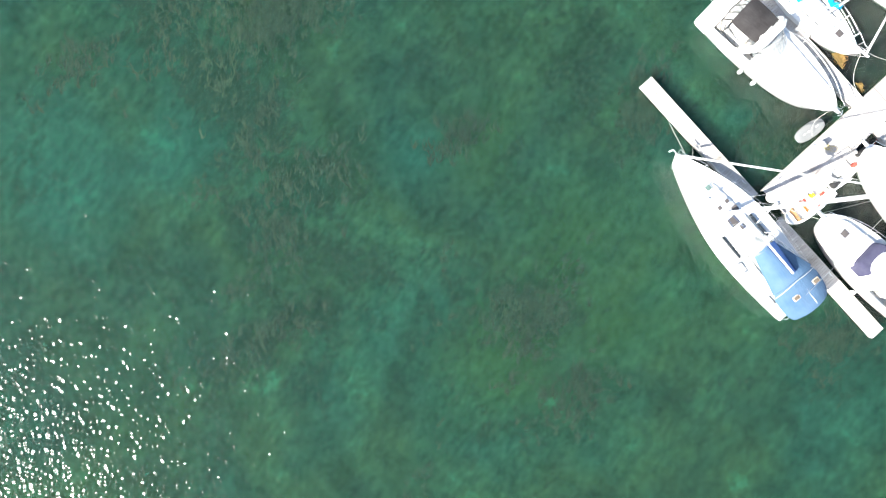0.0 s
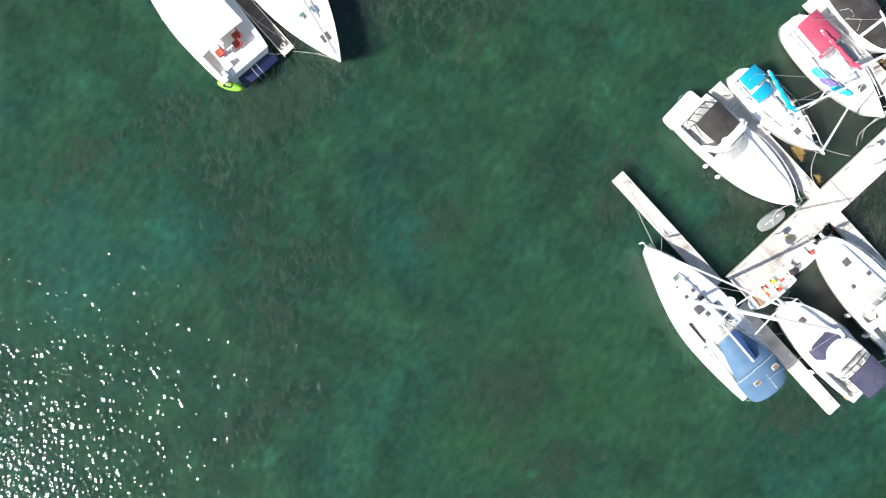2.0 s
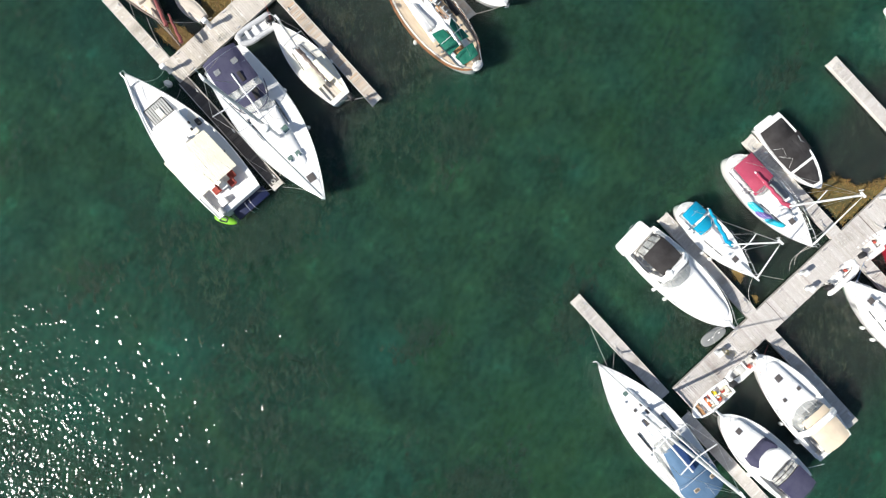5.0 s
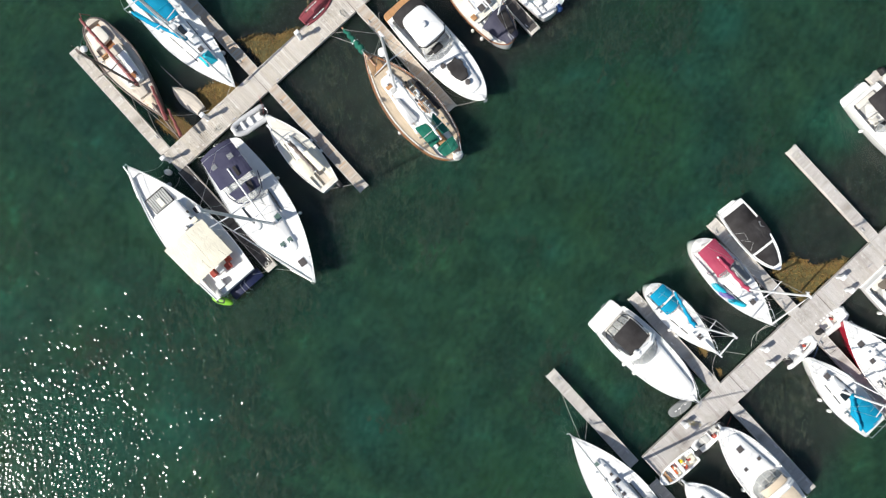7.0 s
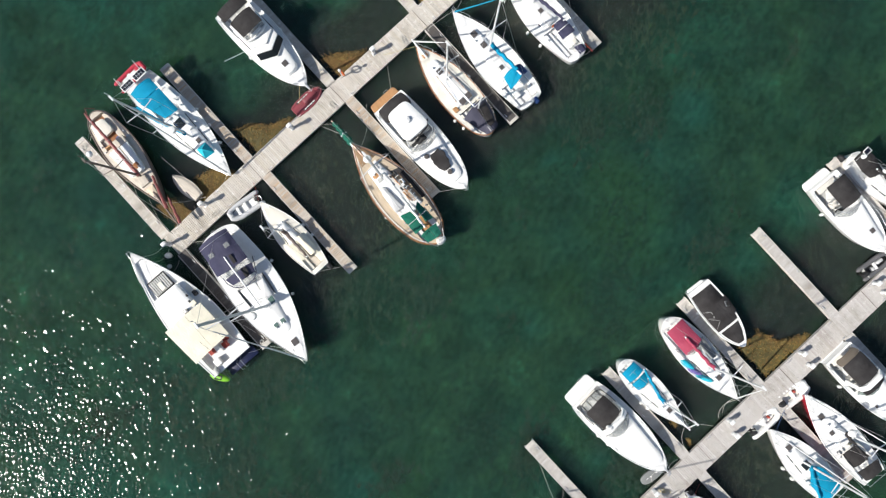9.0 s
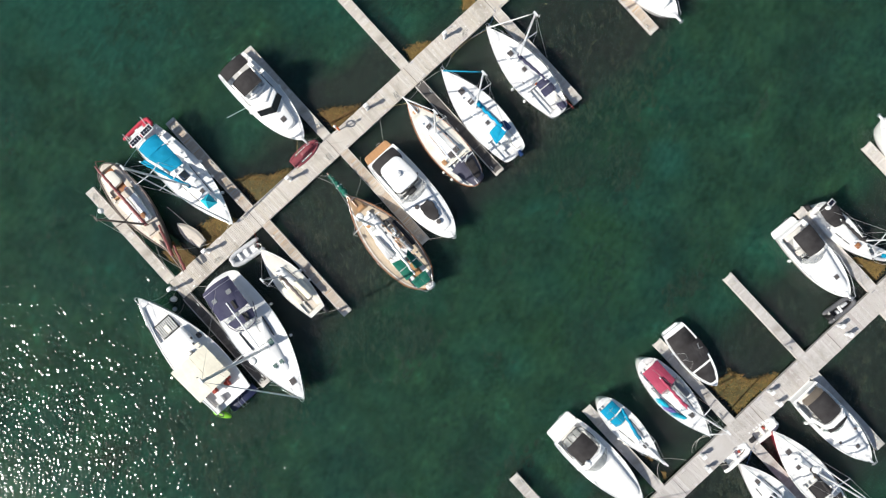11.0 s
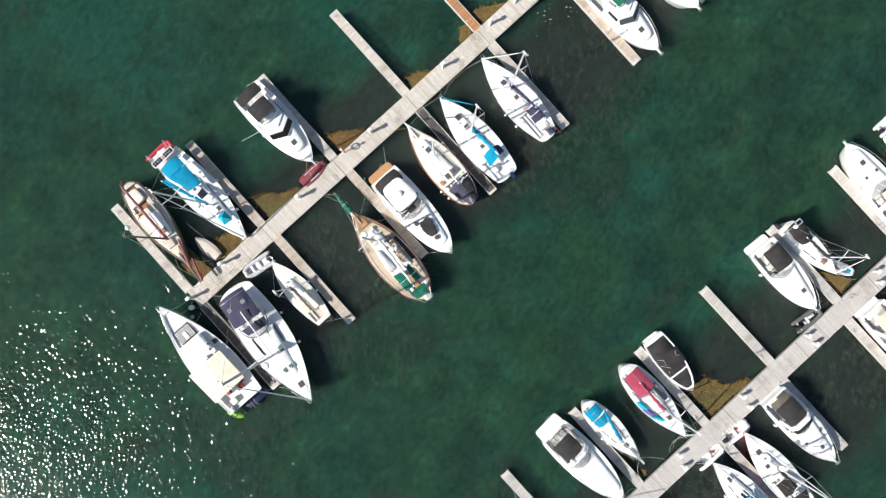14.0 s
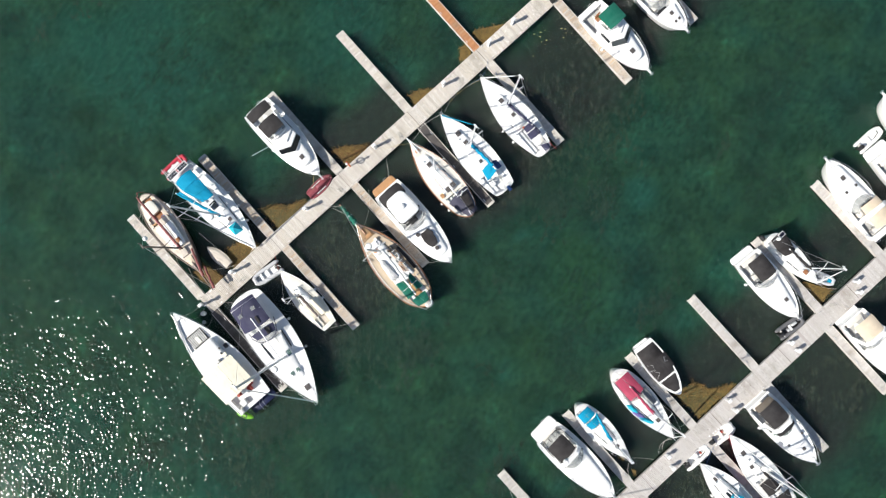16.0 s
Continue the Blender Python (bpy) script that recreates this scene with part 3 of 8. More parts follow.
def make_outboard(parent, x, y, z, mat=None):
    bm = bmesh.new()
    slab(bm, rounded([(x - 0.42, -0.15 + y), (x + 0.12, -0.17 + y), (x + 0.12, 0.17 + y), (x - 0.42, 0.15 + y)], 0.1), z, z + 0.34, 0.03, 0.06, 0.03)
    box(bm, x - 0.22, x - 0.02, y - 0.06, y + 0.06, z - 0.75, z, 0.02)
    box(bm, x - 0.05, x + 0.18, y - 0.1, y + 0.1, z - 0.2, z - 0.02, 0.02)
    return part("outboard_motor", bm, mat or BLACK, parent)


def make_rig(f, parent, mx, top, base, boom=0.0, boom_mat=None, jib=None, spar=None, spreaders=(0.5,), radar=None, back=True, r=0.085, bow_x=None, boom_z=1.05, stays=True, jib_r=0.06, boom_r=0.11, lean=0.0, swing=0.0):
    """Mast, spreaders, boom with its sail cover, furled foresail and standing rigging."""
    spar = spar or SPAR
    mast = part("mast", tube(bmesh.new(), [(mx, 0, base - 0.1), (mx + lean * 0.5, 0, (base + top) / 2), (mx + lean, 0, top)], r, 10, r * 0.8), spar, parent)
    part("masthead", box(box(bmesh.new(), mx + lean - 0.22, mx + lean + 0.16, -0.06, 0.06, top - 0.03, top + 0.06, 0.01), mx + lean - 0.34, mx + lean - 0.3, -0.02, 0.02, top, top + 0.35), spar, mast)
    tips = []
    for s in spreaders:
        z, w = base + (top - base) * s, f.B * 0.34
        part("spreader", tube(tube(bmesh.new(), [(mx, 0, z), (mx - 0.12, w, z + 0.05)], 0.045, 6, 0.03), [(mx, 0, z), (mx - 0.12, -w, z + 0.05)], 0.045, 6, 0.03), spar, mast)
        tips.append((mx - 0.12, w, z + 0.05))
    if stays:
        for sg in (1, -1):
            pts = [(mx - 0.1, sg * (f.half(mx) - 0.1), f.sheer(mx))] + [(x, sg * y, z) for x, y, z in tips] + [(mx + lean, 0, top - 0.1)]
            part("shroud", tube(bmesh.new(), pts, 0.009, 4), STEEL, parent)
            part("lower_shroud", tube(bmesh.new(), [(mx - 0.45, sg * (f.half(mx) - 0.1), f.sheer(mx)), (mx, 0, base + (top - base) * spreaders[0])], 0.007, 4), STEEL, parent)
        if back:
            part("backstay", tube(bmesh.new(), [(0.08, 0, f.sheer(0)), (mx + lean, 0, top)], 0.011, 4), STEEL, parent)
    bx = bow_x if bow_x is not None else f.L - 0.15
    if jib:
        a, b = Vector((bx, 0, f.sheer(bx) + 0.15)), Vector((mx + lean + 0.1, 0, top - 0.15))
        bm = bmesh.new()
        tube(bm, [a.lerp(b, t) for t in (0.03, 0.1, 0.3, 0.6, 0.9)], jib_r * 1.2, 8, jib_r * 0.55)
        tube(bm, [a, b], 0.014, 5)
        part("furled_jib", bm, jib, parent)
    else:
        part("forestay", tube(bmesh.new(), [(bx, 0, f.sheer(bx) + 0.1), (mx + lean, 0, top - 0.1)], 0.012, 4), STEEL, parent)
    if boom:
        z = base + boom_z
        bo = part("boom", tube(bmesh.new(), [(mx - 0.08, 0, z), (mx - boom, swing, z + 0.05)], 0.06, 8), spar, parent)
        if boom_mat:
            bm, n = bmesh.new(), 16
            pts = [(mx + 0.08 - (boom * 0.96 + 0.08) * i / n, 0.03 * math.sin(i * 1.7) + swing * 0.96 * i / n, z + 0.12 + 0.03 * math.sin(i * 2.3) + (0.35 * max(0, 1 - i / 2.0))) for i in range(n + 1)]
            tube(bm, pts, boom_r * 1.35, 10, boom_r * 0.8)
            part("sail_cover", bm, boom_mat, bo)
    if radar:
        z = base + (top - base) * radar
        bm = bmesh.new()
        slab(bm, [(mx + 0.42 + 0.28 * math.cos(a), 0.28 * math.sin(a)) for a in (2 * math.pi * k / 16 for k in range(16))], z, z + 0.22, 0.02, 0.08, 0.03)
        box(bm, mx, mx + 0.4, -0.06, 0.06, z - 0.06, z, 0.01)
        part("radar_dome", bm, GEL, mast)
    return mast


def start_boat(name, label, stern, bow, category, group=""):
    d = Vector(bow) - Vector(stern)
    return thing(name, label, category, stern, math.degrees(math.atan2(d.y, d.x)), group), d.length


def make_windscreen(parent, x, w, base, h=0.5, sweep=0.9, mat=None, rake=0.45, frame=None):
    """A curved screen, forward at its middle, raked aft."""
    bm, low, high = bmesh.new(), [], []
    n = 12
    for i in range(n + 1):
        s = 2 * i / n - 1
        px = x - sweep * abs(s) ** 2.4
        low.append((px, w * s, base))
        high.append((px - rake * (1 - 0.5 * abs(s)), w * s * 0.93, base + h))
    a, b = [bm.verts.new(p) for p in low], [bm.verts.new(p) for p in high]
    c, d = [bm.verts.new((p[0] - 0.015, p[1] * 0.985, p[2])) for p in low], [bm.verts.new((p[0] - 0.015, p[1] * 0.985, p[2])) for p in high]
    for i in range(n):
        bm.faces.new((a[i], a[i + 1], b[i + 1], b[i]))
        bm.faces.new((c[i], d[i], d[i + 1], c[i + 1]))
        bm.faces.new((b[i], b[i + 1], d[i + 1], d[i]))
    g = part("windscreen", bm, mat or GREENGLASS, parent)
    bm = bmesh.new()
    tube(bm, high, 0.022, 5)
    tube(bm, low, 0.018, 5)
    for i in (0, 3, 6, 9, 12):
        tube(bm, [low[i], high[i]], 0.016, 4)
    part("screen_frame", bm, frame or STEEL, g)
    return g


def make_bow_rail(f, parent, x0, h=0.55):
    bm = bmesh.new()
    xs = [x0 + (f.L + 0.05 - x0) * i / 14 for i in range(15)]
    side = [(x, max(0.14, f.half(x) - 0.07), f.sheer(x) + h * min(1, (i + 0.4) / 3)) for i, x in enumerate(xs)]
    tube(bm, side + [(x, -y, z) for x, y, z in side[::-1]], 0.015, 5)
    for i in range(0, 15, 3):
        for sg in (1, -1):
            x, y, z = side[i]
            tube(bm, [(x, sg * y, f.sheer(x) - 0.03), (x, sg * y, z)], 0.014, 4)
    part("bow_rail", bm, STEEL, parent)


def make_anchor_roller(f, parent, long=0.6):
    x, z = f.L, f.sheer(f.L)
    part("bow_roller", slab(bmesh.new(), trapezoid(x - 0.45, x + long * 0.75, 0.13, 0.07, 0.04, 0.05), z - 0.08, z + 0.04, 0.01, 0.02, 0.0), GEL, parent)
    bm = bmesh.new()
    long *= 0.75
    tube(bm, [(x - 0.2, 0, z + 0.1), (x + long + 0.1, 0, z + 0.06)], 0.025, 6)
    tube(bm, [(x + long + 0.02, -0.2, z - 0.02), (x + long + 0.14, 0, z + 0.02), (x + long + 0.02, 0.2, z - 0.02)], 0.028, 6)
    part("anchor", bm, STEEL, parent)


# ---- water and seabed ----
# zones along the docks darkened for thick weed and the moored boats' shade: start, direction in degrees, from and to
# along it, from and to across it
WEED_SHADE_BEDS = [((-15.95, 23.95), 44.4, -1.0, 4.5, -9.6, -0.5), ((-15.95, 23.95), 44.4, 3.5, 62.0, -11.6, -0.5), ((-15.95, 23.95), 44.4, 1.0, 27.0, -0.5, 5.5), ((-15.95, 23.95), 44.4, 27.0, 44.0, -0.5, 1.8), ((18.98, 3.42), 44.9, 0.0, 60.0, -10.0, 0.0), ((18.98, 3.42), 44.9, 3.0, 56.0, 0.0, 7.0),
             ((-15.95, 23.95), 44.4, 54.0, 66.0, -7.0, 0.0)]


def weed_shade_at(x, y):
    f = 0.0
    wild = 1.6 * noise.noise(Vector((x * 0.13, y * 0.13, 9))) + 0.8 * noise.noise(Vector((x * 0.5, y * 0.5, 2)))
    for (cx, cy), turn, u0, u1, v0, v1 in WEED_SHADE_BEDS:
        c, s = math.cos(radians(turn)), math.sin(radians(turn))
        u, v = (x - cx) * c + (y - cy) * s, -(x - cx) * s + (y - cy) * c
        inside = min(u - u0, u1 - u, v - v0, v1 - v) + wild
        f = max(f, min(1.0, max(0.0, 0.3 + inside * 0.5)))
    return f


def spread(name, mat, height, far_z, n=200, size=110.0):
    """A sheet that is fine near the docks and reaches the horizon, and knows where weed and painted boat shade darken
    it.
    """
    near = [2 * size * i / n - size for i in range(n + 1)]
    steps = [-2500, -700, -250] + near + [250, 700, 2500]
    m = len(steps)
    verts = []
    for i in steps:
        for j in steps:
            x, y = 5 + i, 25 + j
            verts.append((x, y, height(x, y) if max(abs(i), abs(j)) <= size else far_z))
    faces = [(i * m + j, (i + 1) * m + j, (i + 1) * m + j + 1, i * m + j + 1) for i in range(m - 1) for j in range(m - 1)]
    ob = raw(name, verts, faces, mat)
    shaded_weed = ob.data.attributes.new("weed_shade", "FLOAT", "POINT")
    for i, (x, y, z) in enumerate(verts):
        shaded_weed.data[i].value = 0.9 * weed_shade_at(x, y)
    ob.data.shade_smooth()
    return ob


# wide patches of the bed: centre and reach
SHOALS = [(-25.0, 47.5, 12.0), (-5.0, 51.0, 6.0), (-23.0, 4.0, 7.0), (-15.0, 4.0, 4.0), (-1.0, 5.5, 2.5), (28.5, 24.5, 2.6), (21.0, 26.0, 1.6), (12.5, 10.5, 1.8), (24.0, 36.0, 2.2), (13.0, 31.5, 1.4), (17.5, 8.5, 1.6), (0.0, 46.0, 3.0), (11.9, 18.7, 2.0)]
MEADOWS = [(8.5, 2.0, 5.0), (4.0, -6.5, 4.5), (11.5, -4.0, 4.0), (3.0, 6.0, 3.0), (18.0, 30.0, 3.0), (18.5, 26.5, 5.0), (14.0, 21.0, 4.0)]


# banks of brown weed on the open bed: two ends and a half width
BANKS = [((-17.5, 14.5), (-9.5, 4.5), 2.0), ((-11.0, 5.0), (-5.5, 2.5), 1.9), ((-9.5, 0.5), (-3.6, -1.0), 1.6), ((-12.5, 14.2), (-5.5, 15.6), 1.5), ((-4.5, 22.0), (4.0, 20.2), 1.8), ((4.2, -3.4), (7.0, -4.0), 1.3), ((7.5, -7.0), (9.8, -8.6), 1.2),
         ((11.6, 10.2), (11.4, 7.0), 0.9), ((-9.6, -5.6), (-11.5, -7.5), 1.3), ((0.6, 7.2), (1.8, 5.8), 0.9), ((-12.5, 4.5), (-11.0, 2.0), 1.5), ((11.5, 36.5), (20.5, 35.0), 1.8), ((18.0, 39.0), (21.5, 43.0), 1.6), ((24.6, 25.6), (26.2, 24.6), 0.9), ((22.0, -4.2), (23.6, -4.8), 0.9)]


def banked(x, y):
    wild = 0.5 * noise.noise(Vector((x * 0.2, y * 0.2, 7))) + 0.4 * noise.noise(Vector((x * 0.7, y * 0.7, 3)))
    most = 0.0
    for (ax, ay), (bx, by), r in BANKS:
        t = max(0.0, min(1.0, ((x - ax) * (bx - ax) + (y - ay) * (by - ay)) / ((bx - ax) ** 2 + (by - ay) ** 2)))
        d = math.hypot(x - ax - t * (bx - ax), y - ay - t * (by - ay))
        most = max(most, min(1.0, max(0.0, 1.35 - d / r + wild)))
    return most


def patchiness(spots, x, y):
    wild = 0.55 * noise.noise(Vector((x * 0.12, y * 0.12, 5))) + 0.35 * noise.noise(Vector((x * 0.45, y * 0.45, 1)))
    return max(min(1.0, max(0.0, (1.0 - math.hypot(x - cx, y - cy) / r + wild) * 1.3)) for cx, cy, r in spots)


def build_water():
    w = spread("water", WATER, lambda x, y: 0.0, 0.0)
    tagged(w, "murky green harbour water with small ripples and sun glitter", "water", kind="structure")
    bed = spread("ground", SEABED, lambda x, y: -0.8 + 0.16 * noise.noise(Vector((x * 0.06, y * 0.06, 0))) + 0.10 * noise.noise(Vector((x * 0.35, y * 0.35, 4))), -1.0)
    for name, spots, most in (("shoal", SHOALS, 0.75), ("meadow", MEADOWS, 0.7)):
        at = bed.data.attributes.new(name, "FLOAT", "POINT")
        for i, v in enumerate(bed.data.vertices):
            at.data[i].value = most * patchiness(spots, v.co.x, v.co.y)
    at = bed.data.attributes.new("weed_bank", "FLOAT", "POINT")
    for i, v in enumerate(bed.data.vertices):
        at.data[i].value = banked(v.co.x, v.co.y)
    tagged(bed, "shallow seabed of mottled green weed and pale sand", "seabed", kind="structure")


build_water()


# ---- docks ----
def planked(name, length, width, mat, parent, pitch=0.145, gap=0.012, top=0.45, rng=None):
    """Boards laid across a walk that runs along x, each a little out of true, as one mesh."""
    rng = rng or random.Random(7)
    verts, faces = [], []
    x = 0.0
    while x + pitch <= length + 0.02:
        z = top + rng.uniform(-0.006, 0.006)
        e0, e1 = rng.uniform(-0.012, 0.012), rng.uniform(-0.012, 0.012)
        k, w = len(verts), pitch - gap
        for zz in (z - 0.04, z):
            verts += [(x, -width / 2 + e0, zz), (x + w, -width / 2 + e0, zz), (x + w, width / 2 + e1, zz), (x, width / 2 + e1, zz)]
        faces += [(k + 4, k + 5, k + 6, k + 7), (k, k + 1, k + 5, k + 4), (k + 1, k + 2, k + 6, k + 5), (k + 2, k + 3, k + 7, k + 6), (k + 3, k, k + 4, k + 7)]
        x += pitch
    ob = raw(name, verts, faces, mat, parent)
    return tagged(ob, kind="stuff")


def make_cleat(x, y, z, parent=None, turn=0):
    bm = bmesh.new()
    m = pose(x, y, z, 0, 0, turn)
    box(bm, -0.08, 0.08, -0.035, 0.035, 0, 0.05, 0.01, m)
    tube(bm, [m @ Vector(p) for p in ((-0.17, 0, 0.08), (-0.07, 0, 0.06), (0.07, 0, 0.06), (0.17, 0, 0.08))], 0.022, 6)
    return part("cleat", bm, STEEL, parent)


def walkway(label, start, turn, length, width, mat, seed):
    ob = thing("dock_walkway", label, "dock", start, turn)
    tagged(ob, kind="structure")
    planked("planking", length, width, mat, ob, rng=random.Random(seed))
    for sg in (1, -1):
        part("edge_board", box(bmesh.new(), 0, length, sg * (width / 2 - 0.05) - 0.035, sg * (width / 2 - 0.05) + 0.035, 0.16, 0.405, 0.01), BOARD, ob)
    x = 0.3
    while x < length - 2:
        part("float", box(bmesh.new(), x, x + 2.2, -width / 2 + 0.14, width / 2 - 0.14, -0.35, 0.30, 0.04), FLOAT, ob)
        x += 3.1
    for i in range(int(length / 8.55)):
        part("joint_strip", box(bmesh.new(), 8.51 + i * 8.55, 8.55 + i * 8.55, -width / 2 - 0.01, width / 2 + 0.01, 0.42, 0.462, 0.004), DARKSPAR, ob)
    for i in range(int(length / 4.2)):
        for sg in (1, -1):
            make_cleat(1.2 + i * 4.2, sg * (width / 2 - 0.14), 0.455, ob)
    return ob


DOCK_A = walkway("weathered wooden main walkway of a floating dock", (-15.95, 23.95), 44.4, 62.0, 1.72, PLANK, 3)
DOCK_B = walkway("grey weathered wooden main walkway of a floating dock", (18.98, 3.42), 44.9, 60.0, 1.80, PLANKB, 4)


def finger(root, tip, mat, seed, label="narrow weathered wooden finger pier between two boats", width=0.72):
    d = Vector(tip) - Vector(root)
    ob = thing("finger_pier", label, "finger pier", root, math.degrees(math.atan2(d.y, d.x)), "finger piers")
    n = d.length
    rng = random.Random(seed)
    planked("planking", n - 0.25, width, mat, ob, rng=rng)
    part("end_board", box(bmesh.new(), int((n - 0.23) / 0.145) * 0.145, n, -width / 2, width / 2, 0.40, 0.462, 0.01), BOARD, ob)
    for sg in (1, -1):
        part("side_board", box(bmesh.new(), 0, n, sg * (width / 2 + 0.02) - 0.03, sg * (width / 2 + 0.02) + 0.03, 0.14, 0.458, 0.01), BOARD, ob)
    for x in (0.25 * n, 0.55 * n, n - 1.1):
        part("float", box(bmesh.new(), x - 0.8, x + 0.8, -width / 2 + 0.08, width / 2 - 0.08, -0.35, 0.32, 0.04), FLOAT, ob)
    for x in (0.12 * n, 0.5 * n, n - 0.75):
        make_cleat(x, rng.choice((-1, 1)) * (width / 2 - 0.12), 0.458, ob)
    if rng.random() < 0.7:
        bm = bmesh.new()
        cx, cy = n - 0.45 - rng.random() * 0.4, rng.uniform(-0.1, 0.1)
        for k in range(3):
            r = 0.09 + 0.035 * k
            tube(bm, [(cx + r * math.cos(a), cy + r * math.sin(a), 0.475 + 0.01 * k) for a in (2 * math.pi * i / 14 for i in range(14))], 0.014, 4, closed=True)
        part("rope_coil", bm, ROPE, ob)
    return ob


def finger_roots(tips, dock_at, dock_turn, half, angle, mats, seed):
    """From each tip straight back to the edge of the walk."""
    u = Vector((math.cos(radians(dock_turn)), math.sin(radians(dock_turn))))
    v = Vector((-u.y, u.x))
    for i, (tip, mat) in enumerate(zip(tips, mats)):
        t = Vector(tip)
        side = 1 if (t - Vector(dock_at)).dot(v) > 0 else -1
        d = Vector((math.cos(radians(angle)), math.sin(radians(angle)))) * -side
        gap = abs((t - Vector(dock_at)).dot(v)) - half
        root = t + d * (gap / abs(d.dot(v)))
        label = "narrow weathered wooden finger pier between two boats" if mat not in (PLANKRUST, PLANKSHADE) else "narrow rust-brown wooden finger pier" if mat is PLANKRUST else "narrow finger pier of wet planks darkened for boat shade"
        finger(root, tip, mat, seed + i, label)


finger_roots([(-23.27, 31.82), (-17.03, 37.63), (-10.97, 43.66), (-4.80, 49.55), (1.4, 55.3)], (-15.95, 23.95), 44.4, 0.87, 134.0, [PLANK, PLANKTAN, PLANK, PLANK, PLANKRUST], 20)
# the first and fourth fingers carry the boats' shade in their plank colour
finger_roots([(-8.45, 16.60), (-2.10, 22.53), (4.02, 28.49), (9.84, 34.27), (16.0, 40.23), (22.05, 46.13), (27.9, 51.9)], (-15.95, 23.95), 44.4, 0.87, 134.0,
             [PLANKSHADE, PLANKTAN, PLANKTAN, PLANKSHADE, PLANK, PLANKTAN, PLANKTAN], 40)
finger_roots([(11.60, 9.87), (17.31, 15.54), (22.85, 21.02), (28.40, 26.48), (34.06, 32.03), (39.38, 37.43)], (18.98, 3.42), 44.9, 0.91, 134.5, [PLANKB] * 6, 60)
finger_roots([(25.04, -3.65), (30.49, 2.10), (36.0, 7.8), (41.13, 13.13), (46.6, 18.6)], (18.98, 3.42), 44.9, 0.91, 134.5, [PLANKB] * 5, 80)


# ---- kinds of boat ----
def sailboat(label, stern, bow, beam, mast_at=None, top=10.0, fb=1.25, fs=0.95, tw=0.68, hull=None, deck=None, rail=None, rail_r=0.03, trunk=(0.36, 0.74, 0.62, 0.42), trunk_mat=None,
             trunk_h=0.36, well=(0.06, 0.33, 0.52), boom=0.0, boom_mat=None, jib=None, hatches=(), spreaders=(0.5,), radar=None, windows=True, dodger=None, bimini=None, wheel=None,
             lifelines=True, spar=None, sprit=0.0, fenders=(), seats=None, outboard=False, double=0.0, sole=None, boom_z=1.05, mast_r=0.08, p=1.9, mid=0.42, lean=0.0, swing=0.0, flare=0.35, name="sailboat"):
    ob, L = start_boat(name, label, stern, bow, "sailboat", "moored boats")
    f = Form(L, beam, fb, fs, tw, mid, p, 1.0, 0.7, flare, double)
    make_hull(f, hull or GEL, ob)
    x0, x1, ww = well
    make_deck(f, [(x0 * L, x1 * L, ww * beam / 2, 0.42)], deck or DECK, ob)
    make_rail(f, rail or GEL, ob, rail_r)
    part("cockpit_sole", box(bmesh.new(), x0 * L + 0.08, x1 * L - 0.05, -ww * beam / 2 * 0.42, ww * beam / 2 * 0.42, fs - 0.44, fs - 0.30, 0.01), sole or DECK, ob)
    for sg in (1, -1):
        part("cockpit_bench", box(bmesh.new(), x0 * L + 0.06, x1 * L - 0.03, sg * ww * beam * 0.36 - ww * beam * 0.125, sg * ww * beam * 0.36 + ww * beam * 0.125, fs - 0.42, fs - 0.14, 0.03), seats or GEL, ob)
    t0, t1, tw0, tw1 = trunk
    trunk_h *= 0.58
    zt = f.sheer(t0 * L)
    cabin = part("cabin_trunk", slab(bmesh.new(), trapezoid(t0 * L, t1 * L, tw0 * beam / 2, tw1 * beam / 2, 0.12, 0.45), zt - 0.1, zt + trunk_h, 0.20, 0.13, 0.12, (f.sheer(t1 * L) - zt) * 0.6), trunk_mat or GEL, ob)
    if windows:
        for sg in (1, -1):
            for a, b in ((0.12, 0.42), (0.48, 0.75)):
                xa, xb = (t0 + (t1 - t0) * a) * L, (t0 + (t1 - t0) * b) * L
                ya, yb = (tw0 + (tw1 - tw0) * a) * beam / 2 - 0.02, (tw0 + (tw1 - tw0) * b) * beam / 2 - 0.02
                bm = bmesh.new()
                q = [(xa, sg * ya, zt + 0.12), (xb, sg * yb, zt + 0.16), (xb, sg * (yb - 0.035), zt + trunk_h * 0.72 + 0.04), (xa, sg * (ya - 0.035), zt + trunk_h * 0.72)]
                for dz in (0.0, 0.02):
                    vs = [bm.verts.new((x, y + sg * (dz - 0.005), z)) for x, y, z in q]
                    bm.faces.new(vs if dz else vs[::-1])
                bm.verts.ensure_lookup_table()
                for k in range(4):
                    bm.faces.new((bm.verts[k], bm.verts[(k + 1) % 4], bm.verts[4 + (k + 1) % 4], bm.verts[4 + k]))
                part("cabin_window", bm, GLASS, cabin)
    zc = zt + trunk_h + 0.10
    for hx, hy, hs, *lens in hatches:
        on = t0 < hx < t1 and abs(hy) < tw1
        make_hatch(ob, hx * L, hy * beam / 2, (zc + (f.sheer(t1 * L) - zt) * 0.6 * (hx - t0) / (t1 - t0)) if on else f.sheer(hx * L) + 0.03, hs, *lens)
    slide = t0 * L
    part("companionway_slide", box(bmesh.new(), slide + 0.03, slide + 0.09 * L, -0.32, 0.32, zc - 0.08, zc + 0.03, 0.02), trunk_mat or DECK, ob)
    if mast_at:
        d = Vector((math.cos(ob.matrix_world.to_euler().z), math.sin(ob.matrix_world.to_euler().z)))
        mx = (Vector(mast_at) - Vector(stern)).dot(d)
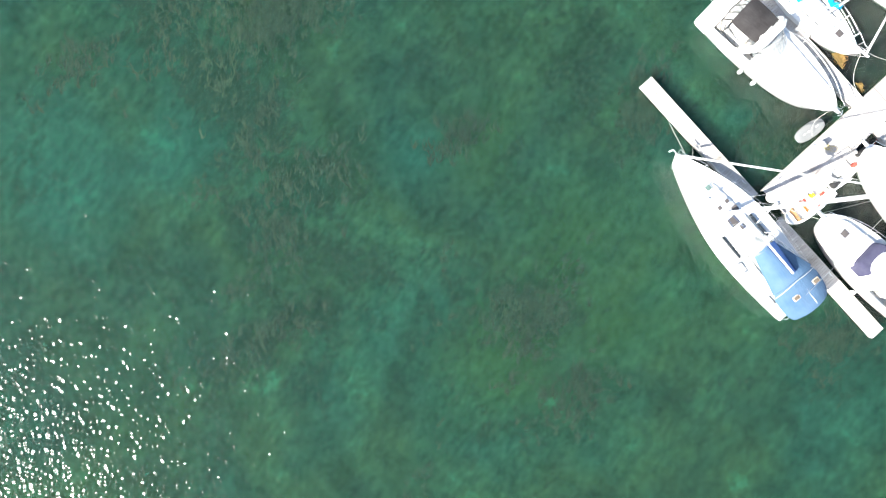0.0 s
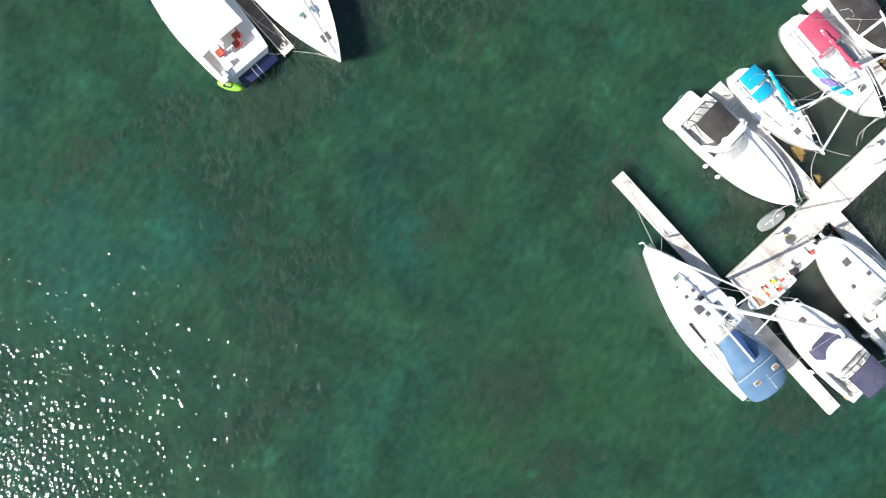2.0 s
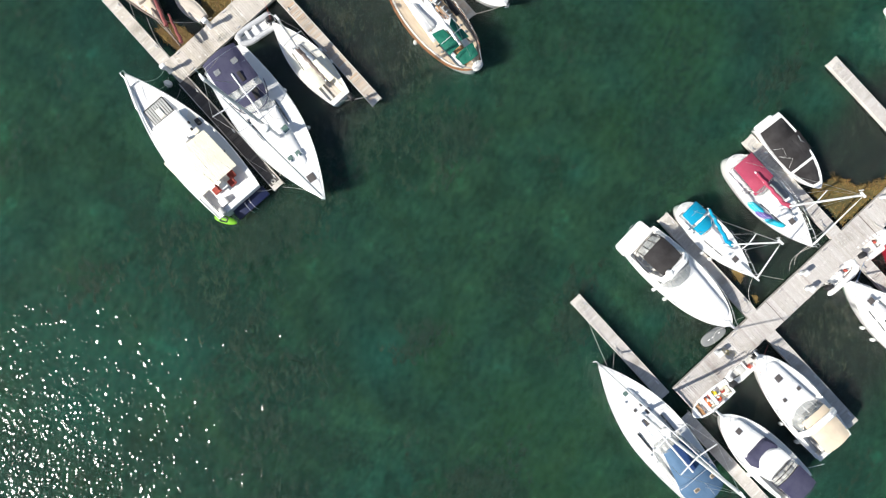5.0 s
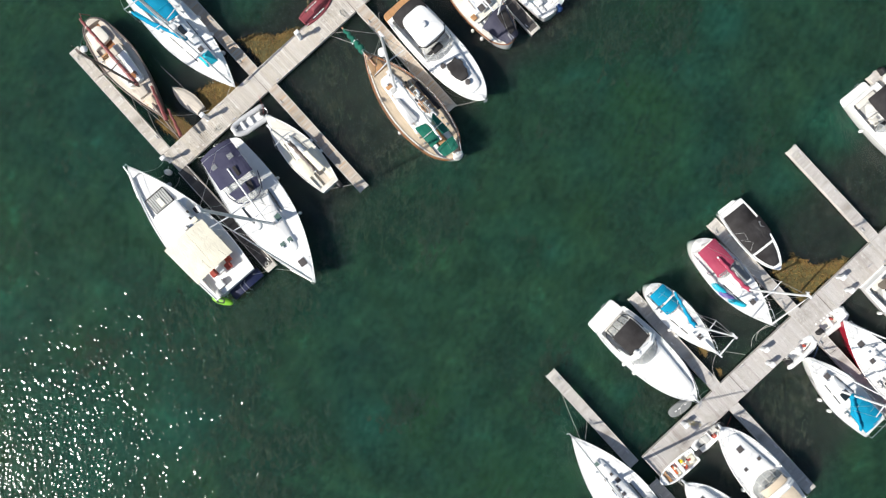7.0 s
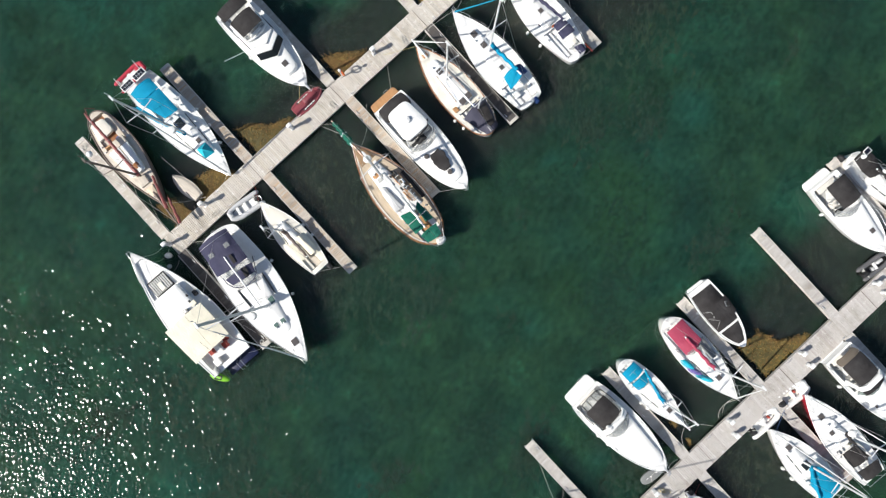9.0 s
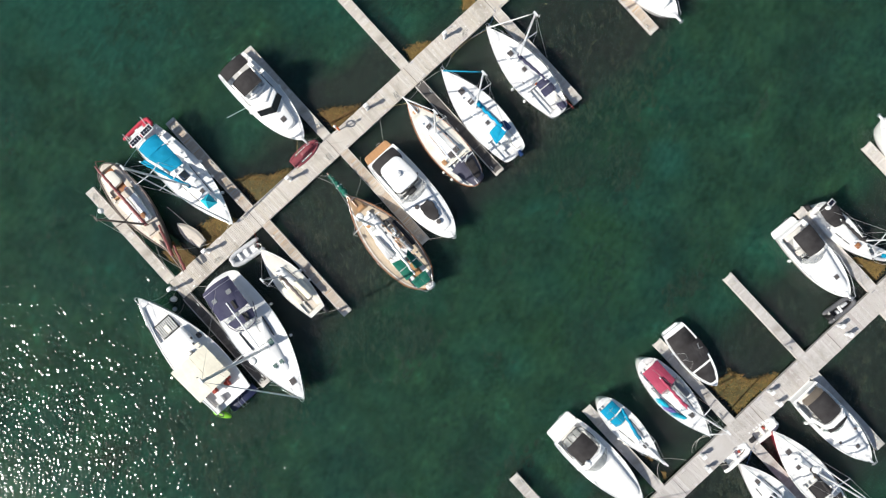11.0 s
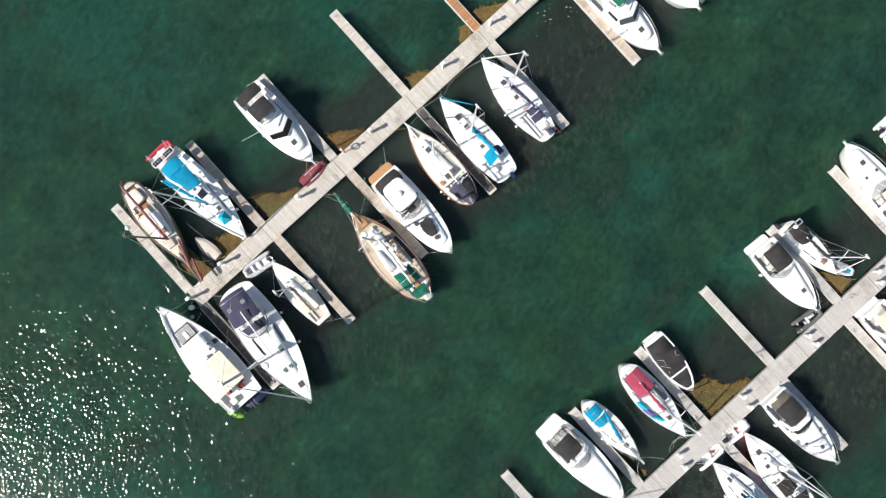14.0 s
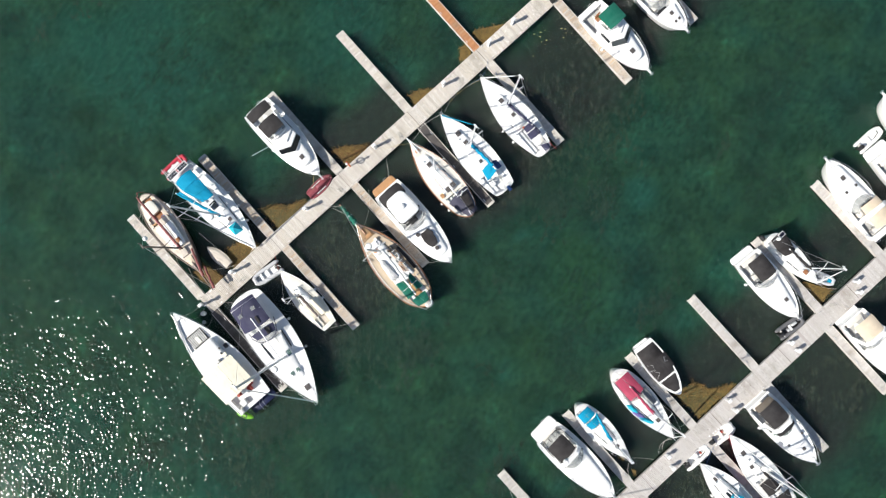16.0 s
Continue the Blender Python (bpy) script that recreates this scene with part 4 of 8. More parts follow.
        make_rig(f, ob, mx, top, zc if t0 * L < mx < t1 * L else f.sheer(mx), boom, boom_mat, jib, spar, spreaders, radar, bow_x=L + sprit - 0.15, boom_z=boom_z, r=mast_r, lean=lean, swing=swing)
    if sprit:
        bm = tube(bmesh.new(), [(L - 1.2, 0, f.sheer(L) + 0.08), (L + sprit, 0, f.sheer(L) + 0.3)], 0.09, 8, 0.06)
        part("bowsprit", bm, spar or VARNISH, ob)
        part("bobstay", tube(bmesh.new(), [(L - 0.3, 0, 0.3), (L + sprit, 0, f.sheer(L) + 0.28)], 0.012, 4), STEEL, ob)
    if lifelines:
        make_lifelines(f, ob, 0.06 * L, 0.86 * L)
        bm = bmesh.new()
        pts = [(0.06 * L, f.half(0) - 0.06, f.sheer(0) + 0.6), (0.05, f.half(0) - 0.1, f.sheer(0) + 0.6), (0.05, -f.half(0) + 0.1, f.sheer(0) + 0.6), (0.06 * L, -f.half(0) + 0.06, f.sheer(0) + 0.6)]
        tube(bm, pts, 0.016, 5)
        for q in pts:
            tube(bm, [(q[0], q[1], q[2] - 0.62), q], 0.014, 4)
        part("pushpit", bm, STEEL, ob)
    if dodger:
        a, b, w, mat, *rest = dodger
        hh = rest[0] if rest else 0.75
        bm = sheet(bmesh.new(), a * L, b * L - 0.25, w * beam / 2, w * beam / 2 * 0.94, zc + hh * 0.72, zc + hh * 0.66, 0.22, seed=L)
        part("dodger", bm, mat, ob)
        make_windscreen(ob, b * L + 0.12, w * beam / 2 * 0.95, zc - 0.06, hh * 0.62, 0.4, CLEAR, 0.42, STEEL)
    if bimini:
        a, b, w, h, mat = bimini
        c = part("bimini", sheet(bmesh.new(), a * L, b * L, w * beam / 2 * 0.95, w * beam / 2, fs + h, fs + h, 0.16, dip=0.02, seed=L * 3), mat, ob)
        make_bows(c, a * L + 0.1, b * L - 0.1, w * beam / 2 * 0.96, fs + h, fs + 0.1, 3, 0.16)
    if wheel:
        make_wheel(ob, wheel * L, 0, fs + 0.45, 0.42)
    for sg, xs in ((1, 0.3), (-1, 0.3), (1, 0.36), (-1, 0.36)):
        bm = bmesh.new()
        x = (x1 + (xs - 0.36) * 0.9) * L
        tube(bm, [(x, sg * (ww * beam / 2 + 0.16), fs - 0.02), (x, sg * (ww * beam / 2 + 0.16), fs + 0.17)], 0.075, 8, 0.06)
        part("winch", bm, STEEL, ob)
    for fx, side in fenders:
        make_fender(ob, fx * L, side * (f.half(fx * L) + 0.13), 0.5)
    if outboard:
        make_outboard(ob, -0.15, -0.25 * beam, fs - 0.25)
    deck_gear(ob, f, t0 * L, t1 * L, tw0 * beam / 2, tw1 * beam / 2, zc, (f.sheer(t1 * L) - zt) * 0.6, rail is VARNISH)
    return ob, f, zc


def deck_gear(ob, f, xa, xb, wa, wb, zc, rise, wooden):
    """Hand rails, halyards led aft, dorade vents, jib track, bow cleats and a coiled line."""
    rng = random.Random(int(f.L * 1000))
    for sg in (1, -1):
        if wooden:
            pts = [(xa + (xb - xa) * t, sg * (wa + (wb - wa) * t) * 0.74, zc + rise * t + 0.06) for t in (0.12, 0.3, 0.5, 0.7)]
            part("grab_rail", tube(bmesh.new(), pts, 0.022, 5), TEAK, ob)
        x = xa + (xb - xa) * 0.82
        bm = ball(bmesh.new(), (x, sg * wb * 0.55, zc + rise * 0.8 + 0.10), 0.09, 0.08, 0.08, 8, 6)
        tube(bm, [(x, sg * wb * 0.55, zc + rise * 0.8 - 0.06), (x, sg * wb * 0.55, zc + rise * 0.8 + 0.1)], 0.06, 8)
        part("dorade_vent", bm, GEL, ob)
        part("bow_cleat", tube(bmesh.new(), [(0.90 * f.L - 0.13, sg * f.half(0.9 * f.L) * 0.6, f.sheer(0.9 * f.L) + 0.06), (0.90 * f.L + 0.13, sg * f.half(0.9 * f.L) * 0.6, f.sheer(0.9 * f.L) + 0.06)], 0.022, 5), STEEL, ob)
    for k in range(2):
        y = (0.16 + 0.09 * k) * (1 if k % 2 else -1)
        part("halyard", tube(bmesh.new(), [(xa + 0.25, y * 1.6, zc + 0.05), (xa + (xb - xa) * 0.35, y * 1.2, zc + rise * 0.35 + 0.07), (xa + (xb - xa) * 0.55, y * 0.4, zc + rise * 0.55 + 0.07)], 0.009, 4), rng.choice((ROPE, ROPE, BLUEROPE)), ob)
    bm, cx, cy, z = bmesh.new(), xa - 0.35, rng.choice((-1, 1)) * 0.3, f.fs - 0.1
    for k in range(3):
        r = 0.10 + 0.03 * k
        tube(bm, [(cx + r * math.cos(a), cy + r * math.sin(a), z + 0.012 * k) for a in (2 * math.pi * i / 12 for i in range(12))], 0.014, 4, closed=True)
    part("rope_coil", bm, rng.choice((ROPE, BLUEROPE, YELLOWROPE)), ob)


def cruiser(label, stern, bow, beam, fb=1.5, fs=1.05, tw=0.86, p=2.7, q=0.75, mid=0.30, hull=None, deck=None, well=(0.10, 0.46, 0.78), platform=0.55, platform_mat=None, trunk=(0.50, 0.88, 0.74, 0.42),
            trunk_h=0.22, screen=0.60, screen_w=0.80, screen_mat=None, screen_h=0.55, arch=None, canopy=None, hatches=(), seats=True, seat_mat=None, bow_rail=0.45, roller=0.45, fenders=(), outboard=False,
            sweep=1.0, screen_rake=0.55, name="motor_cruiser", category="motor boat", sole=None):
    ob, L = start_boat(name, label, stern, bow, category, "moored boats")
    shift = platform
    f = Form(L - shift, beam, fb, fs, tw, mid, p, q, 0.9, 0.3)
    ob.matrix_world = ob.matrix_world @ pose(shift, 0, 0)
    L = f.L
    make_hull(f, hull or GEL, ob)
    x0, x1, ww = well
    make_deck(f, [(x0 * L, x1 * L, ww * beam / 2, 0.55)], deck or DECK, ob)
    make_rail(f, GEL, ob, 0.045)
    part("cockpit_sole", box(bmesh.new(), x0 * L + 0.02, x1 * L - 0.02, -ww * beam * 0.36, ww * beam * 0.36, fs - 0.62, fs - 0.50, 0.01), sole or GREYDECK, ob)
    if platform > 0.2:
        part("swim_platform", slab(bmesh.new(), rounded([(-platform, -beam * 0.40), (0.02, -beam * 0.42), (0.02, beam * 0.42), (-platform, beam * 0.40)], [0.28, 0.02, 0.02, 0.28]), 0.28, 0.42, 0.01, 0.02, 0.0), platform_mat or GEL, ob)
    t0, t1, tw0, tw1 = trunk
    zt = f.sheer(t0 * L)
    rise = (f.sheer(t1 * L) - zt)
    part("foredeck_trunk", slab(bmesh.new(), trapezoid(t0 * L, t1 * L, tw0 * beam / 2, tw1 * beam / 2, 0.1, 0.9), zt - 0.12, zt + trunk_h, 0.14, 0.08, 0.06, rise * 0.8), GEL, ob)
    zc = zt + trunk_h
    for hx, hy, hs in hatches:
        on = t0 < hx < t1
        make_hatch(ob, hx * L, hy * beam / 2, zc + 0.03 + rise * 0.8 * (hx - t0) / (t1 - t0) if on else f.sheer(hx * L) + 0.02, hs)
    if screen:
        make_windscreen(ob, screen * L, screen_w * beam / 2, zt + trunk_h * 0.4, screen_h, sweep, screen_mat, screen_rake)
    if arch:
        x, h, w = arch
        bm = bmesh.new()
        for k in range(2):
            tube(bm, [(x * L - 0.5 + k * 0.2, -w * beam / 2, fs), (x * L + k * 0.2, -w * beam / 2 * 0.94, fs + h * 0.8), (x * L + k * 0.2 + 0.05, -w * beam / 2 * 0.6, fs + h), (x * L + k * 0.2 + 0.05, w * beam / 2 * 0.6, fs + h), (x * L + k * 0.2, w * beam / 2 * 0.94, fs + h * 0.8), (x * L - 0.5 + k * 0.2, w * beam / 2, fs)], 0.13, 8)
        part("radar_arch", bm, GEL, ob)
    if canopy:
        a, b, w, h, mat = canopy
        c = part("canopy", sheet(bmesh.new(), a * L, b * L, w * beam / 2, w * beam / 2 * 0.96, fs + h, fs + h * 1.02, 0.18, dip=0.025, seed=L * 5, round_ends=0.06), mat, ob)
        make_bows(c, a * L + 0.08, b * L - 0.08, w * beam / 2 * 0.97, fs + h, fs, 3, 0.18)
    if seats:
        sm = seat_mat or SEAT
        part("stern_bench", box(bmesh.new(), x0 * L + 0.06, x0 * L + 0.5, -ww * beam * 0.34, ww * beam * 0.34, fs - 0.5, fs - 0.08, 0.06), sm, ob)
        for sg in (1, -1):
            part("helm_seat", box(box(bmesh.new(), x1 * L - 0.95, x1 * L - 0.5, sg * ww * beam * 0.24 - 0.24, sg * ww * beam * 0.24 + 0.24, fs - 0.5, fs - 0.02, 0.05), x1 * L - 1.05, x1 * L - 0.93, sg * ww * beam * 0.24 - 0.24, sg * ww * beam * 0.24 + 0.24, fs - 0.1, fs + 0.35, 0.04), sm, ob)
        part("dashboard", box(bmesh.new(), x1 * L - 0.28, x1 * L + 0.02, -ww * beam * 0.36, ww * beam * 0.10, fs - 0.1, fs + 0.12, 0.05), BLACK, ob)
        make_wheel(ob, x1 * L - 0.36, -ww * beam * 0.22, fs + 0.12, 0.2)
    if bow_rail:
        make_bow_rail(f, ob, bow_rail * L)
    if roller:
        make_anchor_roller(f, ob, roller)
    for fx, side in fenders:
        make_fender(ob, fx * L, side * (f.half(fx * L) + 0.13), 0.55)
    if outboard:
        make_outboard(ob, -platform + 0.1, 0, 0.75)
    for fx in (0.06, 0.55, 0.86):
        for sg in (1, -1):
            x, y = fx * L, sg * (f.half(fx * L) - 0.10)
            part("deck_cleat", tube(bmesh.new(), [(x - 0.11, y, f.sheer(x) + 0.05), (x + 0.11, y * 0.99, f.sheer(x) + 0.05)], 0.022, 5), STEEL, ob)
    for sg in (1, -1):
        part("nonskid_panel", slab(bmesh.new(), rounded([(0.60 * L, sg * (f.half(0.60 * L) - 0.24)), (0.86 * L, sg * (f.half(0.86 * L) - 0.20)), (0.86 * L, sg * (f.half(0.86 * L) - 0.40)), (0.60 * L, sg * (f.half(0.60 * L) - 0.40))], 0.03), f.sheer(0.6 * L) - 0.05, f.sheer(0.6 * L) + 0.012, 0.0, 0.005, 0.0, f.sheer(0.86 * L) - f.sheer(0.6 * L)), DECK, ob)
    if platform > 0.2:
        part("boarding_ladder", tube(bmesh.new(), [(-platform + 0.02, 0.3, 0.46), (-platform - 0.12, 0.3, 0.44), (-platform - 0.12, 0.62, 0.44), (-platform + 0.02, 0.62, 0.46)], 0.02, 5), STEEL, ob)
    return ob, f, zc


# ---- dock A, lower side ----
def build_a2():
    ob, f, zc = sailboat("large white sloop with navy bimini and dodger, stern to the walkway", (-12.42, 25.15), (-5.14, 15.79), 4.0, (-8.25, 19.74), 14.5, 1.5, 1.25, 0.74, double=0.05, trunk=(0.38, 0.80, 0.56, 0.30), trunk_h=0.26,
                         well=(0.08, 0.33, 0.56), boom=4.5, jib=SPAR, hatches=((0.86, 0.05, 0.52), (0.71, 0.17, 0.36, GREENGLASS), (0.71, -0.13, 0.36, GREENGLASS), (0.435, 0.30, 0.18), (0.44, -0.46, 0.18, GREYDECK)), spreaders=(0.36, 0.66), radar=0.32,
                         windows=False, wheel=0.17, fenders=((0.35, 1), (0.6, 1), (0.45, -1)), boom_z=1.5, mast_r=0.11)
    L = f.L
    b = part("bimini", cloth((0.72, -1.22, 3.0), (0.66, 1.22, 3.0), (3.2, -1.30, 3.1), (3.3, 1.28, 3.1), 0.22, seed=4, wrinkle=0.03, belly=0.10), C_NAVY, ob)
    make_bows(b, 0.08 * L, 0.26 * L, 1.25, 3.05, 1.3, 3, 0.2)
    for y in (0.62, -0.70):
        part("vinyl_window", box(bmesh.new(), 1.55, 1.9, y - 0.2, y + 0.2, 3.03, 3.075, 0.01), CLEAR, b)
    part("vinyl_window", box(bmesh.new(), 2.45, 3.15, 0.28, 0.52, 3.09, 3.135, 0.01), C_BLACK, b)
    d = part("dodger", cloth((3.68, -1.05, 2.75), (3.72, 1.22, 2.75), (4.25, -0.90, 2.55), (4.35, 1.0, 2.55), 0.2, seed=5, wrinkle=0.03, belly=0.08), C_NAVY, ob)
    part("dark_flap", cloth((3.74, 0.35, 2.80), (3.74, 0.75, 2.76), (4.36, 0.25, 2.60), (4.33, 0.62, 2.58), 0.02, seed=8), C_BLACK, d)
    part("clear_panel", cloth((3.25, -1.22, 2.95), (3.32, 1.22, 2.95), (3.70, -1.08, 2.72), (3.74, 1.22, 2.72), 0.22, seed=6), CLEAR, d)
    part("dodger_window", cloth((4.27, -0.95, 2.5), (4.37, 1.05, 2.5), (4.75, -0.85, 1.8), (4.85, 0.85, 1.8), 0.2, seed=7, belly=0.06), CLEAR, d)
    part("dodger_frame", tube(bmesh.new(), [(3.3, -1.3, 2.0), (3.9, -1.18, 2.35), (4.45, -0.95, 2.2), (4.72, -0.5, 2.1), (4.82, 0, 2.1), (4.74, 0.55, 2.1), (4.42, 1.02, 2.2), (3.9, 1.28, 2.35), (3.3, 1.38, 2.0)], 0.035, 6), C_NAVY, d)
    h = part("tilted_hatch", box(bmesh.new(), -0.36, 0.36, -0.26, 0.26, -0.02, 0.03, 0.012, pose(6.72, 0.62, zc + 0.28, 0, -28, 8)), STEEL, ob)
    part("hatch_lens", box(bmesh.new(), -0.30, 0.30, -0.20, 0.20, -0.015, 0.036, 0.006, pose(6.72, 0.62, zc + 0.28, 0, -28, 8)), GREENGLASS, h)
    for sg in (1, -1):
        part("side_window", slab(bmesh.new(), [(5.5 + 0.92 * math.cos(a), sg * (1.06 - 0.05 * math.cos(a)) + 0.06 * math.sin(a)) for a in (2 * math.pi * k / 18 for k in range(18))], zc - 0.22, zc - 0.055, 0.01, 0.02, 0.0, 0.03), GLASS, ob)


def build_a1():
    ob, L = start_boat("work_boat", "white work boat with cream awning and red deck chairs", (-10.83, 15.47), (-18.22, 23.34), "boat", "moored boats")
    f = Form(L, 3.9, 2.0, 1.15, 0.88, 0.34, 1.75, 0.95, 0.9, 0.3)
    make_hull(f, GEL, ob)
    make_deck(f, [(0.03 * L, 0.30 * L, 1.55, 0.45), (0.655 * L, 0.93 * L, 1.2, 0.18)], DECK, ob)
    make_rail(f, GEL, ob, 0.06)
    part("cabin_roof", slab(bmesh.new(), rounded([(3.3, -1.12), (7.0, -1.0), (7.05, 1.02), (4.3, 1.35), (3.3, 1.35)], 0.1), 1.0, 2.0, 0.03, 0.05, 0.03), GEL, ob)
    aw = part("awning", cloth((1.56, -0.05, 2.31), (1.48, 1.66, 2.20), (4.72, -0.05, 2.34), (4.72, 1.86, 2.22), 0.02, seed=9, wrinkle=0.012), C_CREAM, ob)
    part("awning_side", cloth((1.60, -1.58, 2.14), (1.56, -0.055, 2.30), (4.70, -1.48, 2.16), (4.72, -0.055, 2.33), 0.02, seed=12, wrinkle=0.012), C_CREAM, aw)
    for y, x in ((-1.0, 2.3), (0.35, 2.5)):
        part("awning_batten", tube(bmesh.new(), [(1.65, y - 0.15, 2.30), (x, y, 2.34)], 0.008, 5), DARKSPAR, aw)
    part("side_hatch", box(bmesh.new(), 4.85, 5.2, -1.25, -0.8, 1.9, 2.05, 0.03), C_CREAM, ob)
    for x, y in ((5.2, -0.92), (5.66, -1.06)):
        part("roof_port", box(bmesh.new(), x, x + 0.2, y - 0.06, y + 0.08, 1.95, 2.05, 0.02), BLACK, ob)
    part("stained_deck", slab(bmesh.new(), trapezoid(5.7, 6.7, 0.28, 0.2, 0.1, 0.1), f.sheer(6.0) - 0.08, f.sheer(6.0) + 0.05, 0.0, 0.01, 0.0), CREAM, ob).location.y = -1.35
    v = part("roof_vent", box(bmesh.new(), 4.74, 5.02, -0.46, -0.14, 1.95, 2.34, 0.03), BOARD, ob)
    part("vent_lens", box(bmesh.new(), 4.79, 4.97, -0.40, -0.20, 2.3, 2.365, 0.01), GEL, v)
    for k in range(9):
        part("hold_slat", box(bmesh.new(), 7.18, 8.3, -0.72 + k * 0.165, -0.60 + k * 0.165, 1.60, 1.66, 0.01), GREYDECK, ob)
    part("hold_cover", box(bmesh.new(), 7.12, 8.42, -0.76, 0.8, 1.4, 1.59, 0.02), BLACK, ob)
    part("life_raft", box(bmesh.new(), 5.4, 5.85, -1.62, -1.3, 1.3, 1.62, 0.08), BLACK, ob)
    part("side_locker", slab(bmesh.new(), trapezoid(0.67 * L, 0.67 * L + 0.7, 0.22, 0.2, 0.05, 0.05), 1.2, 1.72, 0.02, 0.05, 0.0), CREAM, ob)
    make_fender(ob, 0.86 * L, -1.55, 0.5, 0.2)
    part("blue_stern_panel", box(bmesh.new(), -0.75, 0.02, -1.72, 0.9, 0.26, 0.42, 0.04), BLUEHULL, ob, "dark blue swim platform")
    bm = bmesh.new()
    for y in (-0.5, -0.15):
        tube(bm, [(-0.1, y, 0.42), (-0.3, y, 1.0), (-0.95, y, 0.95), (-0.98, y, 0.4)], 0.02, 5)
    part("boarding_ladder", bm, STEEL, ob)
    for x, y in ((1.58, 0.66), (1.32, -0.45), (1.72, -0.74)):
        ch = part("deck_chair", slab(bmesh.new(), rounded([(x - 0.24, y - 0.24), (x + 0.24, y - 0.24), (x + 0.24, y + 0.24), (x - 0.24, y + 0.24)], 0.08), 0.95, 1.1, 0.01, 0.03, -0.03), REDSEAT, ob, "red cushioned deck chair")
        part("chair_back", box(bmesh.new(), x - 0.22, x + 0.22, y - 0.28, y - 0.2, 1.08, 1.5, 0.03), REDSEAT, ch)
    part("deck_table", box(box(bmesh.new(), 1.2, 1.65, -0.2, 0.25, 1.38, 1.42, 0.01), 1.38, 1.46, -0.02, 0.06, 0.7, 1.38), GEL, ob)
    part("cockpit_floor", box(bmesh.new(), 0.035 * L, 0.295 * L, -1.5, 1.5, 0.60, 0.72, 0.01), DECK, ob)
    make_outboard(ob, 0.35, 1.2, 1.2, GREYDECK)
    part("locker", box(bmesh.new(), 0.4, 0.95, 0.55, 1.05, 0.75, 1.2, 0.04), GEL, ob)
    make_bow_rail(f, ob, 0.75 * L, 0.4)


def build_a3():
    ob, f, zc = sailboat("small white sloop with beige cockpit canvas, bow to the walkway", (-4.47, 22.61), (-9.22, 27.53), 2.25, (-7.13, 25.32), 7.3, 0.85, 0.7, 0.62, deck=CREAM, trunk=(0.40, 0.72, 0.58, 0.34), trunk_h=0.28, well=(0.05, 0.38, 0.6),
                         boom=2.6, boom_mat=DARKSPAR, jib=None, hatches=(), lifelines=False, boom_z=0.75, mast_r=0.06, outboard=True, fenders=((0.35, -1), (0.5, -1)), windows=True, seats=CREAM, sole=PINEDECK)
    L = f.L
    part("cockpit_canvas", sheet(bmesh.new(), 0.20 * L, 0.40 * L, 0.42, 0.5, 1.22, 1.3, 0.12, seed=31, yc=0.45), C_CREAM, ob)
    part("cockpit_canvas", sheet(bmesh.new(), 0.18 * L, 0.42 * L, 0.36, 0.4, 1.2, 1.26, 0.12, seed=32, yc=-0.52), C_CREAM, ob)
    bm = tube(bmesh.new(), [(L + 0.15 + 0.3 * math.cos(a), 0.3 * math.sin(a), 1.1) for a in (2 * math.pi * k / 14 for k in range(14))], 0.016, 5, closed=True)
    part("bow_ring", bm, STEEL, ob)


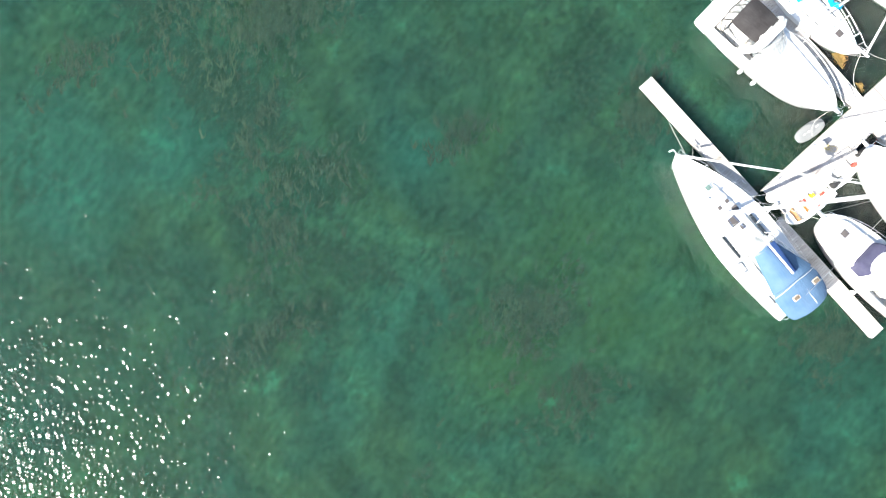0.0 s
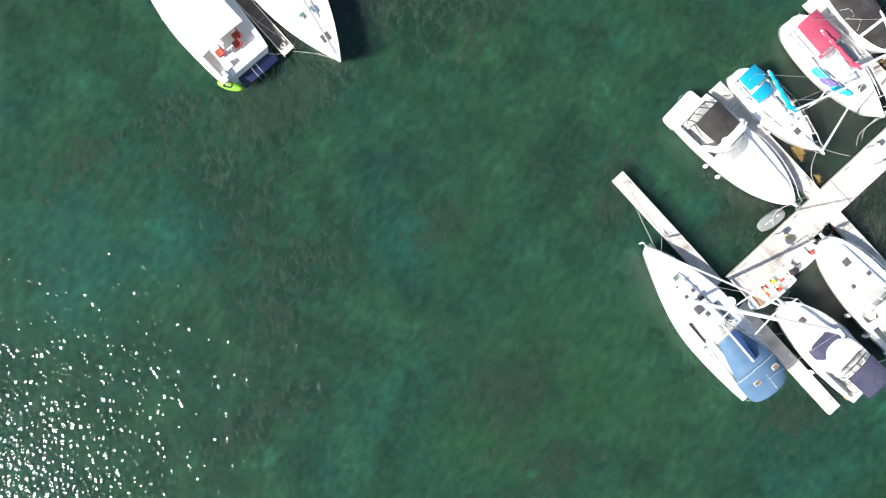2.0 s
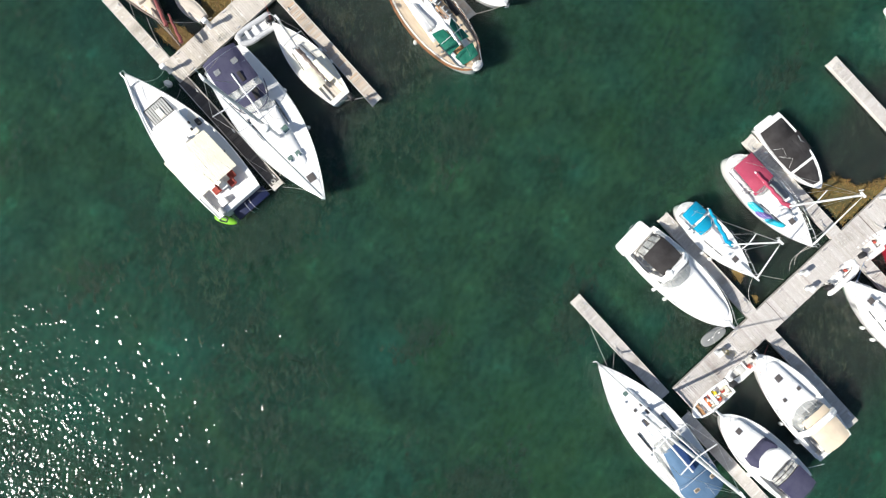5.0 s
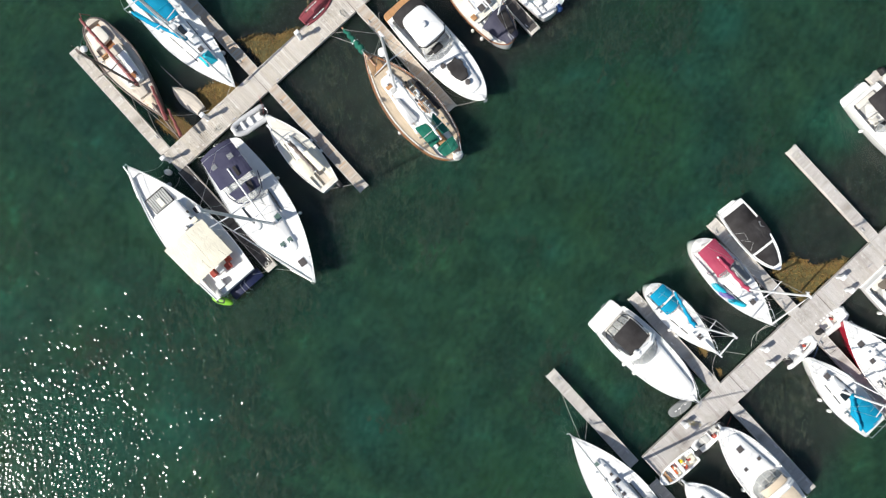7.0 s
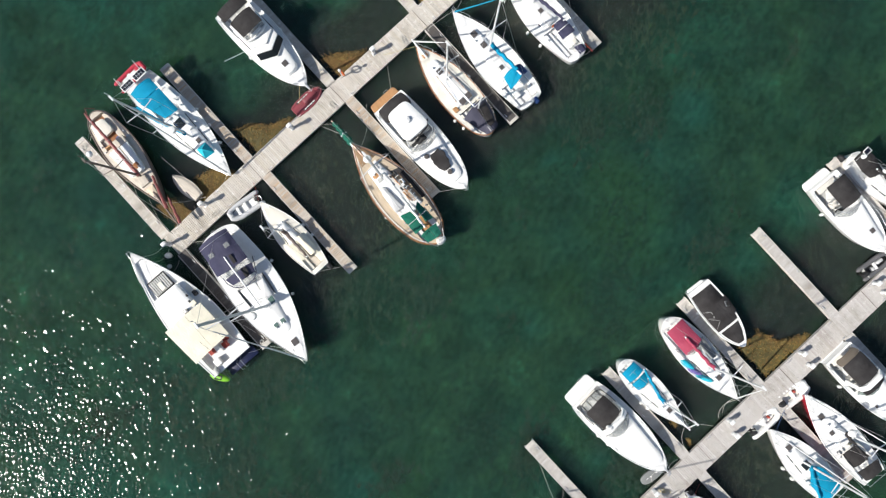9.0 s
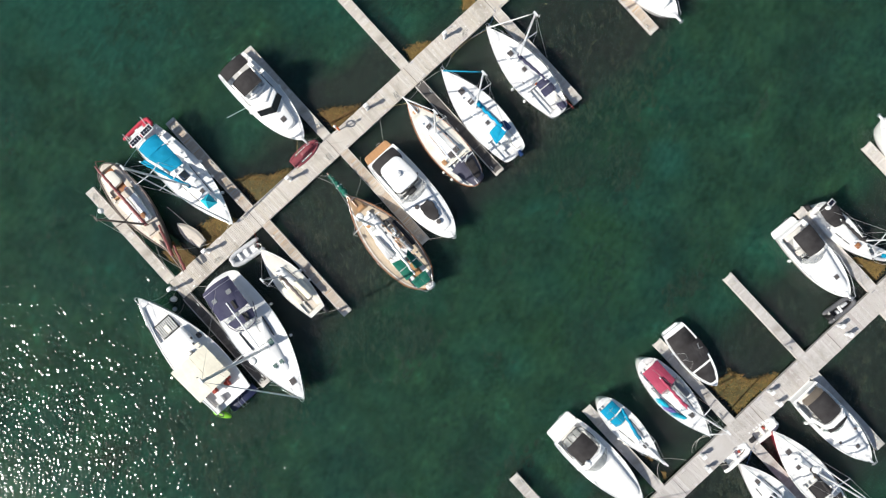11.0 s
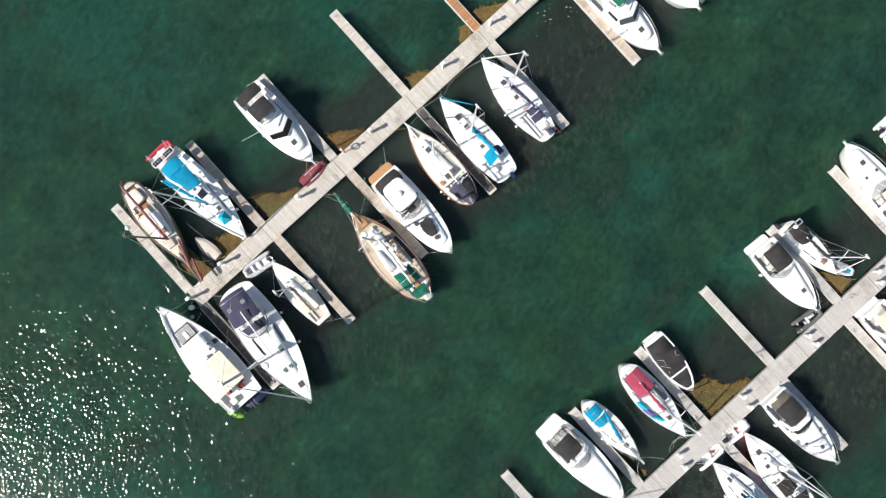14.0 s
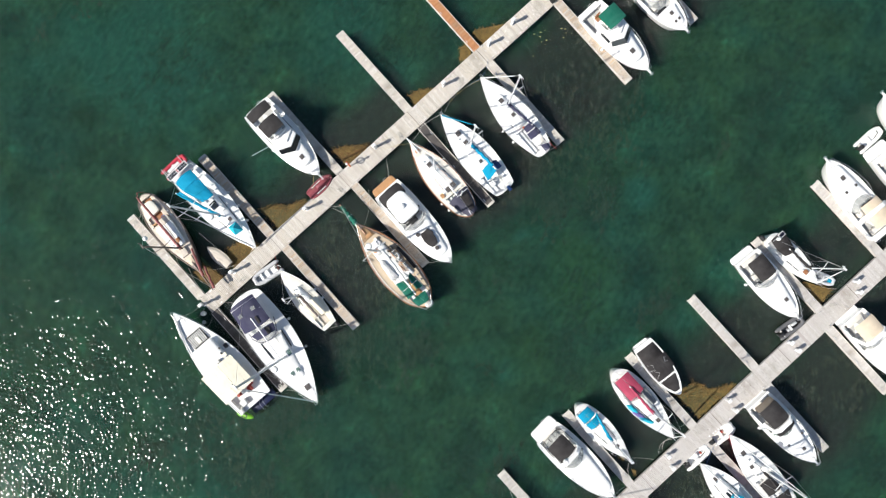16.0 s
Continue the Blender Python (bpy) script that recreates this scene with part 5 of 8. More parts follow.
def build_green_ketch():
    ob, f, zc = sailboat("classic wooden sailboat with green canvas, teak decks and a bowsprit", (4.40, 24.91), (-2.30, 31.95), 3.5, None, 9.5, 1.4, 1.15, 0.55, hull=GEL, deck=TANDECK, rail=VARNISH, rail_r=0.06, trunk=(0.30, 0.80, 0.62, 0.34), trunk_h=0.42,
                         well=(0.05, 0.28, 0.5), hatches=(), sprit=2.3, double=0.16, p=2.1, sole=TEAK, fenders=((0.42, 1),), spar=VARNISH, windows=False)
    L = f.L
    make_rig(f, ob, 0.665 * L, 11.8, zc, 0.0, None, None, SPAR, (0.55,), 0.62, bow_x=L + 2.2, r=0.10)
    boom = part("boom", tube(bmesh.new(), [(6.35, -0.25, zc + 0.85), (1.45, 0.12, zc + 0.95)], 0.07, 8), SPAR, ob)
    part("furled_sail", tube(bmesh.new(), [(6.4 - 4.5 * i / 16, -0.25 + 0.33 * i / 16 + 0.03 * math.sin(i * 1.7), zc + 1.0 + 0.03 * math.sin(i * 2.3)) for i in range(17)], 0.15, 10, 0.09), C_WHITE, boom)
    # inner bulwark line, its starboard run coloured dark for shade, and the brown foredeck
    for sg in (1, -1):
        xs = [0.06 * L + (0.88 * L) * i / 18 for i in range(19)]
        part("bulwark_cap", tube(bmesh.new(), [(x, sg * (f.half(x) - 0.16), f.sheer(x) + 0.05) for x in xs], 0.035, 5), GEL if sg > 0 else DARKSPAR, ob)
    part("foredeck", slab(bmesh.new(), [(8.0, -0.62), (8.6, -0.50), (9.3, -0.22), (9.3, 0.22), (8.6, 0.50), (8.0, 0.62)], 1.25, 1.45, 0.02, 0.02, 0.02), BROWNDECK, ob, "varnished brown foredeck")
    part("fore_hatch", box(bmesh.new(), 8.12, 8.42, -0.42, 0.22, 1.4, 1.53, 0.02), TEAK, ob)
    part("windlass", box(box(bmesh.new(), 9.1, 9.3, -0.28, 0.12, 1.4, 1.62, 0.03), 8.85, 8.95, -0.06, 0.02, 1.4, 1.55, 0.01), DARKSPAR, ob)
    part("green_cockpit_awning", cloth((1.56, 0.0, 2.05), (1.56, 0.95, 1.95), (3.08, 0.14, 2.1), (3.32, 0.92, 2.0), 0.06, seed=71, wrinkle=0.04), C_GREEN, ob)
    part("green_cockpit_awning", cloth((1.62, -0.82, 1.95), (1.76, -0.20, 2.05), (3.32, -0.74, 2.0), (3.0, -0.34, 2.1), 0.05, seed=73, wrinkle=0.04), C_GREEN, ob)
    part("green_stern_awning", cloth((0.36, -0.50, 1.95), (0.50, 0.68, 1.95), (1.18, -0.70, 2.05), (1.22, 0.76, 2.0), 0.08, seed=77, wrinkle=0.05, belly=0.06), C_GREEN, ob)
    part("stern_bundle", slab(bmesh.new(), [(0.0 + 0.30 * math.cos(a), -0.15 + 0.42 * math.sin(a)) for a in (2 * math.pi * k / 14 for k in range(14))], 1.1, 1.55, 0.08, 0.1, 0.06), C_WHITE, ob)
    part("awning_batten", tube(bmesh.new(), [(2.35, -0.78, 2.10), (2.40, 0.95, 2.12)], 0.02, 5), C_WHITE, ob)
    n = 14
    part("green_sail_bag", tube(bmesh.new(), [(L + 0.05 + 2.0 * i / n, 0.07 * math.sin(i * 2.1), 1.72 + 0.06 * math.sin(i * 1.3) + 0.12 * i / n) for i in range(n + 1)], 0.25, 10, 0.12), C_GREEN, ob, "green bundled sail on the bowsprit")
    part("sail_tie", tube(bmesh.new(), [(L + 0.9, -0.24, 1.8), (L + 0.92, 0.0, 2.02), (L + 0.9, 0.24, 1.8)], 0.05, 6), C_WHITE, ob)
    part("upturned_tender", slab(bmesh.new(), rounded([(3.55, 0.20), (5.75, 0.24), (5.95, 0.50), (5.5, 0.86), (3.65, 1.02)], [0.25, 0.2, 0.2, 0.3, 0.25]), zc - 0.05, zc + 0.22, 0.10, 0.12, 0.08), GREYTUBE, ob, "pale grey upturned tender on the cabin roof")
    part("tender_keel", tube(bmesh.new(), [(3.65, 0.62, zc + 0.3), (5.6, 0.52, zc + 0.31)], 0.018, 5), GEL, ob)
    for x, y, sx, sy, m in ((7.2, 0.0, 0.5, 0.5, GEL), (6.75, 0.3, 0.3, 0.45, TEAK), (6.35, 0.25, 0.3, 0.4, GREYDECK), (7.55, -0.35, 0.3, 0.25, C_WHITE)):
        part("deck_box", box(bmesh.new(), x - sx / 2, x + sx / 2, y - sy / 2, y + sy / 2, zc - 0.08, zc + 0.12, 0.03), m, ob)
    # racks and gear along the starboard side of the cabin
    for k in range(7):
        part("rack_slat", box(bmesh.new(), 3.55 + k * 0.36, 3.60 + k * 0.36, -1.15, -0.55, zc - 0.02, zc + 0.06, 0.01), GEL, ob)
    for y in (-1.12, -0.62):
        part("grab_rail", box(bmesh.new(), 3.5, 5.95, y - 0.025, y + 0.025, zc - 0.02, zc + 0.08, 0.01), TEAK, ob)
    rng = random.Random(55)
    for k in range(26):
        x, y = rng.uniform(3.5, 6.3), rng.uniform(-1.15, -0.45)
        part("deck_gear", box(bmesh.new(), x, x + rng.uniform(0.15, 0.45), y, y + rng.uniform(0.06, 0.2), zc - 0.2, zc + rng.uniform(0.02, 0.16), 0.02, pose(0, 0, 0, 0, 0, rng.uniform(-3, 3))), rng.choice((BLACK, GREYDECK, C_WHITE, DARKSPAR, TEAK, BLACK)), ob)
    # black sheet laid on the starboard side deck in place of its shade
    part("side_deck_shade", cloth((3.3, -1.52, 1.32), (3.3, -1.22, 1.40), (5.8, -1.55, 1.38), (5.8, -1.28, 1.45), 0.06, seed=79, wrinkle=0.04), C_BLACK, ob)
    part("stern_pulpit", tube(bmesh.new(), [(0.06 * L, 0.8, 1.75), (-0.15, 0.35, 1.8), (-0.15, -0.35, 1.8), (0.06 * L, -0.8, 1.75)], 0.03, 5), STEEL, ob)


def build_am():
    ob, f, zc = cruiser("white express cruiser with hard top, black sunpad and teak swim platform", (-0.38, 35.86), (6.22, 28.98), 3.0, 1.55, 1.2, 0.9, well=(0.03, 0.44, 0.78), platform=0.85, platform_mat=TEAK, trunk=(0.46, 0.92, 0.78, 0.4), trunk_h=0.22,
                        screen=0.545, screen_w=0.84, hatches=(), roller=0.1, bow_rail=0.45, screen_mat=CLEAR, sweep=0.75, screen_h=0.7, p=3.0, q=0.62)
    part("dark_dash", box(bmesh.new(), 3.55, 4.0, -0.45, 0.35, 1.35, 1.62, 0.06), BLACK, ob)
    # grey block; the shade under the hard top is put into its colour
    part("cockpit_shade", box(bmesh.new(), 3.2, 3.6, -1.0, 0.95, 1.25, 1.4, 0.04), GREYDECK, ob)
    part("hard_top", slab(bmesh.new(), rounded([(1.0, -0.98), (3.55, -1.12), (3.55, 1.12), (1.0, 0.98)], [0.6, 0.5, 0.5, 0.6]), 2.55, 2.72, 0.03, 0.06, 0.07), GEL, ob)
    part("aft_canvas", sheet(bmesh.new(), 0.3, 1.5, 1.16, 1.2, 2.35, 2.52, 0.2, seed=51, round_ends=0.1), C_BLACK, ob)
    part("dome", slab(bmesh.new(), [(2.3 + 0.26 * math.cos(a), 0.26 * math.sin(a)) for a in (2 * math.pi * k / 16 for k in range(16))], 2.76, 3.0, 0.02, 0.1, 0.03), GEL, ob)
    part("top_edge", tube(bmesh.new(), [(3.15, -1.16, 2.5), (3.56, -0.8, 2.58), (3.66, 0, 2.6), (3.56, 0.8, 2.58), (3.15, 1.16, 2.5)], 0.07, 6), BLACK, ob)
    for sg in (1, -1):
        part("top_support", tube(bmesh.new(), [(3.3, sg * 1.0, 2.6), (4.0, sg * 1.2, 1.5)], 0.05, 6), GEL, ob)
    zf = zc + 0.12
    part("sunpad", slab(bmesh.new(), rounded([(5.12, -0.40), (5.48, -0.54), (5.62, -0.50), (5.78, -0.60), (6.30, -0.55), (6.74, -0.36), (6.82, -0.05), (6.74, 0.28), (6.46, 0.34), (6.38, 0.46), (5.92, 0.48), (5.78, 0.60), (5.46, 0.58), (5.30, 0.40), (5.10, 0.42), (5.18, 0.0)], 0.06, 2), zf - 0.12, zf + 0.13, 0.02, 0.04, 0.02, 0.14), C_BLACK, ob, "black foredeck sunpad")
    for x, y, z in ((5.04, -0.62, 0.06), (7.05, -0.10, 0.26)):
        part("round_hatch", slab(bmesh.new(), [(x + 0.2 * math.cos(a), y + 0.2 * math.sin(a)) for a in (2 * math.pi * k / 16 for k in range(16))], zf - 0.2, zf + z, 0.01, 0.02, 0.01), HATCH, ob)


def build_a4():
    ob, f, zc = sailboat("white double-ended sailboat with varnished rails and charcoal cockpit cover", (8.08, 33.22), (2.2, 39.5), 2.85, (4.6, 37.03), 9.3, 1.35, 1.05, 0.6, rail=VARNISH, rail_r=0.045, trunk=(0.335, 0.84, 0.60, 0.34), trunk_h=0.4, well=(0.06, 0.3, 0.55), deck=CREAM, windows=False,
                         boom=3.0, boom_mat=None, jib=SPAR, hatches=((0.69, 0, 0.42), (0.545, -0.40, 0.34), (0.366, 0.11, 0.46), (0.372, -0.31, 0.46)), double=0.14, p=2.2, sprit=0.5, spar=SPAR, fenders=((0.3, 1), (0.2, 1)))
    cv = part("cockpit_cover", cloth((0.15, -0.75, 1.42), (0.12, 0.40, 1.42), (2.35, -1.36, 1.65), (2.12, 0.95, 1.60), 0.42, seed=61, wrinkle=0.04, belly=0.12), C_CHARCOAL, ob)
    # darker cloth over the starboard half of the cover
    part("darker_panel", cloth((0.4, -0.62, 1.58), (0.4, -0.1, 1.62), (2.0, -1.0, 1.82), (1.95, -0.15, 1.88), 0.04, seed=62, wrinkle=0.05), C_BLACK, cv)
    part("mizzen_pole", tube(bmesh.new(), [(1.95, -0.28, 1.5), (2.0, -0.40, 4.3)], 0.06, 8), SPAR, ob)
    part("mizzen_spreader", tube(bmesh.new(), [(1.98, -1.0, 3.3), (1.98, 0.2, 3.3)], 0.03, 6), SPAR, ob)
    part("wooden_step", box(bmesh.new(), 2.85, 3.25, 0.75, 1.1, 1.15, 1.27, 0.02), TEAK, ob)
    part("foredeck_locker", box(bmesh.new(), 7.45, 7.75, -0.2, 0.2, 1.3, 1.45, 0.03), TEAK, ob)


def build_a5():
    ob, f, zc = sailboat("white sloop with bright blue sail cover and dodger", (11.08, 35.58), (4.86, 42.18), 3.05, (7.85, 39.42), 10.7, 1.3, 1.0, 0.66, trunk=(0.27, 0.78, 0.54, 0.34), trunk_h=0.30, jib=C_BRIGHT, windows=False, boom=0.0,
                         hatches=((0.74, -0.02, 0.46), (0.62, -0.03, 0.42), (0.385, 0.04, 0.30)), well=(0.04, 0.25, 0.6), double=0.03, wheel=0.14)
    part("boom", tube(bmesh.new(), [(4.95, -0.1, 2.5), (1.95, -0.32, 2.55)], 0.06, 8), SPAR, ob)
    pts = [(5.0 - 2.6 * i / 14, -0.10 - 0.2 * i / 14 + 0.04 * math.sin(i * 1.7), 2.66 + 0.04 * math.sin(i * 2.3) + 0.3 * max(0, 1 - i / 2)) for i in range(15)]
    part("sail_cover", tube(bmesh.new(), pts, 0.16, 10, 0.13), C_BRIGHT, ob)
    d = part("dodger", cloth((1.92, -0.43, 2.40), (1.72, 0.78, 1.85), (2.75, -0.30, 2.45), (2.72, 0.62, 2.1), 0.10, seed=51, wrinkle=0.06, belly=0.06), C_BRIGHT, ob)
    # shaded half of the same dodger, its shade put into a darker blue
    part("dodger_shaded_half", cloth((1.90, -0.98, 2.15), (1.92, -0.44, 2.38), (2.62, -0.95, 2.15), (2.76, -0.46, 2.35), 0.10, seed=52, wrinkle=0.03, belly=0.04), C_ROYAL, d, "starboard half of the dodger, darker blue for its shade")
    part("locker", box(bmesh.new(), 1.0, 1.5, 0.30, 0.75, 0.9, 1.12, 0.03), DECK, ob)
    part("instrument_pod", box(bmesh.new(), 1.12, 1.34, -0.48, -0.24, 1.2, 1.42, 0.04), GREYDECK, ob)
    make_outboard(ob, 0.12, -0.35, 0.85, C_ROYAL)
    for x in (0.25, 0.42, 0.6):
        make_fender(ob, x * f.L, -(f.half(x * f.L) + 0.12), 0.45, 0.12, TURQUOISE)


def build_a8():
    ob, f, zc = sailboat("white sloop with navy sail cover, dodger and bimini", (14.55, 39.12), (8.31, 45.70), 3.0, (10.8, 43.0), 10.9, 1.3, 1.0, 0.50, double=0.04, trunk=(0.36, 0.78, 0.54, 0.34), trunk_h=0.30, boom=2.75, boom_mat=C_NAVY, jib=SPAR, windows=False, swing=-0.40,
                         hatches=((0.684, 0.0, 0.40), (0.50, 0.0, 0.34), (0.42, 0.42, 0.24)), wheel=0.10, fenders=((0.3, 1), (0.45, 1)))
    b = part("bimini", cloth((1.62, -0.66, 2.15), (1.70, 0.46, 2.15), (2.30, -0.68, 2.2), (2.34, 0.42, 2.2), 0.14, seed=71, wrinkle=0.04), C_NAVY, ob)
    make_bows(b, 1.7, 2.3, 0.55, 2.15, 1.05, 2, 0.14)
    part("dodger", cloth((2.42, -0.70, 2.18), (2.44, 0.36, 2.18), (2.92, -0.62, 2.0), (2.96, 0.26, 2.0), 0.16, seed=73, wrinkle=0.04, belly=0.06), C_NAVY, ob)
    part("stern_cover", cloth((0.10, -0.55, 1.6), (0.10, 0.02, 1.6), (0.55, -0.60, 1.75), (0.82, 0.06, 1.75), 0.12, seed=72, wrinkle=0.05), C_NAVY, ob)
    part("life_jacket", box(bmesh.new(), 2.98, 3.14, -0.05, 0.20, zc, zc + 0.12, 0.05), ORANGE, ob)
    part("tiller_seat", box(bmesh.new(), 0.95, 1.35, -0.62, -0.30, 0.95, 1.12, 0.03), SEAT, ob)
    part("boathook", tube(bmesh.new(), [(-0.35, -0.85, 1.35), (0.5, -0.75, 1.55)], 0.02, 5), REDSEAT, ob)


def flybridge(label, stern, bow, beam, canvas_mat, aft_cover, name="motor_yacht", top=(0.27, 0.435, 0.94), glass=0.667, hatch=0.75, pane=None):
    ob, f, zc = cruiser(label, stern, bow, beam, 1.25, 0.9, 0.9, well=(0.04, 0.27, 0.80), platform=0.3, trunk=(0.48, 0.86, 0.74, 0.40), trunk_h=0.42, screen=0, hatches=((hatch, 0.0, 0.42),), seats=False, roller=0.65, bow_rail=0.42, name=name)
    L, g, pane = f.L, glass * f.L, pane or GLASS
    part("deckhouse", slab(bmesh.new(), [(0.26 * L, -1.16), (g - 1.0, -1.10), (g - 0.46, 0.0), (g - 1.0, 1.10), (0.26 * L, 1.16)], 1.0, 2.14, 0.02, 0.05, 0.03), GEL, ob)
    for sg in (1, -1):
        bm = bmesh.new()
        low = [(g, 0.0, 1.72), (g - 0.64, sg * 1.16, 1.62)]
        high = [(g - 0.44, 0.0, 2.13), (g - 0.98, sg * 1.09, 2.10)]
        q = [bm.verts.new(p) for p in (low[0], low[1], high[1], high[0])]
        bmesh.ops.solidify(bm, geom=[bm.faces.new(q)], thickness=0.03)
        part("windscreen_pane", bm, pane, ob)
        part("windscreen_sill", tube(bmesh.new(), [low[0], low[1]], 0.03, 5), GEL, ob)
    part("flybridge_deck", slab(bmesh.new(), [(0.22 * L, -1.1), (g - 1.5, -1.02), (g - 0.98, 0.0), (g - 1.5, 1.02), (0.22 * L, 1.1)], 2.13, 2.32, 0.0, 0.06, 0.0), GEL, ob)
    part("flybridge_coaming", tube(bmesh.new(), [(x, y, 2.5) for x, y in ((0.24 * L, -0.98), (g - 1.95, -0.92), (g - 1.8, -0.4), (g - 1.8, 0.4), (g - 1.95, 0.92), (0.24 * L, 0.98))], 0.10, 8), GEL, ob)
    part("flybridge_screen", cloth((g - 1.95, -0.85, 2.58), (g - 1.95, 0.85, 2.58), (g - 2.15, -0.85, 2.85), (g - 2.15, 0.85, 2.85), 0.0, seed=2), CLEAR, ob)
    part("helm_console", box(bmesh.new(), g - 2.2, g - 1.9, -0.5, 0.5, 2.32, 2.72, 0.06), GEL, ob)
    for y in (0.35, -0.35):
        part("helm_chair", box(box(bmesh.new(), g - 2.9, g - 2.45, y - 0.22, y + 0.22, 2.32, 2.7, 0.06), g - 2.96, g - 2.84, y - 0.22, y + 0.22, 2.65, 3.05, 0.03), SEAT if y < 0 else BLACK, ob)
    c = part("bimini", sheet(bmesh.new(), top[0] * L, top[1] * L, top[2], top[2] * 0.97, 3.4, 3.45, 0.16, dip=0.03, seed=L), canvas_mat, ob)
    make_bows(c, (top[0] + 0.01) * L, (top[1] - 0.015) * L, top[2] * 0.97, 3.4, 2.4, 3, 0.16)
    if aft_cover:
        part("aft_cover", sheet(bmesh.new(), 0.52, 1.45, 1.14, 1.14, 2.35, 2.4, 0.14, seed=L + 3), aft_cover, ob)
    for sg in (1, -1):
        part("side_window", box(bmesh.new(), 0.32 * L, 0.46 * L, sg * 1.14 - 0.04, sg * 1.14 + 0.04, 1.6, 2.0, 0.02), GLASS, ob)
        make_fender(ob, 0.45 * L, -(f.half(0.45 * L) + 0.12) * sg, 0.5)
    return ob, f


def build_a10():
    ob, f = flybridge("white flybridge motor yacht with dark green bimini", (17.86, 52.64), (23.47, 47.03), 3.0, C_GREEN, None, top=(0.17, 0.38, 0.94), glass=0.605, hatch=0.715, pane=GREYGLASS)
    part("fighting_chair", box(box(bmesh.new(), 0.9, 1.4, -0.3, 0.2, 0.9, 1.2, 0.08), 0.85, 0.98, -0.3, 0.2, 1.15, 1.6, 0.04), VARNISH, ob)


def build_a9():
    ob, f = flybridge("white flybridge motor yacht with black canvas over its stern", (-12.26, 42.45), (-5.97, 36.33), 3.1, C_BLACK, C_BLACK)
    part("outrigger_pole", tube(bmesh.new(), [(0.42 * f.L, -1.5, 1.3), (0.40 * f.L, -3.1, 2.1)], 0.025, 5), SPAR, ob)


# ---- dock A, upper side ----
def build_a0():
    ob, f, zc = sailboat("classic wooden sloop with pale decks and red-brown spars", (-22.05, 33.82), (-16.30, 27.05), 2.65, (-18.05, 29.18), 8.4, 1.15, 0.95, 0.55, hull=DARKSPAR, deck=PINEDECK, rail=DARKSPAR, rail_r=0.065, trunk=(0.345, 0.69, 0.66, 0.54), trunk_h=0.40, trunk_mat=CREAM,
                         well=(0.05, 0.345, 0.66), windows=False, jib=None, hatches=(), lifelines=False, spar=DARKSPAR, sprit=2.0, p=1.6, sole=VARNISH, boom_z=0.6, double=0.1, seats=PINEDECK, mast_r=0.09, flare=0.05)
    L = f.L
    part("stern_cover", slab(bmesh.new(), rounded([(0.75, -0.72), (2.2, -0.92), (2.1, 0.56), (0.8, 0.42)], [0.2, 0.2, 0.4, 0.3]), 0.85, 1.10, 0.02, 0.04, 0.03), CREAM, ob, "cream cover over the after cockpit")
    part("well_floor", box(bmesh.new(), 2.1, 2.95, -0.75, 0.75, 0.55, 0.6, 0.01), VARNISH, ob)
    part("after_bulkhead", box(bmesh.new(), 2.86, 2.98, -0.8, 0.8, 0.6, 1.3, 0.02), TEAK, ob)
    part("roof_panel", slab(bmesh.new(), rounded([(3.45, -0.84), (5.9, -0.56), (5.95, 0.08), (3.45, 0.08)], 0.10), zc - 0.03, zc + 0.07, 0.01, 0.02, 0.01, 0.05), GEL, ob)
    part("companion_hatch", slab(bmesh.new(), rounded([(2.9, -0.2), (3.5, -0.2), (3.5, 0.82), (2.9, 0.85)], 0.08), zc - 0.1, zc + 0.10, 0.01, 0.02, 0.0), PINEDECK, ob)
    part("roof_side", slab(bmesh.new(), rounded([(3.5, 0.24), (5.95, 0.16), (5.9, 0.66), (3.5, 0.82)], 0.1), zc - 0.12, zc + 0.06, 0.01, 0.02, 0.01, 0.04), GEL, ob)
    make_hatch(ob, 5.40, 0.28, zc + 0.09, 0.46, VARNISH)
    boom = part("boom", tube(bmesh.new(), [(0.15, -0.22, 1.78), (6.3, 0.12, 1.85)], 0.07, 8), BROWNSPAR, ob)
    part("furled_sail", tube(bmesh.new(), [(0.5 + 5.8 * i / 24, -0.18 + 0.30 * i / 24 + 0.012 * math.sin(i * 2.6), 1.88 + 0.02 * math.sin(i * 1.9)) for i in range(25)], 0.10, 8, 0.15), BROWNSPAR, boom)
    for k in range(6):
        x = 1.0 + k * 0.95
        part("sail_tie", tube(bmesh.new(), [(x, -0.32 + 0.055 * x, 1.88), (x, -0.2 + 0.055 * x, 2.03), (x, -0.06 + 0.055 * x, 1.88)], 0.018, 5), ROPE, boom)
    bm = bmesh.new()
    n = 10
    tube(bm, [(6.75 + 2.6 * i / n, 0.72 - 0.62 * i / n + 0.02 * math.sin(i * 2.2), 1.4 + 0.12 * i / n) for i in range(n + 1)], 0.09, 8, 0.14)
    part("furled_red_sail", bm, BROWNSPAR, ob)
    part("furled_red_sail", tube(bmesh.new(), [(8.75 + 2.1 * i / n, 0.66 - 0.44 * i / n + 0.025 * math.sin(i * 1.7), 1.42 + 0.14 * i / n) for i in range(n + 1)], 0.07, 8, 0.13), BROWNSPAR, ob)
    for x in (0.76, 0.80, 0.84):
        part("deck_plank_seam", box(bmesh.new(), x * L, x * L + 0.05, -0.5, 0.5, f.sheer(x * L) - 0.02, f.sheer(x * L) + 0.035, 0.005), TEAK, ob)
    part("boom_crutch", tube(bmesh.new(), [(-0.1, -0.35, 1.0), (-0.15, 0, 1.75), (-0.1, 0.35, 1.0)], 0.035, 6), BROWNSPAR, ob)
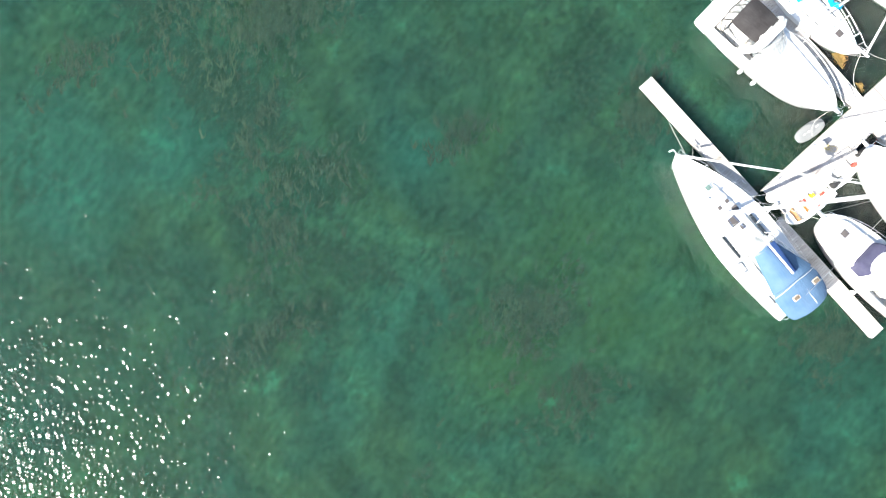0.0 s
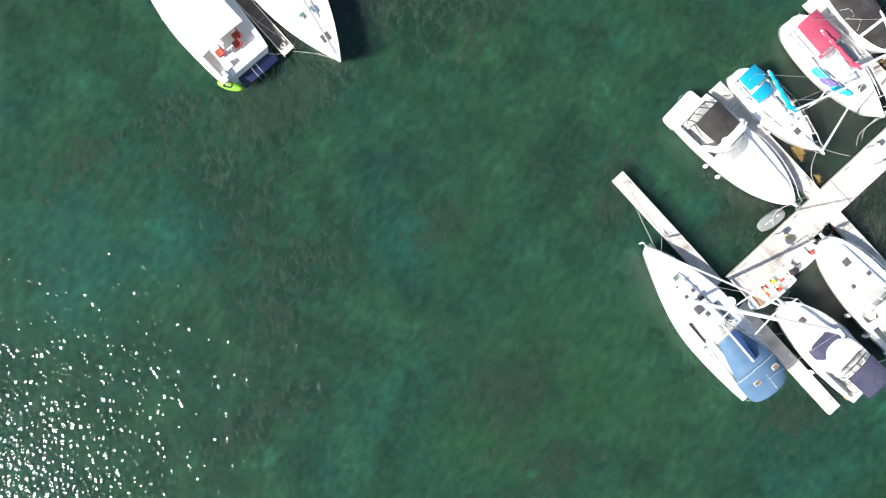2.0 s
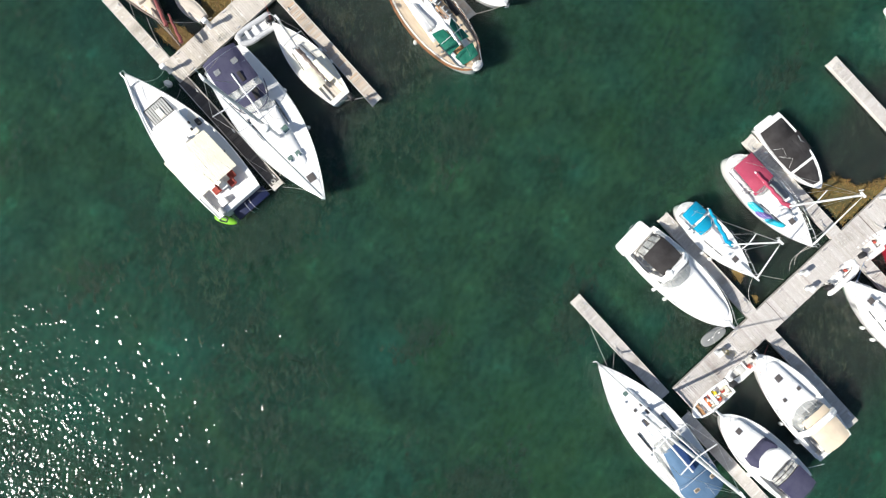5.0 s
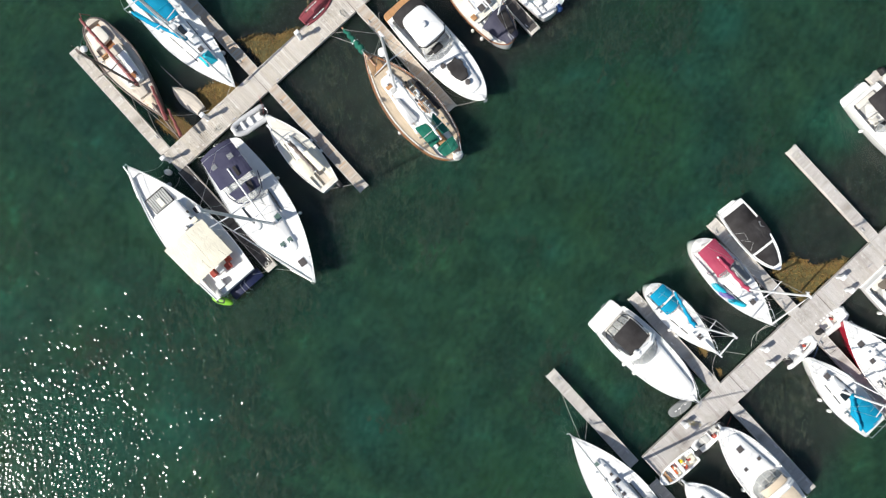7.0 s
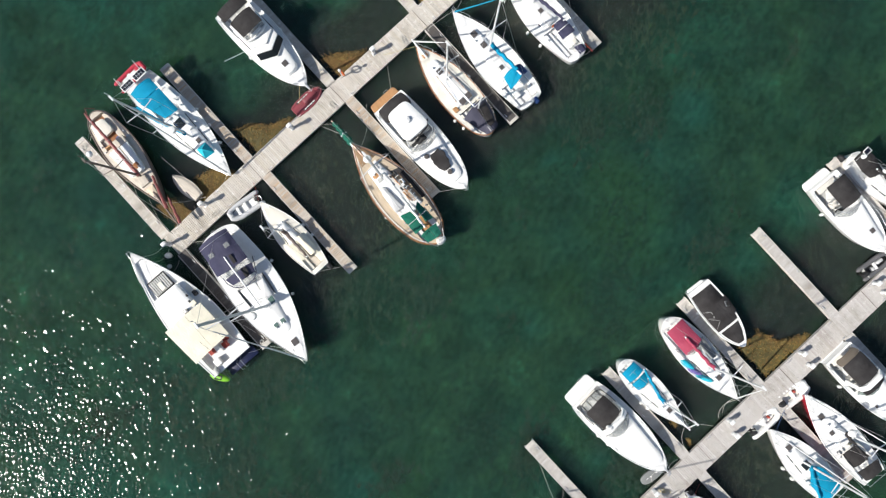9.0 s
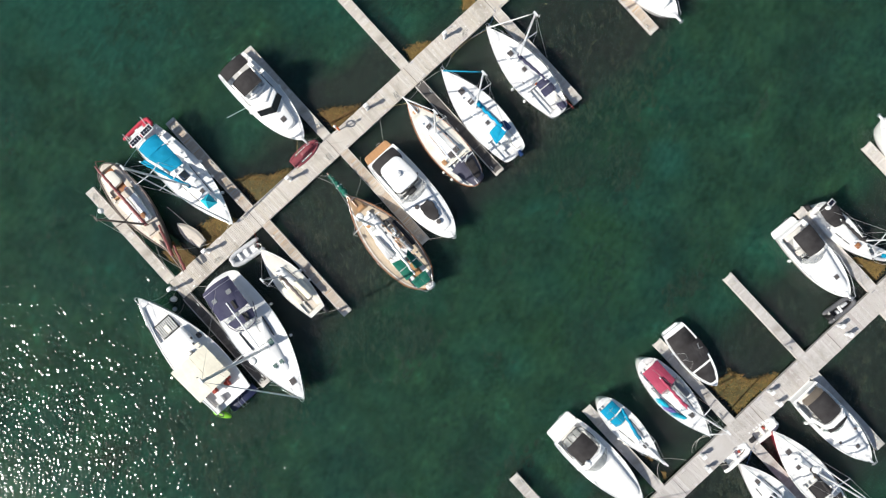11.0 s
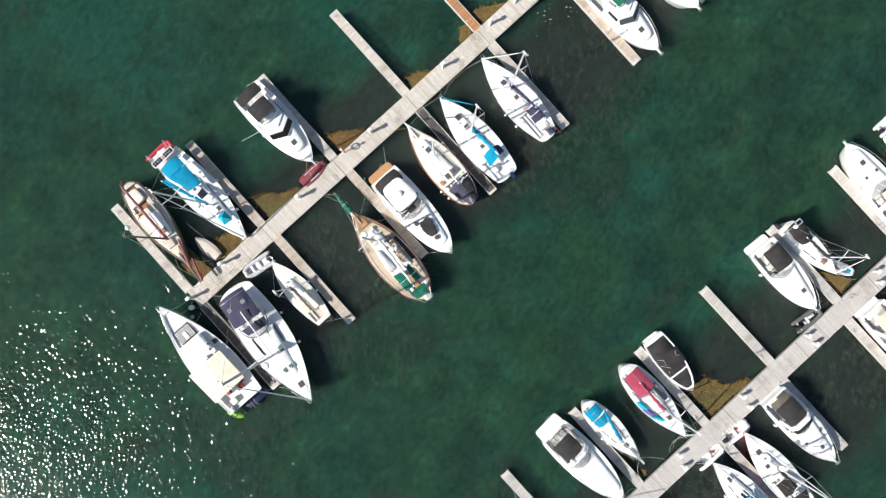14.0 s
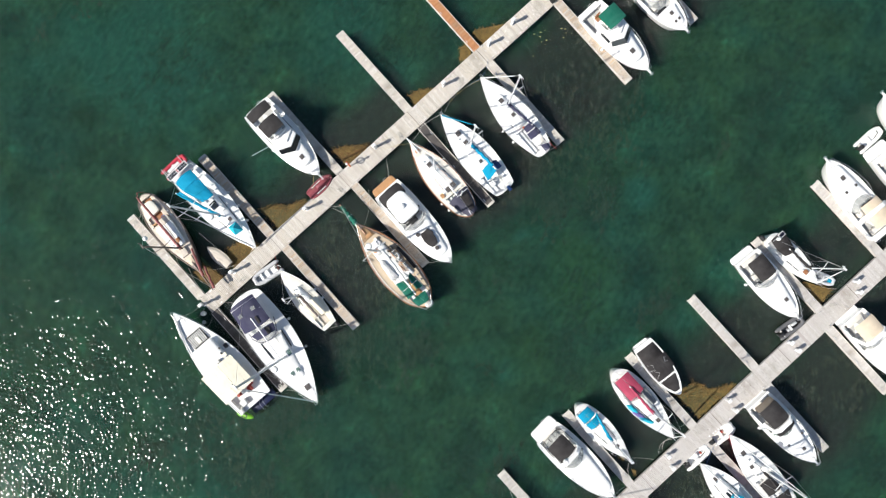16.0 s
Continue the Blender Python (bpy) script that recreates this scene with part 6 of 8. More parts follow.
    part("coiled_gear", slab(bmesh.new(), trapezoid(0.80 * L, 0.90 * L, 0.35, 0.25, 0.1, 0.1), 1.05, 1.25, 0.05, 0.05, 0.03), C_TAN, ob)
    part("fore_locker", slab(bmesh.new(), rounded([(6.2, -0.66), (6.95, -0.50), (6.95, 0.25), (6.2, 0.32)], 0.08), 1.05, 1.30, 0.03, 0.03, 0.02), PINEDECK, ob)
    part("radar_reflector", ball(bmesh.new(), (0.54 * L + 0.45, 0, 6.9), 0.21, 0.21, 0.18), GEL, ob)


def build_a6():
    ob, f, zc = sailboat("white cruising sailboat with bright blue awnings and solar panels", (-18.75, 36.4), (-11.44, 29.40), 3.15, (-14.4, 32.15), 12.3, 0.88, 0.80, 0.76, trunk=(0.38, 0.80, 0.56, 0.36), well=(0.08, 0.36, 0.55), boom=4.2, swing=-1.5, boom_mat=C_BRIGHT,
                         jib=SPAR, radar=0.36, hatches=((0.652, 0.10, 0.36),), spreaders=(0.4, 0.7), wheel=0.15, fenders=((0.45, 1), (0.6, 1), (0.75, 1)))
    L = f.L
    b = part("bimini", cloth((1.36, -0.82, 2.75), (1.40, 0.98, 2.75), (2.32, -0.80, 2.8), (2.42, 0.98, 2.8), 0.16, seed=91, wrinkle=0.035, belly=0.06), C_BRIGHT, ob)
    make_bows(b, 1.45, 2.35, 0.88, 2.75, 1.2, 2, 0.16)
    part("sloping_awning", cloth((2.38, -0.80, 2.78), (2.48, 0.98, 2.78), (4.15, -0.32, 2.25), (4.32, 0.82, 2.2), 0.12, seed=92, wrinkle=0.05, belly=0.05), C_BRIGHT, b)
    part("awning_seam", tube(bmesh.new(), [(3.25, -0.55, 2.50), (3.40, 0.1, 2.62), (3.42, 0.75, 2.48)], 0.014, 4), C_TURQ, b)
    part("side_awning", cloth((1.9, -1.55, 1.75), (1.9, -1.2, 1.9), (3.9, -1.0, 1.7), (3.9, -0.7, 1.8), 0.05, seed=93, wrinkle=0.05), C_BRIGHT, ob)
    # dark block on the roof in place of the shaded companionway
    part("companionway_shade", box(bmesh.new(), 4.35, 5.05, -0.35, 0.35, zc - 0.05, zc + 0.05, 0.02), GLASS, ob)
    part("deck_chest", box(bmesh.new(), 5.2, 5.65, 0.25, 0.65, zc, zc + 0.25, 0.04), GEL, ob)
    part("blue_wind_scoop", slab(bmesh.new(), rounded([(7.2, -0.36), (8.15, -0.36), (8.3, 0.50), (7.28, 0.50)], 0.06), 1.7, 2.25, 0.45, 0.02, 0.1), C_TURQ, ob, "light blue tented wind scoop")
    for y in (0.64, -0.52):
        s = part("solar_panel", box(bmesh.new(), 0.42, 0.98, y - 0.52, y + 0.52, 2.55, 2.59, 0.01), GEL, ob)
        for k in range(4):
            for q in range(2):
                part("solar_cell", box(bmesh.new(), 0.49 + 0.215 * q, 0.685 + 0.215 * q, y - 0.46 + 0.232 * k, y - 0.25 + 0.232 * k, 2.56, 2.60, 0.0), SOLAR, s)
    for y in (0.95, -0.95):
        part("davit", tube(bmesh.new(), [(0.3, y, 1.1), (0.25, y, 2.5), (-0.5, y, 2.3)], 0.028, 6), STEEL, ob)


# ---- dock B ----
def build_b1():
    ob, f, zc = sailboat("large white sloop with slate blue cockpit enclosure", (20.19, -2.18), (13.06, 5.68), 3.6, (15.84, 2.51), 14.2, 1.45, 1.2, 0.80, trunk=(0.37, 0.80, 0.54, 0.34), trunk_h=0.36, well=(0.08, 0.36, 0.58), boom=4.2, jib=SPAR,
                         windows=False, hatches=((0.763, -0.04, 0.30, GREENGLASS), (0.651, -0.22, 0.2), (0.646, 0.08, 0.2), (0.595, -0.27, 0.34), (0.55, 0.02, 0.5), (0.50, -0.10, 0.26)), spreaders=(0.38, 0.68), radar=0.40, boom_z=1.5, lean=-0.4, mast_r=0.11, wheel=0.15)
    L = f.L
    b = part("cockpit_enclosure", sheet(bmesh.new(), 0.42, 2.22, 1.30, 1.42, 2.55, 2.8, 0.42, seed=101, nx=18, ny=16, round_ends=0.16, wrinkle=0.03), C_BLUE, ob)
    b.location.x = -0.55
    part("dodger", cloth((2.2, -1.38, 2.72), (2.2, 1.22, 2.72), (4.45, -0.72, 2.42), (4.40, 0.55, 2.42), 0.42, seed=102, wrinkle=0.04, belly=0.04), C_BLUE, b)
    part("clear_front", cloth((4.42, -0.80, 2.42), (4.38, 0.70, 2.42), (4.95, -0.78, 1.75), (4.88, 0.72, 1.75), 0.3, seed=104, belly=0.06), CLEAR, b)
    for sg in (1, -1):
        part("side_curtain", cloth((2.3, sg * 1.30, 2.35), (2.3, sg * 1.46, 1.95), (4.5, sg * 0.78, 2.15), (4.7, sg * 1.0, 1.75), 0.0, seed=105 + sg), CLEAR, b)
        part("curtain_edge", tube(bmesh.new(), [(4.9, sg * 0.8, 1.8), (4.7, sg * 1.02, 1.78), (3.4, sg * 1.28, 1.9), (2.3, sg * 1.48, 2.0)], 0.025, 5), C_WHITE, b)
    # dark sheet over the dodger; its colour stands for the opening's shade
    part("opening_shade", cloth((2.62, -0.42, 2.75), (2.62, -0.06, 2.80), (4.45, -0.62, 2.47), (4.5, -0.12, 2.50), 0.02, seed=103), C_ROYAL, b, "dark sheet standing for the shaded opening in the dodger")
    for x, y in ((1.5, 0.5), (1.55, -0.85)):
        w = part("window_border", box(bmesh.new(), x - 0.12, x + 0.12, y - 0.19, y + 0.19, 2.58, 2.705, 0.01), C_TAN, b)
        part("vinyl_window", box(bmesh.new(), x - 0.095, x + 0.095, y - 0.16, y + 0.16, 2.6, 2.715, 0.01), SMOKED, w)
    part("seam", tube(bmesh.new(), [(2.22 - 0.10 * abs(y), y, 2.815 - 0.42 * abs(y / 1.42) ** 2.4) for y in (-1.3, -1.0, -0.5, 0, 0.5, 1.0, 1.3)], 0.010, 5), C_WHITE, b)
    part("seam", tube(bmesh.new(), [(x, -0.18, 2.55 + 0.25 * (x - 0.42) / 1.8 + 0.015) for x in (0.55, 1.0, 1.5)], 0.009, 5), C_WHITE, b)
    for sg in (1, -1):
        part("side_window", box(bmesh.new(), 0.38 * L, 0.52 * L, sg * 0.97 - 0.06, sg * 0.97 + 0.06, zc - 0.2, zc - 0.03, 0.03), GLASS, ob)
    part("anchor", tube(bmesh.new(), [(L - 0.3, 0, 1.55), (L + 0.25, 0, 1.5), (L + 0.3, 0.18, 1.35)], 0.03, 6), STEEL, ob)


def build_bn():
    ob, f, zc = cruiser("white motor cruiser with navy window cover and navy aft canopy", (26.67, -2.23), (21.1, 2.66), 2.9, 1.55, 1.2, 0.88, well=(0.03, 0.34, 0.8), platform=0.3, platform_mat=TEAK, trunk=(0.34, 0.92, 0.80, 0.44), trunk_h=0.3, screen=0, hatches=((0.80, 0.0, 0.36),), seats=True, bow_rail=0.35, roller=0.6)
    part("cabin_top", slab(bmesh.new(), rounded([(2.3, -1.1), (3.35, -1.06), (3.85, -0.5), (3.85, 0.5), (3.35, 1.06), (2.3, 1.1)], [0.2, 0.4, 0.5, 0.5, 0.4, 0.2]), 1.2, 2.45, 0.06, 0.14, 0.08), GEL, ob)
    part("window_cover", slab(bmesh.new(), trapezoid(3.4, 4.3, 1.08, 0.92, 0.1, 0.4), 1.5, 2.3, 0.1, 0.12, 0.0, -0.25), C_NAVY, ob, "navy canvas over the front windows")
    b = part("aft_canopy", sheet(bmesh.new(), 0.42, 2.0, 0.92, 0.96, 2.72, 2.82, 0.12, seed=111), C_NAVY, ob)
    make_bows(b, 0.3, 2.55, 0.92, 2.75, 1.2, 6, 0.14, C_NAVY)
    part("clear_roof", sheet(bmesh.new(), 2.0, 2.62, 0.96, 0.9, 2.80, 2.6, 0.2, seed=112, round_ends=0.1), CLEAR, b)
    for x, z in ((2.06, 2.84), (2.34, 2.76), (2.6, 2.66)):
        part("canopy_hoop", tube(bmesh.new(), [(x - 0.12 * abs(s) ** 3, 0.95 * s, z - 0.32 * abs(s) ** 2.6) for s in (-1, -0.8, -0.5, -0.2, 0.2, 0.5, 0.8, 1)], 0.026, 5), C_BLACK, b)
    for y in (-0.5, 0.0, 0.5):
        part("canopy_seam", tube(bmesh.new(), [(2.05, y, 2.82 - 0.1 * y * y), (2.6, y, 2.65 - 0.1 * y * y)], 0.018, 5), C_BLACK, b)
    part("boat_hook", tube(bmesh.new(), [(0.9, -1.2, 1.7), (0.35, -2.2, 1.9)], 0.016, 5), SPAR, ob)
    make_fender(ob, 2.6, f.half(2.6) + 0.12, 0.5)


def express(label, stern, bow, beam, mat, canopy, arch, hatches, screen=0.60, seat=None, fenders=(), fb=1.45, bow_rail=0.4, roller=0.4, well=(0.06, 0.54, 0.8), trunk=(0.56, 0.92, 0.72, 0.36), platform=0.6, h=1.35, sm=None, rake=0.7):
    a, b, w = canopy
    return cruiser(label, stern, bow, beam, fb, 1.1, 0.88, well=well, platform=platform, trunk=trunk, screen=screen, canopy=(a, b, w, h, mat), arch=arch, hatches=hatches, seat_mat=seat, fenders=fenders, bow_rail=bow_rail, roller=roller, screen_mat=sm, screen_rake=rake, screen_h=0.65)


def build_motor_boats():
    express("white cruiser with tan bimini and white radar arch", (29.1, 0.45), (23.45, 6.6), 3.05, C_TAN, (0.10, 0.42, 0.66), (0.315, 1.45, 0.80), ((0.76, 0.0, 0.42), (0.59, 0.39, 0.24), (0.59, -0.39, 0.24)), 0.50, fenders=((0.2, 1), (0.4, 1)), platform=0.35, sm=CLEAR, well=(0.03, 0.39, 0.8), trunk=(0.41, 0.92, 0.74, 0.38), rake=0.9)
    ob, f, zc = express("white cruiser with black bimini and wide white foredeck", (14.98, 14.34), (21.66, 8.51), 3.1, C_BLACK, (0.07, 0.285, 0.62), (0.30, 1.45, 0.74), (), 0.525, fenders=((0.37, -1), (0.49, -1)), well=(0.02, 0.36, 0.74), trunk=(0.37, 0.94, 0.80, 0.4), sm=CLEAR, platform=0.85, rake=1.2)
    L = f.L
    cur = part("clear_aft_curtain", sheet(bmesh.new(), 0.02 * L, 0.07 * L, 0.85, 0.92, 1.7, 2.4, 0.25, seed=7, round_ends=0.2), CLEAR, ob)
    for y in (-0.8, -0.28, 0.28, 0.8):
        part("curtain_frame", tube(bmesh.new(), [(0.02 * L, y * 0.9, 1.72 - 0.2 * abs(y)), (0.07 * L, y, 2.43 - 0.2 * abs(y))], 0.028, 5), C_BLACK, cur)
    part("curtain_edge", tube(bmesh.new(), [(0.06 * L, -1.08, 1.35), (0.025 * L, -0.8, 1.6), (0.012 * L, 0, 1.72), (0.025 * L, 0.8, 1.6), (0.06 * L, 1.08, 1.35)], 0.028, 5), C_BLACK, cur)
    for sg in (1, -1):
        part("side_curtain", tube(bmesh.new(), [(0.06 * L, sg * 1.08, 1.35), (0.16 * L, sg * 1.2, 1.3), (0.28 * L, sg * 1.18, 1.4), (0.29 * L, sg * 0.95, 2.3)], 0.028, 5), C_BLACK, cur)
    part("antenna", tube(bmesh.new(), [(0.29 * L, -0.95, 2.4), (0.27 * L, -0.35, 3.4)], 0.02, 5), SPAR, ob)
    part("arch_dome", slab(bmesh.new(), [(2.42 + 0.24 * math.cos(a), -0.55 + 0.24 * math.sin(a)) for a in (2 * math.pi * k / 16 for k in range(16))], 2.5, 2.78, 0.02, 0.1, 0.03), GEL, ob)
    for x, z, w in ((2.85, 2.35, 1.0), (3.3, 2.05, 1.05)):
        part("clear_hoop", tube(bmesh.new(), [(x - 0.55 * abs(s) ** 2, w * s, z - 0.35 * abs(s) ** 2.4) for s in (-1, -0.75, -0.4, 0, 0.4, 0.75, 1)], 0.022, 5), C_BLACK, cur)
    part("clear_front", cloth((2.5, -0.85, 2.45), (2.5, 0.85, 2.45), (3.45, -0.85, 1.95), (3.45, 0.85, 1.95), 0.25, seed=17, belly=0.25), CLEAR, cur)
    express("white cruiser with black canopy moored bow to the walkway", (32.69, 30.79), (37.60, 25.19), 2.85, C_BLACK, (0.03, 0.32, 0.61), None, ((0.73, 0.12, 0.34),), 0.50, fenders=((0.3, -1),), platform=0.55, sm=CLEAR, roller=0.3, well=(0.03, 0.38, 0.8), trunk=(0.40, 0.92, 0.76, 0.36))
    express("white cruiser with tan bimini moored stern to the walkway", (45.7, 32.7), (39.86, 39.36), 2.95, C_TAN, (0.12, 0.41, 0.66), (0.28, 1.42, 0.80), ((0.75, 0.0, 0.4), (0.60, 0.37, 0.22), (0.60, -0.37, 0.22)), 0.51, fenders=((0.4, -1),), sm=CLEAR, well=(0.03, 0.39, 0.8), trunk=(0.41, 0.92, 0.74, 0.38), rake=0.9)
    ob, f, zc = express("white cruiser with tan canopy and swim step", (44.6, 41.0), (49.9, 34.9), 2.95, C_TAN, (0.16, 0.5, 0.76), None, ((0.8, 0.0, 0.4),), 0.64, platform=0.9)
    express("white cruiser with tan bimini on the far side of the walkway", (42.34, 25.75), (47.7, 19.9), 2.95, C_TAN, (0.03, 0.28, 0.70), (0.27, 1.35, 0.80), ((0.8, 0.0, 0.4),), 0.46, platform=0.6, sm=CLEAR, well=(0.02, 0.40, 0.8), trunk=(0.42, 0.92, 0.76, 0.36))
    ob, f, zc = express("white cruiser with black bimini and green-tinted windscreen", (34.03, 17.87), (39.61, 12.35), 2.85, C_BLACK, (0.04, 0.305, 0.66), (0.33, 1.3, 0.72), ((0.78, 0.0, 0.3), (0.63, 0.58, 0.2), (0.63, -0.56, 0.2)), 0.56, fenders=((0.3, -1),), platform=0.6, well=(0.02, 0.40, 0.8), trunk=(0.42, 0.92, 0.80, 0.36), rake=0.8)
    part("clear_aft_curtain", sheet(bmesh.new(), -0.01 * f.L, 0.045 * f.L, 0.85, 0.95, 2.0, 2.42, 0.2, seed=8, round_ends=0.2), SMOKED, ob)
    part("windscreen_cover", sheet(bmesh.new(), 0.36 * f.L, 0.455 * f.L, 0.98, 0.92, 2.3, 2.0, 0.2, seed=18), C_BLACK, ob)
    express("white cruiser seen only by its bow", (49.5, 40.4), (44.8, 45.5), 2.9, C_TAN, (0.16, 0.5, 0.76), None, ((0.8, 0.0, 0.4),), 0.64)
    ob, f, zc = express("white motor boat with dark hull fenders beyond the last pier", (22.42, 55.00), (26.74, 50.76), 2.6, C_WHITE, (0.1, 0.3, 0.7), None, ((0.66, 0.0, 0.35), (0.80, 0.12, 0.22), (0.80, -0.2, 0.22)), 0.5, platform=0.3, sm=CLEAR)


def build_runabout():
    ob, L = start_boat("runabout", "white runabout under fitted black covers", (23.95, 22.08), (27.52, 17.78), "motor boat", "moored boats")
    f = Form(L, 2.22, 1.0, 0.85, 0.86, 0.34, 2.6, 0.75, 0.6, 0.25)
    make_hull(f, GEL, ob)
    make_deck(f, [], DECK, ob)
    make_rail(f, GEL, ob, 0.05)
    def cover(name, s0, s1, inset, z, crown, seed):
        bm, rows = bmesh.new(), []
        for i in range(17):
            x = (s0 + (s1 - s0) * i / 16) * L
            w = max(0.05, f.half(x) - inset)
            edge = min(1, min(i, 16 - i) / 2 + 0.3)
            rows.append([bm.verts.new((x, w * s, f.sheer(x) + 0.02 + edge * (z * (1 - abs(s) ** 3) + crown * (1 - s * s)) + 0.03 * noise.noise(Vector((x * 3, s * 3, seed))))) for s in (k / 6 - 1 for k in range(13))])
        for a, b in zip(rows, rows[1:]):
            for k in range(12):
                bm.faces.new((a[k], a[k + 1], b[k + 1], b[k]))
        part(name, bm, C_BLACK, ob)
    cover("cockpit_cover", 0.06, 0.645, 0.10, 0.12, 0.12, 3)
    cover("bow_cover", 0.675, 0.93, 0.16, 0.04, 0.05, 5)
    part("rail_flap", cloth((1.70, 0.30, 1.16), (1.66, 1.22, 1.0), (3.3, 0.40, 1.16), (3.1, 1.20, 0.98), 0.05, seed=33, wrinkle=0.04), C_BLACK, ob)
    part("cover_strap", tube(bmesh.new(), [(1.7, -0.95, 1.0), (2.0, -0.45, 1.12), (2.5, -0.55, 1.14), (2.3, -0.95, 1.0), (2.9, -0.35, 1.15), (3.3, -0.85, 1.02)], 0.008, 4), GEL, ob)
    part("swim_step", slab(bmesh.new(), trapezoid(-0.18, 0.05, 0.7, 0.75, 0.15, 0.02), 0.3, 0.42, 0.01, 0.02, 0), GEL, ob)
    part("tow_frame", tube(bmesh.new(), [(0.45 * L, 1.0, 1.0), (0.40 * L, 0.6, 1.5), (0.34 * L, 0.75, 1.35), (0.38 * L, 1.02, 0.95)], 0.018, 5), STEEL, ob)
    make_fender(ob, 0.3 * L, -(f.half(0.3 * L) + 0.1), 0.4)


def build_b_sail():
    ob, f, zc = sailboat("small white sloop with bright blue bimini and dodger", (18.30, 16.27), (23.14, 11.75), 2.15, (20.95, 13.66), 8.1, 1.05, 0.9, 0.62, trunk=(0.36, 0.74, 0.62, 0.42), boom=2.6, boom_mat=C_BRIGHT, jib=SPAR, hatches=((0.76, 0.0, 0.36),), dodger=(0.235, 0.37, 0.60, C_BRIGHT, 0.6), double=0.11, swing=0.75, well=(0.06, 0.28, 0.55), trunk_h=0.3,
                         bimini=(0.05, 0.19, 0.62, 1.0, C_BRIGHT), boom_z=0.8, mast_r=0.06, fenders=((0.5, -1), (0.6, -1)), sprit=0.4, spar=SPAR)
    ob, f, zc = sailboat("white sloop with crimson bimini and sail cover", (21.5, 19.58), (26.99, 13.83), 2.7, (24.62, 16.31), 9.3, 1.2, 1.0, 0.60, trunk=(0.40, 0.76, 0.56, 0.36), boom=3.0, boom_mat=C_RED, jib=SPAR, hatches=((0.72, 0.0, 0.36),), bimini=(0.06, 0.32, 0.60, 1.12, C_RED), boom_z=0.75, double=0.13, well=(0.08, 0.33, 0.6),
                         dodger=(0.33, 0.39, 0.55, C_RED, 0.6))
    L = f.L
    part("side_cover", sheet(bmesh.new(), 2.6, 4.3, 0.34, 0.26, 1.62, 1.55, 0.1, seed=44, yc=0.78), GREYBOARD, ob)
    part("bimini_window", sheet(bmesh.new(), 0.33 * L, 0.35 * L, 0.7, 0.65, 2.0, 1.9, 0.1, seed=45), CLEAR, ob)
    for k, (m, x, y, n) in enumerate(((C_WHITE, 2.3, -1.0, 0.9), (C_TURQ, 2.9, -1.04, 1.3), (C_VIOLET, 3.7, -0.98, 1.2), (C_TURQ, 4.5, -0.78, 1.3))):
        part("bundled_sail", slab(bmesh.new(), [(x + n / 2 + n / 2 * math.cos(a), y + 0.1 * k * math.cos(a) + 0.24 * math.sin(a)) for a in (2 * math.pi * i / 14 for i in range(14))], 1.0, 1.28 + 0.03 * (k % 2), 0.06, 0.1, 0.05), m, ob, "loosely bundled coloured sail")
    ob, f, zc = sailboat("small dark-decked sloop with black bimini and solar panel", (35.14, 32.34), (39.6, 28.2), 2.1, (38.1, 29.6), 7.0, 1.05, 0.9, 0.66, trunk=(0.38, 0.74, 0.6, 0.4), boom=2.4, boom_mat=C_BLACK, jib=SPAR, hatches=(), double=0.08, boom_z=0.8, mast_r=0.06, outboard=True)
    b = part("bimini", cloth((0.05, -0.55, 2.0), (0.10, 0.62, 2.0), (0.98, -0.78, 2.05), (1.0, 0.72, 2.05), 0.16, seed=151, wrinkle=0.04, belly=0.08), C_BLACK, ob)
    part("dodger", cloth((1.02, -0.78, 2.03), (1.04, 0.72, 2.03), (2.0, -0.52, 1.75), (2.2, 0.60, 1.75), 0.22, seed=152, wrinkle=0.05, belly=0.10), C_BLACK, b)
    make_bows(b, 0.2, 0.95, 0.68, 2.02, 1.0, 2, 0.16)
    part("white_dome", slab(bmesh.new(), [(0.30 + 0.17 * math.cos(a), -0.10 + 0.17 * math.sin(a)) for a in (2 * math.pi * k / 14 for k in range(14))], 2.1, 2.38, 0.02, 0.07, 0.02), GEL, ob)
    part("deck_gear", box(bmesh.new(), 4.3, 4.7, -0.25, 0.15, zc - 0.2, zc - 0.02, 0.05), VARNISH, ob)
    s = part("solar_panel", box(bmesh.new(), 0.0, 0.42, 0.08, 0.66, 2.16, 2.20, 0.01), GEL, ob)
    part("solar_cells", box(bmesh.new(), 0.05, 0.37, 0.13, 0.61, 2.17, 2.21), SOLAR, s)
    ob, f, zc = sailboat("white sloop with red hull and black stern canvas", (37.45, 8.29), (32.05, 14.3), 2.7, (34.21, 11.9), 10.5, 1.12, 0.95, 0.72, hull=REDHULL, flare=0.5, windows=False, rail=GEL, rail_r=0.05, trunk=(0.42, 0.72, 0.54, 0.34), boom=2.6, boom_mat=C_BLACK, jib=SPAR,
                         hatches=((0.747, 0.10, 0.42), (0.588, 0.28, 0.32)), wheel=0.12, radar=0.25, well=(0.05, 0.40, 0.6))
    d = part("dodger", cloth((2.0, -0.48, 1.9), (2.05, 0.95, 1.9), (3.24, -0.30, 1.8), (3.28, 0.92, 1.8), 0.14, seed=161, wrinkle=0.04, belly=0.05), C_BLACK, ob)
    part("dodger_frame", tube(bmesh.new(), [(1.95, -0.55, 1.86), (2.6, -0.62, 1.84), (3.3, -0.38, 1.78), (3.42, 0.3, 1.86), (3.36, 0.98, 1.76), (2.6, 1.08, 1.84), (2.0, 1.03, 1.86)], 0.045, 6), SEAT, d)
